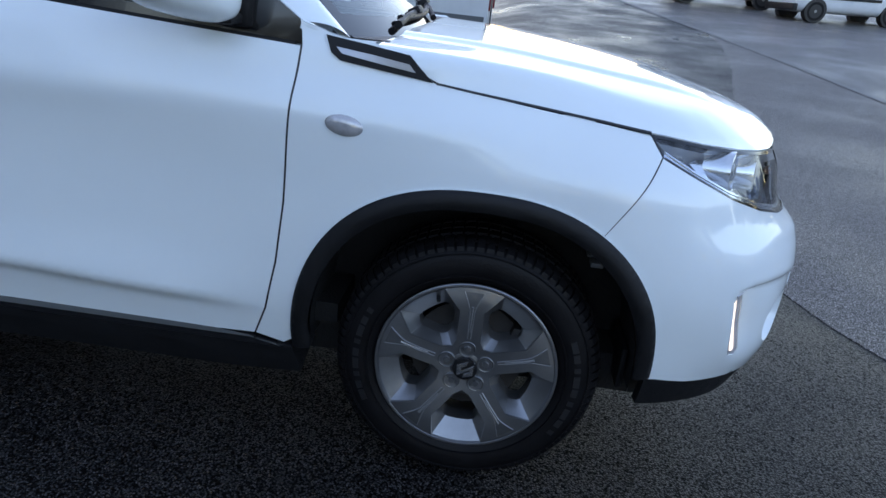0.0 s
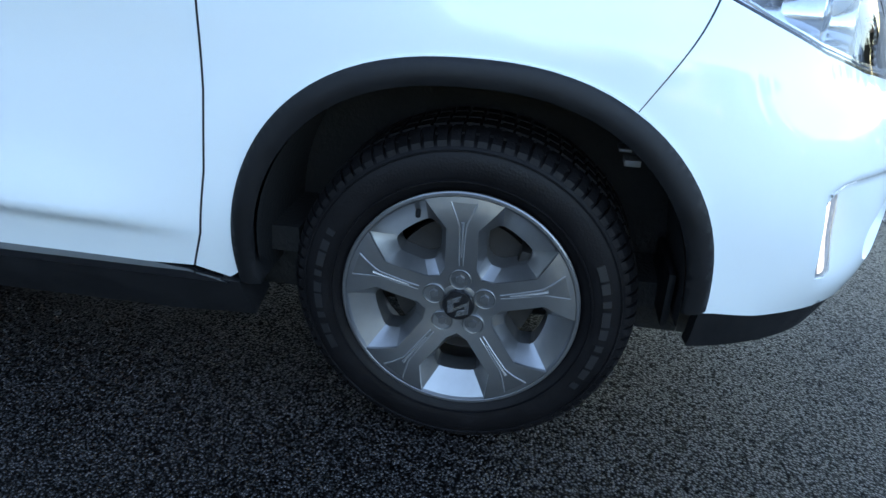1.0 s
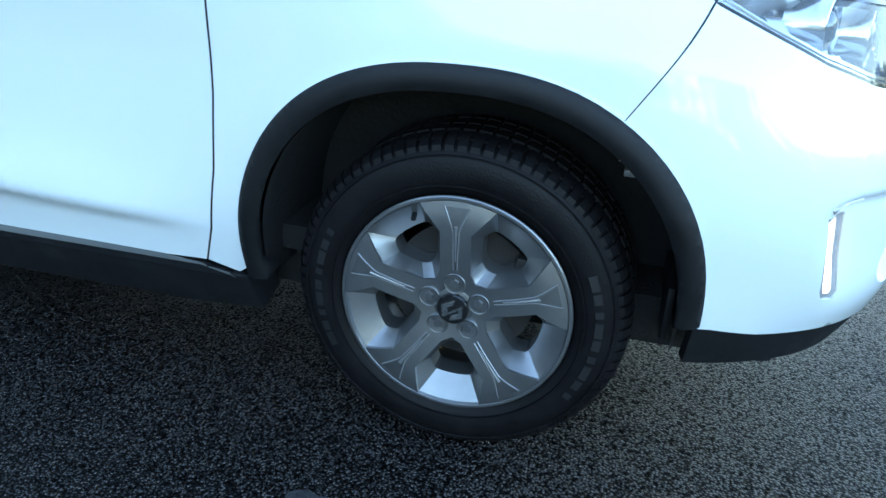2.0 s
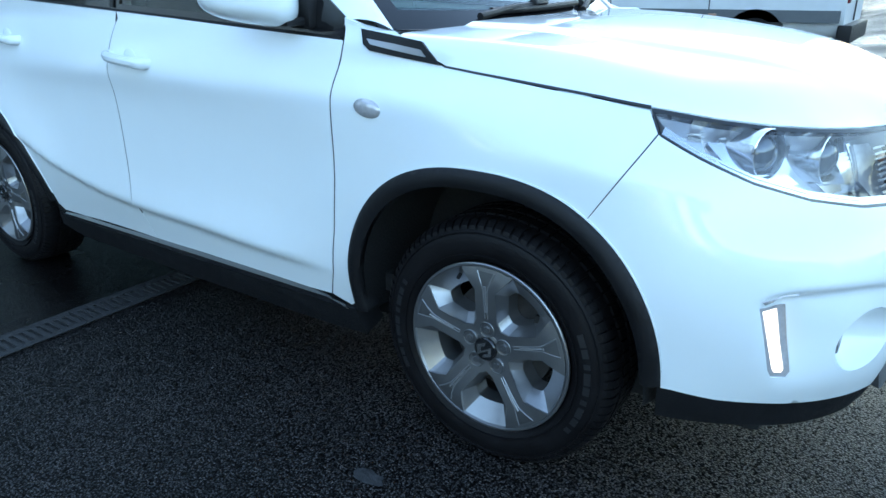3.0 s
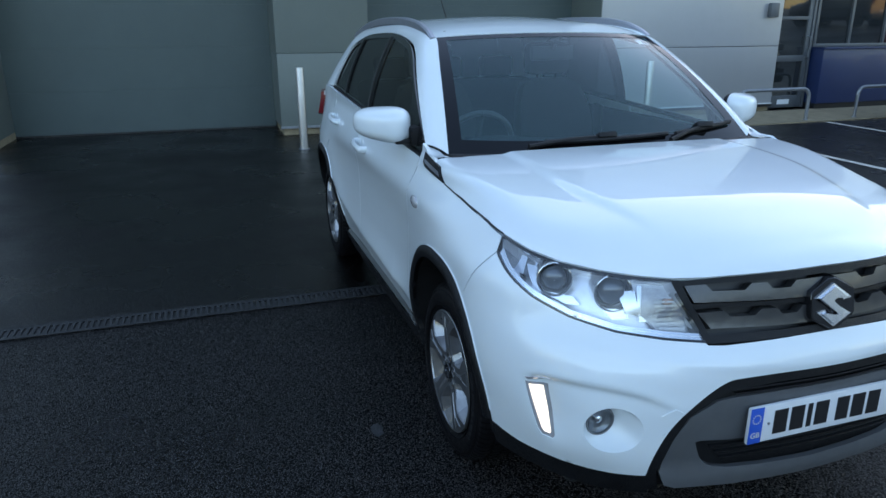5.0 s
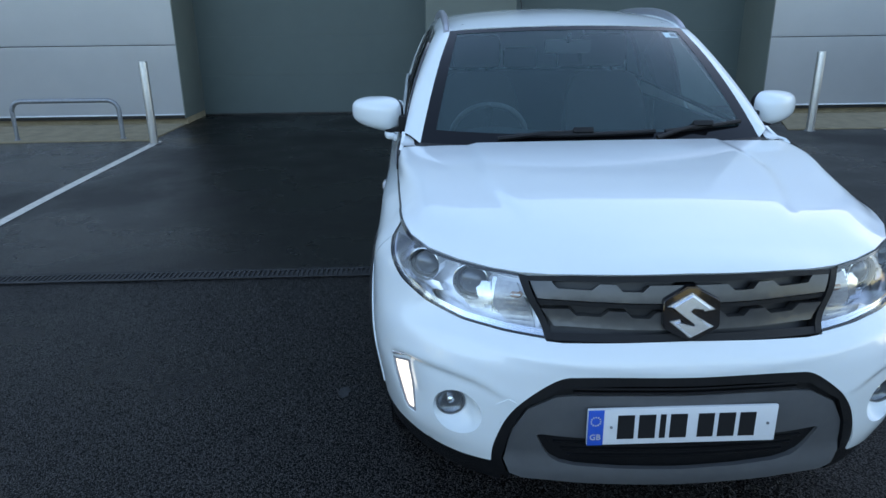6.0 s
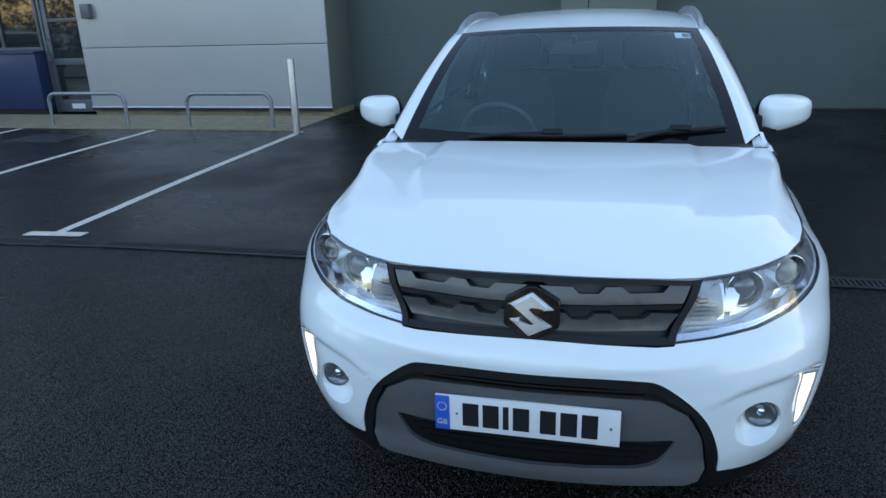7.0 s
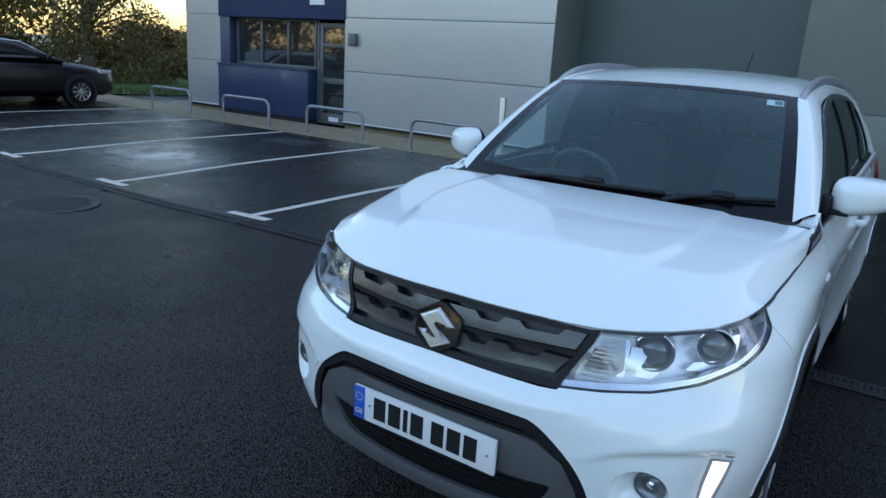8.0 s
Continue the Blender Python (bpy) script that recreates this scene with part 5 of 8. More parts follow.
def girth(x, y):
    if x >= 0.66 or abs(y) < 0.61:
        return y
    return math.copysign(float(np.interp(x, _sx, _sv)) / float(np.interp(x, _sx, _sy)) * abs(y), y)


panel("bonnet_gutter", [(p[0], p[1] + 0.0032) for p in EDGE_S[4:]] + [(p[0], p[1] - 0.0010) for p in EDGE_S[:3:-1]], W, M_INK, CAR, "", 0.006, 0.012, lift=0.0022, both=True)
vv, ff = panel_mesh([(p[0], girth(p[0], p[1])) for p in full3], Hm, 0.02, 0.016)
mesh_ob("bonnet", vv, ff, M_WHITE, CAR, "glossy white bonnet", sharp=40)


_fo = [W(s_, z_) for s_, z_ in ((-0.450, 1.094), (-0.40, 1.079), (-0.365, 1.069), (-0.32, 1.068), (-0.288, 1.069))]
_fi = [(-0.360, -0.706, 1.066), (-0.345, -0.702, 1.066), (-0.33, -0.697, 1.066), (-0.31, -0.690, 1.067), (-0.282, -0.682, 1.069)]
_fm = [Vector(p).lerp(Vector(q), 0.62) for p, q in zip(_fo, _fi)]
strip("cowl_side", _fo, _fm, M_WHITE, CAR, 0.001, 4, 0.012, True, "white cowl corner")
strip("cowl_wedge", [p - Vector((0, 0, 0.003)) for p in _fm], [Vector(p) - Vector((0, 0, 0.002)) for p in _fi], M_BLACK, CAR, 0.001, 4, 0.010, True, "black plastic wedge at the end of the cowl")


def screen(u, v):
    """Windscreen: u across (-1 to 1), v from foot to head."""
    a = abs(u)
    b = Vector((-0.262 - 0.105 * a ** 2.2, 0.705 * u, 1.052 + 0.020 * a * a))
    t = Vector((-0.90 - 0.082 * a * a, 0.558 * u, 1.508 - 0.018 * a * a))
    p = b.lerp(t, v)
    bul = 0.028 * 4 * v * (1 - v)
    return p + Vector((0.55, 0, 0.83)) * bul


def quad(name, f, u0, u1, v0, v1, material, parent, nu=30, nv=16, label="", thick=0.004):
    verts = [f(u0 + (u1 - u0) * i / nu, v0 + (v1 - v0) * j / nv) for i in range(nu + 1) for j in range(nv + 1)]
    faces = [(i * (nv + 1) + j, (i + 1) * (nv + 1) + j, (i + 1) * (nv + 1) + j + 1, i * (nv + 1) + j + 1) for i in range(nu) for j in range(nv)]
    return mesh_ob(name, verts, faces, material, parent, label, sharp=80)


ws = new("windscreen")
ws.parent = CAR
ws["label"] = "tinted windscreen with black border"
gl = quad("pane", screen, -1, 1, 0, 1, M_GLASS, ws)
gl.visible_shadow = False


def sc_off(u, v):
    return Vector(screen(u, v)) + Vector((0.5, 0, 0.85)) * 0.0015


for nm, u0, u1, v0, v1 in (("border", -1.004, 1.004, -0.04, 0.085), ("border", -1.004, 1.004, 0.955, 1.0), ("border", -1.004, -0.925, 0.085, 0.955), ("border", 0.925, 1.004, 0.085, 0.955)):
    quad(nm, sc_off, u0, u1, v0, v1, M_FRIT, ws, 24, 12)
quad("sticker", lambda u, v: Vector(screen(u, v)) - Vector((0.5, 0, 0.85)) * 0.004, 0.79, 0.905, 0.885, 0.945, M_PLATE, ws, 2, 2)
quad("sticker_print", lambda u, v: Vector(screen(u, v)) - Vector((0.5, 0, 0.85)) * 0.0035, 0.845, 0.898, 0.895, 0.936, M_FRAME, ws, 2, 2)


def roof_z(x, y):
    zc = cubic([-3.0, -2.7, -2.2, -1.7, -1.35, -1.1, -0.90], [1.485, 1.520, 1.572, 1.591, 1.580, 1.556, 1.511], x)
    k = abs(y) / 0.56
    return zc - 0.034 * k * k - 0.010 * k ** 8


rp = [(-0.905, 0), (-0.925, -0.28), (-0.985, -0.553), (-1.15, -0.556), (-1.5, -0.56), (-2.0, -0.56), (-2.45, -0.57), (-2.62, -0.58), (-2.72, -0.55), (-2.78, 0)]
rp2 = rp + [(a, -b) for a, b in rp[::-1] if abs(b) > 1e-9]
vv, ff = panel_mesh(rp2, lambda x, y: (x, y, roof_z(x, y)), 0.02, 0.05)
mesh_ob("roof", vv, ff, M_WHITE, CAR, "white roof", sharp=50)

# side frame: pillars and cant rail in one pressing
OUT = [(-0.446, -0.774, 1.095), (-0.585, -0.750, 1.187), (-0.72, -0.722, 1.272), (-0.86, -0.688, 1.355), (-1.0, -0.652, 1.432), (-1.16, -0.628, 1.474), (-1.49, -0.622, 1.508), (-2.0, -0.625, 1.497), (-2.245, -0.652, 1.458), (-2.335, -0.680, 1.420), (-2.45, -0.735, 1.295), (-2.575, -0.772, 1.163)]
INN = [(-0.356, -0.708, 1.066), (-0.510, -0.671, 1.198), (-0.662, -0.634, 1.306), (-0.820, -0.595, 1.407), (-0.985, -0.556, 1.494), (-1.15, -0.556, 1.526), (-1.50, -0.558, 1.552), (-2.02, -0.560, 1.545), (-2.44, -0.580, 1.512), (-2.62, -0.620, 1.44), (-2.72, -0.705, 1.30), (-2.83, -0.775, 1.15)]
strip("side_frame", spline(OUT, 6), spline(INN, 6), M_WHITE, CAR, 0.014, 8, 0.02, True, "white pillar and cant rail")
# tail of the body
strip("tailgate_edge", spline([(-2.62, -0.62, 1.44), (-2.72, -0.705, 1.30), (-2.83, -0.775, 1.15), (-2.97, -0.79, 1.02), (-3.10, -0.77, 0.85)], 5), spline([(-2.80, -0.50, 1.46), (-2.93, -0.60, 1.30), (-3.03, -0.66, 1.15), (-3.12, -0.68, 1.02), (-3.22, -0.66, 0.85)], 5), M_WHITE, CAR, 0.01, 6, 0.02, True, "white tail pillar")
bm = bmesh.new()
rows = [(-2.80, 0.50, 1.46), (-2.93, 0.60, 1.30), (-3.03, 0.66, 1.15), (-3.12, 0.68, 1.02), (-3.22, 0.66, 0.85), (-3.25, 0.66, 0.62)]
prev = None
for x, yw, z in rows:
    r = [bm.verts.new((x - 0.05 * (1 - (2 * i / 10 - 1) ** 2), yw * (2 * i / 10 - 1), z)) for i in range(11)]
    if prev:
        for i in range(10):
            bm.faces.new((prev[i], prev[i + 1], r[i + 1], r[i]))
    prev = r
P("tailgate", bm, M_WHITE, None, "white tailgate")
bm = bmesh.new()
prev = None
for x, yw, z in ((-2.84, 0.47, 1.435), (-2.95, 0.55, 1.30), (-3.03, 0.58, 1.17)):
    r = [bm.verts.new((x - 0.012 - 0.05 * (1 - (2 * i / 10 - 1) ** 2), yw * (2 * i / 10 - 1), z)) for i in range(11)]
    if prev:
        for i in range(10):
            bm.faces.new((prev[i], prev[i + 1], r[i + 1], r[i]))
    prev = r
P("rear_window", bm, M_PRIVACY, None, "dark rear window")
for s_ in (1, -1):
    bm = bmesh.new()
    add_tube(bm, [(-2.93, -0.680 * s_, 1.195), (-2.98, -0.668 * s_, 1.222), (-3.02, -0.650 * s_, 1.245), (-3.05, -0.640 * s_, 1.262)], 0.015, 10, True, 0.010)
    P("tailgate_fin", bm, M_WHITE)
box("rear_spoiler", (-2.90, -0.44, 1.470), (-2.72, 0.44, 1.500), M_WHITE, CAR, 0.012, "white roof spoiler")
bm = bmesh.new()
prev = None
for z, k in ((0.66, 0.0), (0.55, 0.03), (0.42, 0.02), (0.30, -0.02), (0.24, -0.08)):
    pts = [(-2.94, -0.79), (-3.06, -0.775), (-3.18, -0.71), (-3.26, -0.58), (-3.30, -0.30), (-3.31, 0), (-3.30, 0.30), (-3.26, 0.58), (-3.18, 0.71), (-3.06, 0.775), (-2.94, 0.79)]
    r = [bm.verts.new((x - (k if x < -3 else 0), yy, z)) for x, yy in pts]
    if prev:
        for i in range(len(pts) - 1):
            bm.faces.new((prev[i], prev[i + 1], r[i + 1], r[i]))
    prev = r
P("rear_bumper", bm, M_WHITE, None, "white rear bumper")
tl = [(-2.905, 1.095), (-2.90, 1.02), (-2.92, 0.94), (-2.98, 0.925), (-3.04, 0.97), (-3.02, 1.05), (-2.97, 1.11)]
panel("tail_lamp", tl, W, M_RED, CAR, "red tail lamp", 0.03, 0.03, lift=0.032, both=True)

# side windows
TOPL = [(p[0], p[2]) for p in spline(OUT, 6)]


def top_z(x):
    for a, b in zip(TOPL, TOPL[1:]):
        if b[0] <= x <= a[0]:
            t = (x - a[0]) / (b[0] - a[0])
            return a[1] + (b[1] - a[1]) * t
    return belt(x)


def glass_poly(x0, x1, pad, lean0=0.0, lean1=0.0, n=16):
    """Outline of one pane between belt and cant rail, from x0 back to x1; the edges may lean by so much at the foot."""
    up, lo = [], []
    for i in range(n + 1):
        x = x0 + (x1 - x0) * i / n
        z = top_z(x) - pad
        if z > belt(x) + pad + 0.01:
            up.append((x, z))
    a, b = max(p[0] for p in up), min(p[0] for p in up)
    lo = [(x1 + lean1, belt(x1) + pad), (x0 + lean0, belt(x0) + pad)]
    return up + lo


outline = [(p[0], p[1]) for p in TOPL] + [(x, belt(x)) for x in (-2.3, -2.0, -1.7, -1.4, -1.1, -0.8, -0.6)] + [(-0.444, 1.049)]
P1 = glass_poly(-0.765, -1.435, 0.024, 0.065, -0.02)
P2 = glass_poly(-1.555, -2.085, 0.024, 0.01, -0.055)
P3 = glass_poly(-2.170, -2.46, 0.024, -0.045, -0.055)
panel("window_surround", outline, G, M_GLOSSBLACK, CAR, "gloss black window surround and pillars", 0.01, 0.045, [P1, P2, P3], lift=-0.006, both=True)
for nm, pl, mt, lb in (("front_door_glass", P1, M_SIDEGLASS, "clear front door glass"), ("rear_door_glass", P2, M_PRIVACY, "dark privacy glass"), ("quarter_glass", P3, M_PRIVACY, "dark quarter glass")):
    for o in panel(nm, pl, G, mt, CAR, lb, 0.003, 0.06, lift=-0.012, both=True):
        o.visible_shadow = mt is M_PRIVACY
panel("belt_moulding", [(x, belt(x) + 0.006) for x in (-0.46, -1.0, -1.6, -2.2, -2.56)] + [(x, belt(x) - 0.006) for x in (-2.56, -2.2, -1.6, -1.0, -0.46)], G, M_BLACK, CAR, "", 0.01, 0.05, lift=0.004, both=True)
# rubber channels that show as darker lines between panes
for x, ln in ((-1.49, 0.0), (-2.115, -0.05)):
    a, b = (x, top_z(x) - 0.014), (x + ln, belt(x) + 0.01)
    panel("window_channel", [(a[0] + 0.008, a[1]), (a[0] - 0.008, a[1]), (b[0] - 0.008, b[1]), (b[0] + 0.008, b[1])], G, M_INK, CAR, "", 0.004, 0.05, lift=0.001, both=True)

# handles, repeaters, mirrors, rails
for hx, hz, par in ((-1.31, 0.962, FD), (-2.13, 1.000, RD)):
    for k, o in enumerate(par):
        s = 1 if k == 0 else -1
        h = new("handle")
        h.parent = o
        yb = W(hx, hz)[1]
        pts = [(hx - 0.105, yb + 0.004, hz + 0.006), (hx - 0.095, yb - 0.022, hz + 0.007), (hx - 0.04, yb - 0.034, hz + 0.003), (hx + 0.03, yb - 0.034, hz - 0.002), (hx + 0.085, yb - 0.026, hz - 0.006), (hx + 0.095, yb + 0.004, hz - 0.007)]
        bm = bmesh.new()
        add_tube(bm, spline([(a, b * s, c) for a, b, c in pts], 4), 0.015, 10)
        bmesh.ops.transform(bm, verts=bm.verts, matrix=Matrix.Translation((0, 0, hz)) @ Matrix.Diagonal((1, 1, 1.15, 1)) @ Matrix.Translation((0, 0, -hz)))
        part("grip", bm, M_WHITE, h)
        bm = bmesh.new()
        bmesh.ops.create_uvsphere(bm, u_segments=20, v_segments=10, radius=1)
        bmesh.ops.transform(bm, verts=bm.verts, matrix=Matrix.Translation((hx - 0.005, (yb + 0.0055) * s, hz)) @ Matrix.Diagonal((0.036, 0.0045, 0.034, 1)))
        part("recess", bm, M_WHITE, h)
for s in (1, -1):
    bm = bmesh.new()
    bmesh.ops.create_uvsphere(bm, u_segments=24, v_segments=12, radius=1)
    yb = W(-0.328, 0.897)[1]
    bmesh.ops.transform(bm, verts=bm.verts, matrix=Matrix.Translation((-0.328, yb * s, 0.897)) @ Euler((0, radians(7), 0)).to_matrix().to_4x4() @ Matrix.Diagonal((0.043, 0.012, 0.023, 1)))
    P("side_repeater", bm, M_LENSGREY, None, "clear oval indicator repeater")
    # door mirror: bulged shell, flat glass behind, black foot
    mir = new("door_mirror")
    mir.parent = CAR
    mir["label"] = "white door mirror on a black foot"
    bm = bmesh.new()
    bmesh.ops.create_uvsphere(bm, u_segments=40, v_segments=24, radius=1)
    for v in bm.verts:
        x, y, z = v.co
        sg = lambda t, p: math.copysign(abs(t) ** p, t)
        # squarer outline, narrower at the outer end, flat towards the rear
        yy = sg(y, 0.60)
        zz = sg(z, 0.58) * (1.0 - 0.20 * (1 - yy) ** 1.3 / 1.5)
        xx = max(x, -0.06)
        v.co = (xx * 0.100 * (1.0 - 0.25 * max(0, -yy)), yy * 0.124, zz * 0.081 + 0.002 - 0.008 * yy)
    bmesh.ops.transform(bm, verts=bm.verts, matrix=Matrix.Translation((-0.672, -0.895, 1.153)) @ Euler((0, 0, radians(-33))).to_matrix().to_4x4())
    if s < 0:
        bmesh.ops.transform(bm, verts=bm.verts, matrix=Matrix.Diagonal((1, -1, 1, 1)))
    part("shell", bm, M_WHITE, mir)
    bm = bmesh.new()
    rings = []
    for off, k in ((0.002, 0.97), (-0.014, 0.96), (-0.020, 0.90), (-0.020, 0.2)):
        ring = []
        for i in range(40):
            c_, s_ = math.cos(i * math.tau / 40), math.sin(i * math.tau / 40)
            yy = math.copysign(abs(c_) ** 0.60, c_)
            zz = math.copysign(abs(s_) ** 0.58, s_) * (1.0 - 0.20 * (1 - yy) ** 1.3 / 1.5)
            ring.append(bm.verts.new((off - 0.010, yy * 0.127 * k, zz * 0.079 * k + 0.002 - 0.008 * yy)))
        rings.append(ring)
    for a, b in zip(rings, rings[1:]):
        for i in range(40):
            bm.faces.new((a[i], a[(i + 1) % 40], b[(i + 1) % 40], b[i]))
    bmesh.ops.transform(bm, verts=bm.verts, matrix=Matrix.Translation((-0.672, -0.895, 1.153)) @ Euler((0, 0, radians(-33))).to_matrix().to_4x4())
    if s < 0:
        bmesh.ops.transform(bm, verts=bm.verts, matrix=Matrix.Diagonal((1, -1, 1, 1)))
    part("mirror_rim", bm, M_BLACK, mir)
    bm = bmesh.new()
    add_box(bm, (-0.034, -0.070, -0.040), (-0.026, 0.090, 0.046), 0.004, Matrix.Translation((-0.672, -0.895, 1.153)) @ Matrix.Rotation(radians(-33), 4, "Z"))
    if s < 0:
        bmesh.ops.transform(bm, verts=bm.verts, matrix=Matrix.Diagonal((1, -1, 1, 1)))
    part("mirror_glass", bm, M_CHROME, mir)
    bm = bmesh.new()
    add_box(bm, (-0.655, -0.862, 1.078), (-0.575, -0.745, 1.100), 0.008)
    add_box(bm, (-0.640, -0.800, 1.070), (-0.560, -0.752, 1.150), 0.012)
    if s < 0:
        bmesh.ops.transform(bm, verts=bm.verts, matrix=Matrix.Diagonal((1, -1, 1, 1)))
    part("mirror_foot", bm, M_BLACK, mir)
    # roof rail
    rail = spline([(-0.975, -0.570, 1.500), (-1.06, -0.570, 1.535), (-1.22, -0.570, 1.570), (-1.5, -0.572, 1.592), (-1.9, -0.574, 1.592), (-2.25, -0.578, 1.570), (-2.55, -0.585, 1.520), (-2.64, -0.588, 1.490)], 6)
    bm = bmesh.new()
    prev = None
    for i, p in enumerate(rail):
        t = i / (len(rail) - 1)
        h = 0.030 * min(1, 6 * t + 0.45, 6 * (1 - t) + 0.45)
        r = [bm.verts.new((p.x, (p.y + a) * s, p.z + b)) for a, b in ((-0.015, -h - 0.014), (-0.016, -0.013), (-0.009, -0.006), (0.007, -0.006), (0.013, -0.013), (0.013, -h - 0.014))]
        if prev:
            for k in range(5):
                bm.faces.new((prev[k], prev[k + 1], r[k + 1], r[k]))
        else:
            bm.faces.new(r)
        prev = r
    bm.faces.new(prev)
    P("roof_rail", bm, M_RAIL, None, "silver roof rail")
tube("aerial", [(-2.45, 0.0, 1.545), (-2.62, 0.0, 1.72)], 0.005, M_BLACK, CAR, 8, "short black roof aerial", 0.003)

# cowl and wipers
quad("cowl", lambda u, v: Vector((-0.335 + 0.085 * v + (-0.10 * abs(u) ** 2.2) * (1 - v) - 0.02 * abs(u) * v, 0.71 * u, 1.046 + 0.022 * abs(u) + 0.002 * v)), -1, 1, 0, 1, M_BLACK, CAR, 24, 4, "black wiper cowl")
for s in (1, -1):
    bm = bmesh.new()
    vs = [bm.verts.new((x, y * s, z)) for x, y, z in ((-0.372, -0.700, 1.064), (-0.30, -0.684, 1.066), (-0.262, -0.62, 1.066), (-0.33, -0.60, 1.058))]
    bm.faces.new(vs)
    P("cowl_corner", bm, M_BLACK)


def wiper(name, pu, tip_u, tip_v, tail_u, tail_v, pv=0.02):
    """Wiper: arm from a pivot at the cowl to a flat blade along the glass."""
    w = new(name)
    w.parent = CAR
    off = Vector((0.5, 0, 0.85)) * 0.018
    a, b = Vector(screen(tip_u, tip_v)) + off, Vector(screen(tail_u, tail_v)) + off
    piv = Vector(screen(pu, pv)) + off * 0.9
    mid = a.lerp(b, 0.52)
    bm = bmesh.new()
    add_tube(bm, [Vector(screen(tip_u + (tail_u - tip_u) * t / 8, tip_v + (tail_v - tip_v) * t / 8)) + off * 0.8 for t in range(9)], 0.010, 8)
    part("blade", bm, M_BLACK, w)
    bm = bmesh.new()
    add_tube(bm, [piv, piv.lerp(mid, 0.5) + off * 0.6, mid + off * 0.35], 0.011, 8, True, 0.008)
    part("arm", bm, M_BLACK, w)
    bm = bmesh.new()
    add_box(bm, (-0.019, -0.042, -0.010), (0.019, 0.042, 0.014), 0.007)
    bmesh.ops.transform(bm, verts=bm.verts, matrix=Matrix.Translation(mid + off * 0.35) @ Euler((0, radians(-30), 0)).to_matrix().to_4x4())
    part("hinge_cap", bm, M_BLACK, w)
    return w


wiper("wiper", -0.56, 0.36, 0.075, -0.46, 0.06, 0.03)
wiper("wiper", 0.36, 0.92, 0.095, 0.42, 0.07, 0.03)


# ---- wheels ----
def tyre_profile():
    return [(0.222, -0.19), (0.26, -0.205), (0.30, -0.205), (0.318, -0.190), (0.325, -0.165), (0.327, -0.11), (0.325, -0.055), (0.320, -0.034), (0.312, -0.018), (0.302, -0.007), (0.284, -0.001), (0.264, 0.001), (0.246, -0.003), (0.234, -0.010), (0.226, -0.016), (0.222, -0.022)]


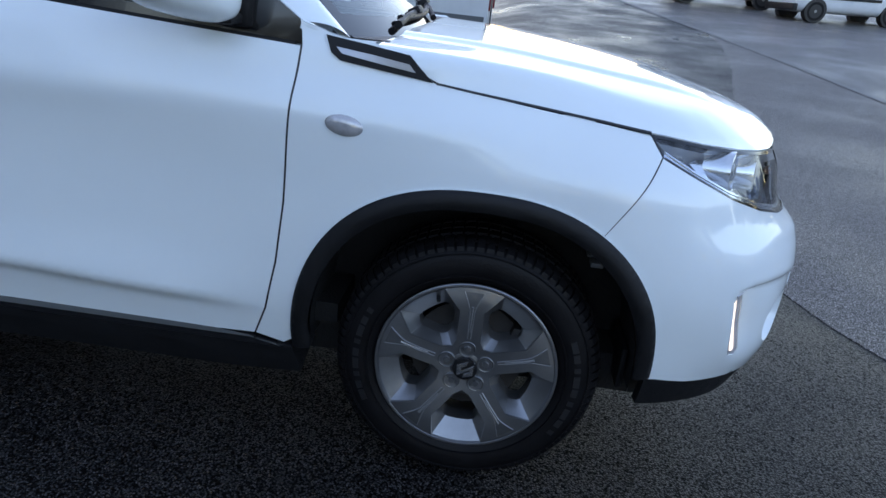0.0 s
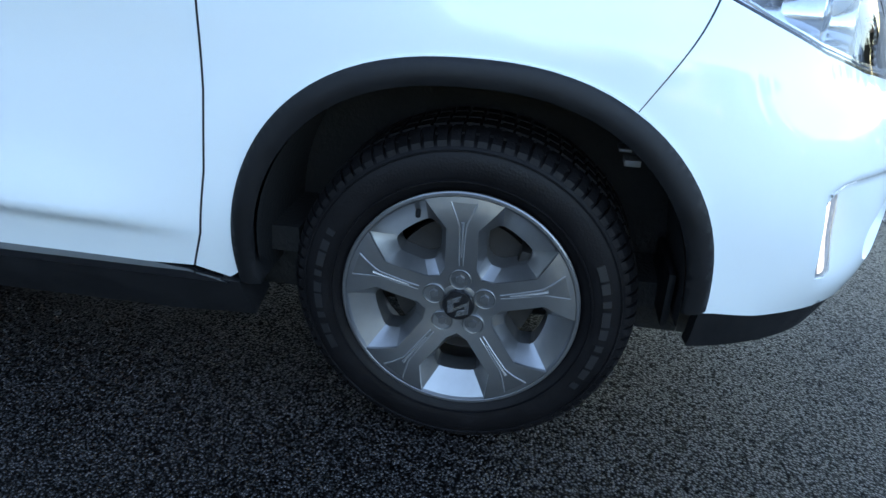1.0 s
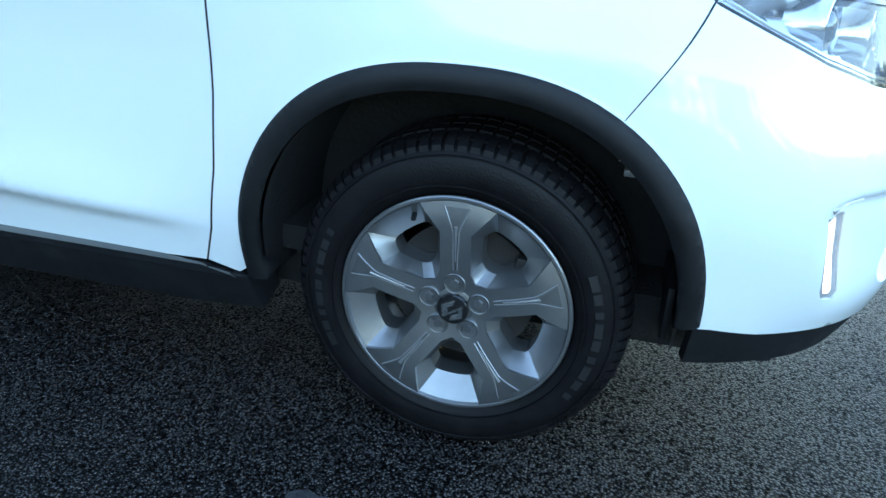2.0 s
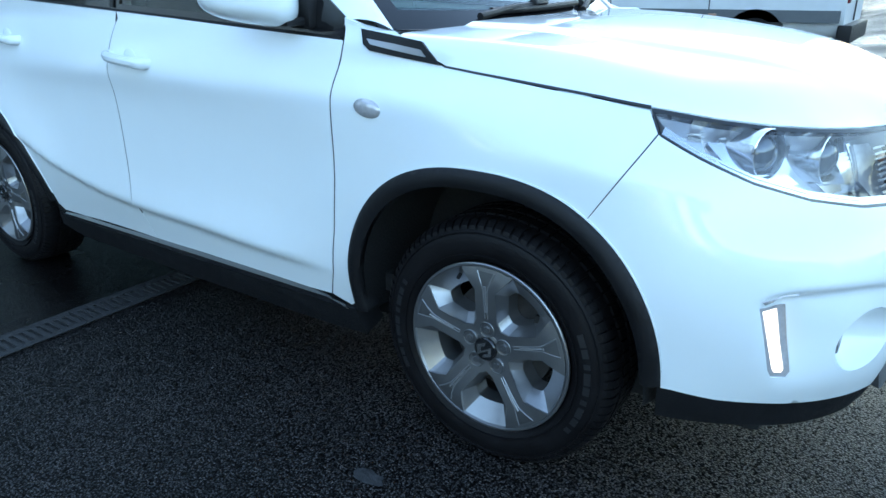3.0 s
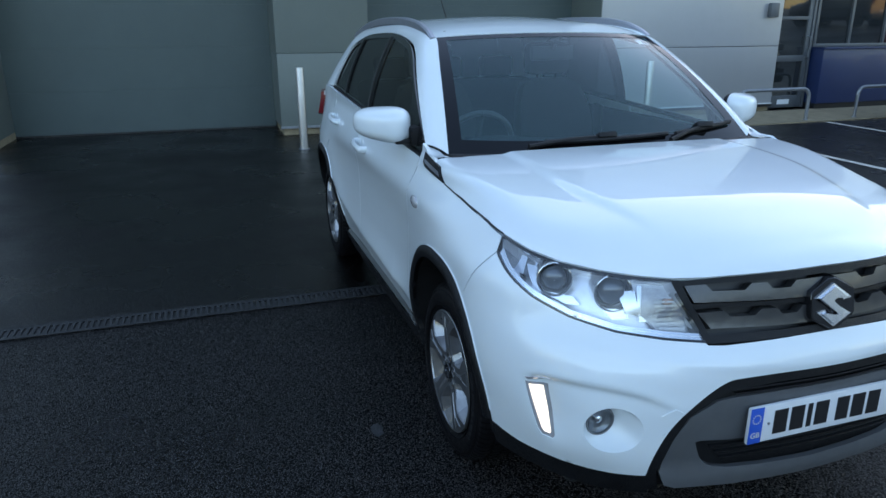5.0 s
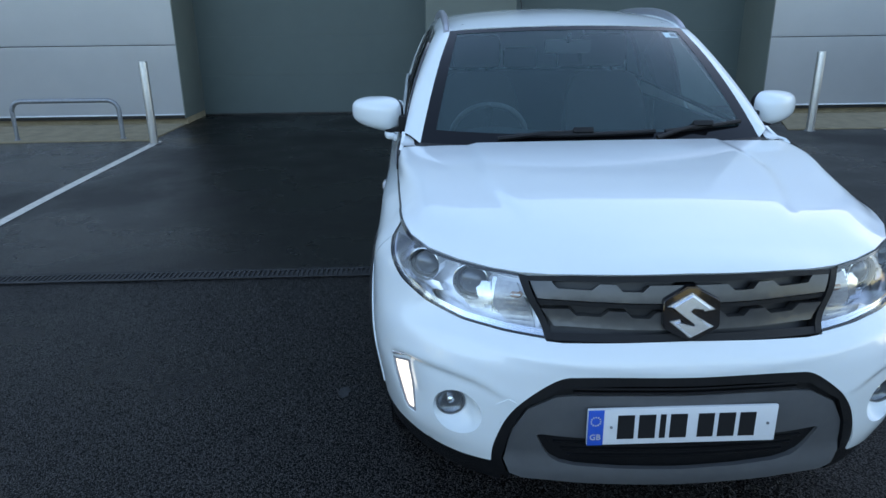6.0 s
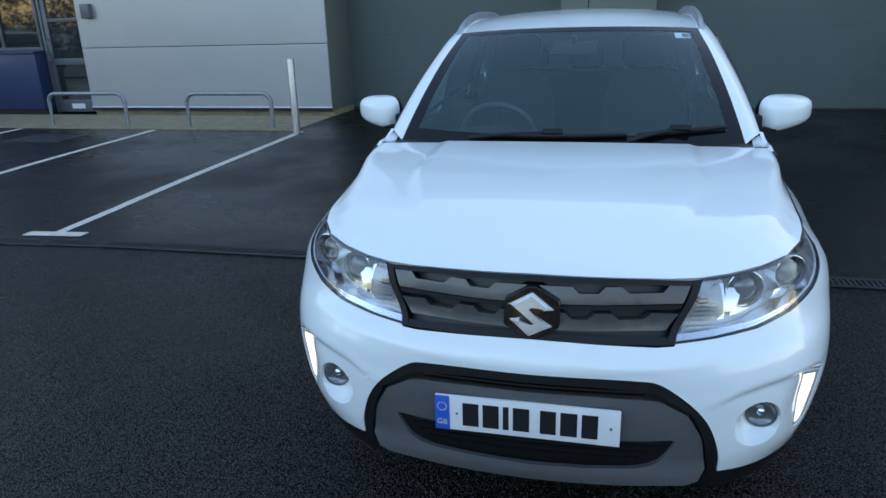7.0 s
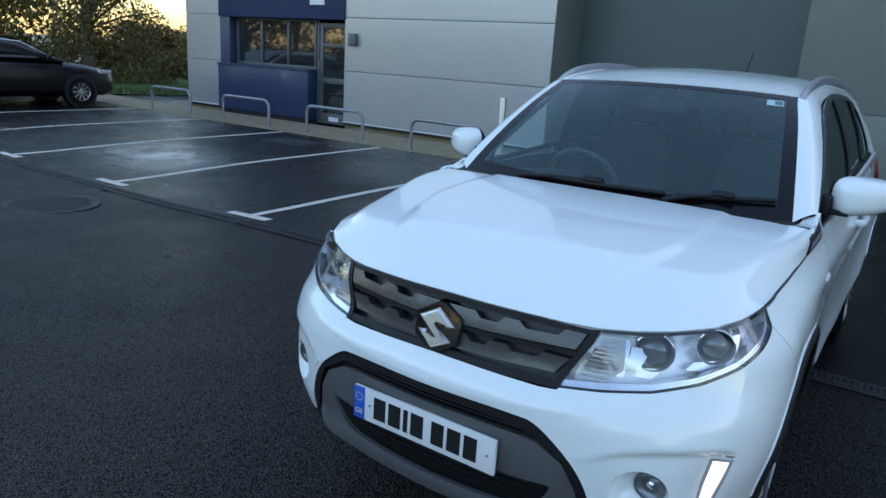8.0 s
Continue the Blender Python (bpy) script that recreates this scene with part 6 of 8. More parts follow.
def make_wheel():
    """Wheel about the y axis, outer face towards -y: tyre, alloy rim with five forked spokes, nuts, cap, brake."""
    w = new("wheel")
    w["label"] = "grey five-spoke alloy wheel with road tyre"
    ty = part("tyre", add_lathe(bmesh.new(), tyre_profile(), 96), M_RUBBER, w, "black rubber tyre")
    # tread blocks
    bm = bmesh.new()
    n = 70
    for k in range(n):
        a = k * math.tau / n
        for o0, o1, sk in ((-0.062, -0.034, 0.0), (-0.105, -0.070, 0.4), (-0.150, -0.113, 0.6), (-0.186, -0.158, 0.8)):
            aa = a + sk * math.tau / n
            w2 = 0.40 * math.tau / n
            r1, r0 = (0.3325 if o0 != -0.062 else 0.331), 0.321
            pts = []
            for da in (-w2, w2):
                for o in (o0, o1):
                    tw = 0.35 * (o + 0.11) / 0.1 * math.tau / n
                    dr = 0.006 if (o == -0.034) else 0
                    pts.append((aa + da + tw, o, r1 - dr))
            q = [bm.verts.new((r * math.cos(t), -o, r * math.sin(t))) for t, o, r in pts]
            q0 = [bm.verts.new((r0 * math.cos(t), -o, r0 * math.sin(t))) for t, o, r in pts]
            order = (0, 1, 3, 2)
            bm.faces.new([q[i] for i in order])
            for i in range(4):
                a1, b1 = order[i], order[(i + 1) % 4]
                bm.faces.new((q[a1], q0[a1], q0[b1], q[b1]))
    part("tread", bm, M_RUBBER, ty)
    # fine lateral ribs over the shoulder
    bm = bmesh.new()
    n = 84
    for k in range(n):
        a, h = k * math.tau / n, 0.36 * math.tau / n
        rows = []
        for r, o, up in ((0.3300, -0.058, 0.0), (0.3300, -0.040, 0.0), (0.3255, -0.026, 0.0), (0.3160, -0.0145, 0.0), (0.3060, -0.0090, -0.0025)):
            rows.append([bm.verts.new((r * math.cos(a + d), -(o + up), r * math.sin(a + d))) for d in (-h, h)])
        low = [[bm.verts.new((v.co.x * 0.985, v.co.y + 0.003, v.co.z * 0.985)) for v in row] for row in rows]
        for i in range(len(rows) - 1):
            bm.faces.new((rows[i][0], rows[i][1], rows[i + 1][1], rows[i + 1][0]))
            for j in (0, 1):
                bm.faces.new((rows[i][j], rows[i + 1][j], low[i + 1][j], low[i][j]))
    part("shoulder_ribs", bm, M_RUBBER, ty)
    # raised rings and plain lettering bars on the sidewall
    for r in (0.300, 0.247):
        part("sidewall_ring", add_lathe(bmesh.new(), [(r - 0.002, -0.006), (r - 0.001, 0.0025 if r < 0.27 else -0.0035), (r + 0.001, 0.0025 if r < 0.27 else -0.0035), (r + 0.002, -0.006)], 96), M_RUBBER, ty)
    for a0, a1, k in ((150, 208, 9), (-35, 25, 9)):
        for i in range(k):
            c = radians(a0 + (a1 - a0) * (i + 0.5) / k)
            h = radians((a1 - a0) / k * (0.20 + 0.14 * ((i * 7) % 3)))
            bm = bmesh.new()
            q = []
            for rr, aa in ((0.266, c - h), (0.266, c + h), (0.281, c + h), (0.281, c - h)):
                o = 0.001 if rr < 0.27 else -0.001
                q.append((rr * math.cos(aa), rr * math.sin(aa), o))
            lo = [bm.verts.new((x, -o, z)) for x, z, o in q]
            hi = [bm.verts.new((x, -o - 0.0022, z)) for x, z, o in q]
            bm.faces.new(hi)
            for j in range(4):
                bm.faces.new((lo[j], lo[(j + 1) % 4], hi[(j + 1) % 4], hi[j]))
            part("sidewall_bar", bm, M_SIDEWALL, ty)
    rim = part("rim", add_lathe(bmesh.new(), [(0.215, -0.19), (0.205, -0.17), (0.200, -0.06), (0.206, -0.045), (0.2165, -0.030), (0.2165, -0.018), (0.222, -0.014), (0.2265, -0.009), (0.2262, -0.005), (0.224, -0.003), (0.219, -0.003), (0.2165, -0.006)], 96), M_ALLOY, w, "satin grey alloy rim")
    def face(r):
        return cubic([0.04, 0.06, 0.09, 0.14, 0.19, 0.2175], [-0.014, -0.010, -0.005, 0.001, 0.002, -0.003], r)

    def at(r, a, o, x=0.0):
        return (r * math.cos(a) - x * math.sin(a), -o, r * math.sin(a) + x * math.cos(a))

    # hollows between the spokes: chamfered edge, sloping walls and a window cut through
    def outline(corners, counts):
        """Half outline of a window as radius and angle, straight from corner to corner."""
        xy = [(r * math.cos(radians(f)), r * math.sin(radians(f))) for r, f in corners]
        out = []
        for (p, q), n in zip(zip(xy, xy[1:]), counts):
            out += [(p[0] + (q[0] - p[0]) * j / n, p[1] + (q[1] - p[1]) * j / n) for j in range(n)]
        return out + [xy[-1]]

    def closed(half, rounds):
        full = half + [(x, -y) for x, y in half[-2:0:-1]]
        for _ in range(rounds):
            full = [tuple((full[i - 1][c] + 2 * full[i][c] + full[(i + 1) % len(full)][c]) / 4 for c in (0, 1)) for i in range(len(full))]
        return [(math.hypot(x, y), math.degrees(math.atan2(y, x))) for x, y in full]

    parts_ = (3, 6, 8, 4)
    spoke_edge = outline([(0.2165, 0), (0.2175, 17.0), (0.160, 25.6), (0.079, 14.2), (0.066, 0)], parts_)
    edge = closed(spoke_edge, 0)
    edge = [(0.2170 if abs(f) < 16.9 and r > 0.2 else r, f) for r, f in edge]
    hole = closed(outline([(0.171, 0), (0.172, 13.2), (0.147, 19.2), (0.100, 10.5), (0.091, 0)], parts_), 2)
    for k in range(5):
        a0 = radians(90 + 36 + 72 * k)
        bm = bmesh.new()
        rows = []
        for t, dep in ((0.0, 0.0), (0.05, 0.005), (1.0, 0.040), (1.0, 0.042), (1.0, 0.085)):
            row = []
            for (r1, f1), (r2, f2) in zip(edge, hole):
                r, f = r1 + (r2 - r1) * t, f1 + (f2 - f1) * t
                row.append(bm.verts.new(at(r, a0 + radians(f), face(r1) * (1 - t) + face(0.14) * t - dep)))
            rows.append(row)
        n_ = len(edge)
        for p, q in zip(rows, rows[1:]):
            for i in range(n_):
                bm.faces.new((p[i], p[(i + 1) % n_], q[(i + 1) % n_], q[i]))
        part("dish", bm, M_ALLOY, rim, "", 14)
    half = edge[3:22]
    for k in range(5):
        ang = radians(90 + 72 * k)
        # broad flat spoke face that flares to the rim
        bm = bmesh.new()
        rows = []
        for r, f in half:
            h = radians(36 - f)
            rows.append([bm.verts.new(at(r, ang + h * t, face(r))) for t in (-1, -0.6, -0.25, 0, 0.25, 0.6, 1)])
        rows.append([bm.verts.new(at(0.030, ang + radians(36) * t, -0.014)) for t in (-1, -0.6, -0.25, 0, 0.25, 0.6, 1)])
        for p, q in zip(rows, rows[1:]):
            for i in range(6):
                bm.faces.new((p[i], p[i + 1], q[i + 1], q[i]))
        part("spoke", bm, M_ALLOY, rim)
        # pressed groove: dark channel between two bright edges that opens to a pocket at the rim
        bm = bmesh.new()
        pl = [(0.082, 0.0035), (0.120, 0.0042), (0.160, 0.0055), (0.168, 0.0075), (0.186, 0.0145), (0.207, 0.0235)]
        rows = [[bm.verts.new(at(r, ang, face(r) + 0.0006, x)) for x in (-w_, 0, w_)] for r, w_ in pl]
        for p, q in zip(rows, rows[1:]):
            for i in range(2):
                bm.faces.new((p[i], p[i + 1], q[i + 1], q[i]))
        part("groove", bm, M_ALLOYD, rim)
        for sgn in (-1, 1):
            bm = bmesh.new()
            add_tube(bm, [at(r, ang, face(r) + 0.0004, sgn * w_) for r, w_ in pl], 0.0018, 6)
            part("groove_edge", bm, M_RIB, rim)
        bm = bmesh.new()
        add_tube(bm, [at(0.100, ang, face(0.100) + 0.0008), at(0.150, ang, face(0.15) + 0.001), at(0.172, ang, face(0.172) + 0.001)], 0.0016, 8, True, 0.0034)
        part("groove_rib", bm, M_RIB, rim)
        # wheel nut in its well
        c = Vector((0.051 * math.cos(ang), 0.0115, 0.051 * math.sin(ang)))
        bm = add_lathe(bmesh.new(), [(0.0225, -0.010), (0.0215, 0.0035), (0.0200, 0.0050), (0.0180, 0.0042), (0.0162, -0.002)], 24)
        bmesh.ops.transform(bm, verts=bm.verts, matrix=Matrix.Translation(c))
        part("nut_well", bm, M_ALLOYD, rim)
        bm = add_lathe(bmesh.new(), [(0.0176, 0.0010), (0.001, 0.0010)], 20)
        bmesh.ops.transform(bm, verts=bm.verts, matrix=Matrix.Translation(c))
        part("nut_seat", bm, M_ALLOYD, rim)
        bm = bmesh.new()
        add_tube(bm, [c + Vector((0, 0.006, 0)), c + Vector((0, -0.0025, 0)), c + Vector((0, -0.0055, 0))], 0.0105, 6, True, 0.0080)
        part("wheel_nut", bm, M_NUT, rim)
    hub = part("hub", add_lathe(bmesh.new(), [(0.040, -0.03), (0.038, -0.012), (0.033, -0.010), (0.029, -0.010)], 48), M_ALLOYD, rim)
    cap = part("centre_cap", add_lathe(bmesh.new(), [(0.031, -0.012), (0.031, -0.002), (0.029, 0.001), (0.020, 0.002), (0.001, 0.0025)], 36), M_GLOSSBLACK, w, "black centre cap with chrome mark")
    turn = Matrix.Rotation(radians(62), 2)
    bm = bmesh.new()
    pts = [turn @ Vector((x * 0.36, z * 0.40)) for x, z in EMBLEM]
    lo = [bm.verts.new((x, -0.001, z)) for x, z in pts]
    hi = [bm.verts.new((x, -0.0045, z)) for x, z in pts]
    bm.faces.new(hi)
    for i in range(len(pts)):
        bm.faces.new((lo[i], lo[(i + 1) % len(pts)], hi[(i + 1) % len(pts)], hi[i]))
    part("cap_mark", bm, M_CHROME, cap)
    bm = bmesh.new()
    add_tube(bm, [(-0.085, 0.02, 0.176), (-0.083, 0.006, 0.171)], 0.005, 8)
    part("valve", bm, M_BLACK, rim)
    part("brake_disc", add_lathe(bmesh.new(), [(0.02, -0.105), (0.075, -0.105), (0.08, -0.085), (0.145, -0.085), (0.145, -0.108), (0.08, -0.108)], 48), M_DISC, w, "worn steel brake disc")
    bm = bmesh.new()
    add_box(bm, (0.085, 0.055, 0.02), (0.165, 0.14, 0.12), 0.012, Matrix.Rotation(radians(10), 4, "Y"))
    part("brake_caliper", bm, M_CALIPER, w, "grey brake caliper")
    return w


M_SIDEWALL = mat("sidewall_letters", (0.009, 0.009, 0.010), 0.5, 0, 0, 0.2, 40)
M_NUT = mat("nut_grey", (0.20, 0.20, 0.205), 0.35, 0.8, 0, 0.1, 60)
M_DISC = mat("disc_steel", (0.028, 0.025, 0.023), 0.5, 0.5, 0, 0.3, 30)
M_CALIPER = mat("caliper_iron", (0.03, 0.027, 0.025), 0.6, 0.5, 0, 0.4, 40)
M_RIB = mat("rib_grey", (0.26, 0.26, 0.265), 0.36, 0.55, 0.3, 0.05, 30)
W0 = make_wheel()
W0.parent = CAR
W0.matrix_basis = Matrix.Translation((0, -0.835, 0.330))
for m in (Matrix.Translation((-2.5, -0.835, 0.330)) @ Matrix.Rotation(radians(14), 4, "Y"),
          Matrix.Translation((0, 0.835, 0.330)) @ Matrix.Rotation(math.pi, 4, "Z") @ Matrix.Rotation(radians(31), 4, "Y"),
          Matrix.Translation((-2.5, 0.835, 0.330)) @ Matrix.Rotation(math.pi, 4, "Z") @ Matrix.Rotation(radians(-20), 4, "Y")):
    copy_thing(W0, m)

# wheel housings, floor pan, inner shell
for cx in (0.0, -2.5):
    for s in (1, -1):
        bm = bmesh.new()
        rings = []
        for y in (0.86, 0.78, 0.66, 0.52):
            ring = []
            for i in range(41):
                px, pz = arch_pt(radians(-4 + 188 * i / 40), -0.042 if y > 0.81 else -0.030, cx)
                ring.append(bm.verts.new((px, -min(y, -W(px, pz)[1] - 0.012) * s, pz)))
            rings.append(ring)
        for a, b in zip(rings, rings[1:]):
            for i in range(40):
                bm.faces.new((a[i], a[i + 1], b[i + 1], b[i]))
        bm.faces.new(rings[-1])
        P("wheel_housing", bm, M_DARK, None, "dark plastic wheel housing")
for s in (1, -1):
    box("clip", (0.275, min(-0.70 * s, -0.66 * s), 0.588), (0.305, max(-0.70 * s, -0.66 * s), 0.600), M_STEEL, CAR, 0.002)
    box("clip", (0.262, min(-0.70 * s, -0.66 * s), 0.615), (0.285, max(-0.70 * s, -0.66 * s), 0.620), M_STEEL, CAR, 0.001)
    bm = bmesh.new()
    for x0, x1, ya, yb in ((0.385, 0.400, 0.56, 0.745),):
        add_box(bm, (x0, min(-ya * s, -yb * s), 0.285), (x1, max(-ya * s, -yb * s), 0.40), 0.006)
    P("splash_guard", bm, M_BLACK)
box("floor_pan", (-3.05, -0.66, 0.22), (0.62, 0.66, 0.34), M_DARK, CAR, 0.03)
for x0, x1 in ((-1.98, -0.50),):
    box("floor_pan_side", (x0, -0.80, 0.235), (x1, 0.80, 0.34), M_DARK, CAR, 0.02)
box("engine_bay", (-0.25, -0.50, 0.35), (0.58, 0.50, 0.84), M_DARK, CAR, 0.05)

# ---- cabin ----
box("cabin_floor", (-2.9, -0.72, 0.345), (-0.35, 0.72, 0.40), M_DARK, CAR)
box("door_lining", (-2.4, -0.775, 0.42), (-0.5, -0.74, 1.06), M_TRIM, CAR, 0.01)
box("door_lining", (-2.4, 0.74, 0.42), (-0.5, 0.775, 1.06), M_TRIM, CAR, 0.01)
box("headlining", (-2.6, -0.50, 1.500), (-1.05, 0.50, 1.52), M_HEADLINE, CAR, 0.01)
bm = bmesh.new()
rows = []
for i in range(17):
    y = -0.70 + 1.40 * i / 16
    hump = 0.030 * math.exp(-((y + 0.37) / 0.17) ** 2)
    dx = -0.05 * (abs(y) / 0.7) ** 2
    rows.append([bm.verts.new(p) for p in ((-0.33 + dx, y, 1.02), (-0.50 + dx, y, 1.035 + hump * 0.3), (-0.72, y, 1.045 + hump), (-0.82, y, 1.02 + hump), (-0.86, y, 0.93), (-0.84, y, 0.70), (-0.74, y, 0.55))])
for a, b in zip(rows, rows[1:]):
    for k in range(6):
        bm.faces.new((a[k], a[k + 1], b[k + 1], b[k]))
P("dashboard", bm, M_TRIM, None, "dark grey dashboard")


def seat(yc):
    s = new("seat")
    s.parent = CAR
    s["label"] = "dark cloth front seat"
    bm = bmesh.new()
    rows = []
    for z, x, hw, th in ((0.66, -1.50, 0.245, 0.15), (0.80, -1.545, 0.25, 0.16), (0.98, -1.60, 0.245, 0.15), (1.12, -1.645, 0.225, 0.13), (1.215, -1.68, 0.185, 0.10), (1.245, -1.69, 0.12, 0.06)):
        ring = []
        for k in range(20):
            a = k * math.tau / 20
            c, sn = math.cos(a), math.sin(a)
            bol = 0.035 * abs(sn) ** 3 if c > 0 else 0
            ring.append(bm.verts.new((x + th / 2 * math.copysign(abs(c) ** 0.6, c) + bol, yc + hw * math.copysign(abs(sn) ** 0.6, sn), z)))
        rows.append(ring)
    for a, b in zip(rows, rows[1:]):
        for k in range(20):
            bm.faces.new((a[k], a[(k + 1) % 20], b[(k + 1) % 20], b[k]))
    bm.faces.new(rows[-1])
    part("backrest", bm, M_SEAT, s)
    box("cushion", (-1.52, yc - 0.25, 0.56), (-0.98, yc + 0.25, 0.70), M_SEAT, s, 0.05)
    bm = bmesh.new()
    add_box(bm, (-1.765, yc - 0.140, 1.262), (-1.655, yc + 0.140, 1.452), 0.05)
    part("headrest", bm, M_SEAT, s)
    for dy in (-0.06, 0.06):
        tube("headrest_post", [(-1.70, yc + dy, 1.22), (-1.71, yc + dy, 1.30)], 0.007, M_TRIM, s, 8)
    return s


seat(-0.37)
seat(0.37)
rs = new("rear_seat")
rs.parent = CAR
box("bench", (-2.40, -0.62, 0.58), (-1.95, 0.62, 0.74), M_SEAT, rs, 0.05)
box("bench_back", (-2.56, -0.62, 0.70), (-2.42, 0.62, 1.20), M_SEAT, rs, 0.05)
for y in (-0.38, 0, 0.38):
    box("headrest", (-2.58, y - 0.12, 1.20), (-2.49, y + 0.12, 1.34), M_SEAT, rs, 0.03)
sw = new("steering_wheel")
sw.parent = CAR
sw["label"] = "dark leather steering wheel with three spokes"
mw = Matrix.Translation((-0.95, -0.37, 0.985)) @ Matrix.Rotation(radians(-66), 4, "Y")
ring = [mw @ Vector((0.185 * math.cos(k * math.tau / 40), 0.185 * math.sin(k * math.tau / 40), 0)) for k in range(41)]
tube("wheel_rim", ring, 0.014, M_LEATHER, sw, 10)
for a in (0, 180, 270):
    c, s_ = math.cos(radians(a + 90)), math.sin(radians(a + 90))
    tube("wheel_spoke", [mw @ Vector((0.05 * c, 0.05 * s_, -0.01)), mw @ Vector((0.18 * c, 0.18 * s_, 0))], 0.016, M_TRIM, sw, 8)
bm = bmesh.new()
add_box(bm, (-0.06, -0.07, -0.03), (0.06, 0.07, 0.01), 0.02, mw)
part("airbag_pad", bm, M_TRIM, sw)
tube("column", [(-0.93, -0.37, 0.975), (-0.74, -0.37, 0.89)], 0.04, M_TRIM, sw, 12)
bm = bmesh.new()
add_box(bm, (-0.93, -0.11, 1.385), (-0.90, 0.11, 1.450), 0.012)
P("rear_view_mirror", bm, M_TRIM, None, "dark interior mirror")
tube("mirror_stem", [(-0.90, 0, 1.44), (-0.87, 0, 1.47)], 0.012, M_TRIM, CAR, 8)
for s in (-1, 1):
    strip("pillar_lining", [(-0.42, -0.69 * s, 1.07), (-0.72, -0.61 * s, 1.28), (-1.02, -0.54 * s, 1.47)], [(-0.47, -0.745 * s, 1.07), (-0.78, -0.69 * s, 1.27), (-1.06, -0.61 * s, 1.44)], M_HEADLINE, CAR, 0.0, 2, 0.005)
    box("b_pillar_lining", (-1.54, min(-0.60 * s, -0.76 * s), 0.5), (-1.44, max(-0.60 * s, -0.62 * s), 1.1), M_TRIM, CAR, 0.01)


# ---- other vehicles ----
def loft(name, sections, material, parent, label="", sharp=40, cap=True):
    """Skin through cross-sections, each a closed ring of points."""
    bm = bmesh.new()
    rings = [[bm.verts.new(p) for p in sec] for sec in sections]
    n = len(rings[0])
    for a, b in zip(rings, rings[1:]):
        for k in range(n):
            bm.faces.new((a[k], a[(k + 1) % n], b[(k + 1) % n], b[k]))
    if cap:
        bm.faces.new(rings[0])
        bm.faces.new(rings[-1])
    return part(name, bm, material, parent, label, sharp)


def body_ring(x, z0, z1, w, tumble=0.0, n=9):
    """Half-round cornered section at x from z0 to z1; tumble draws the top in."""
    ring = []
    for k in range(28):
        a = k * math.tau / 28
        c, s = math.cos(a), math.sin(a)
        yy = math.copysign(abs(c) ** 0.32, c)
        zz = math.copysign(abs(s) ** 0.42, s)
        z = (z0 + z1) / 2 + (z1 - z0) / 2 * zz
        t = max(0, zz)
        ring.append((x, yy * (w - tumble * t * t), z))
    return ring


def simple_wheel(parent, x, y, r, rim_mat, spokes=10, out=-1, width=0.2, name="wheel"):
    w = new(name)
    w.parent = parent
    m = Matrix.Translation((x, y, r)) @ (Matrix() if out < 0 else Matrix.Rotation(math.pi, 4, "Z"))
    bm = add_lathe(bmesh.new(), [(r * 0.62, -width), (r * 0.93, -width), (r, -width + 0.03), (r, -0.03), (r * 0.95, -0.006), (r * 0.80, 0.0), (r * 0.66, -0.008), (r * 0.62, -0.02)], 40)
    bmesh.ops.transform(bm, verts=bm.verts, matrix=m)
    part("tyre", bm, M_RUBBER, w)
    bm = add_lathe(bmesh.new(), [(r * 0.64, -0.02), (r * 0.62, -0.012), (r * 0.58, -0.03), (r * 0.56, -0.07), (0.02, -0.08)], 40)
    bmesh.ops.transform(bm, verts=bm.verts, matrix=m)
    part("rim", bm, M_INK, w)
    bm = bmesh.new()
    for k in range(spokes):
        a = k * math.tau / spokes
        add_box(bm, (r * 0.12, 0.012, -r * 0.045), (r * 0.60, 0.035, r * 0.045), 0.0, Matrix.Rotation(a, 4, "Y"))
    add_lathe(bm, [(r * 0.64, -0.016), (r * 0.62, -0.006), (r * 0.585, -0.02)], 40)
    add_lathe(bm, [(r * 0.16, -0.03), (r * 0.15, -0.004), (0.005, -0.002)], 20)
    bmesh.ops.transform(bm, verts=bm.verts, matrix=m)
    part("spokes", bm, rim_mat, w)
    return w


def side_sheet(name, poly, yf, material, parent, thick=0.01, side=-1):
    """A flat-outline pane or strip on a flank: outline in (x, z), yf(x, z) gives half width."""
    v, f = panel_mesh(poly, lambda x, z: (x, -yf(x, z), z), thick, 0.12)
    if side > 0:
        v, f = [(p[0], -p[1], p[2]) for p in v], [tuple(q[::-1]) for q in f]
    return mesh_ob(name, v, f, material, parent)


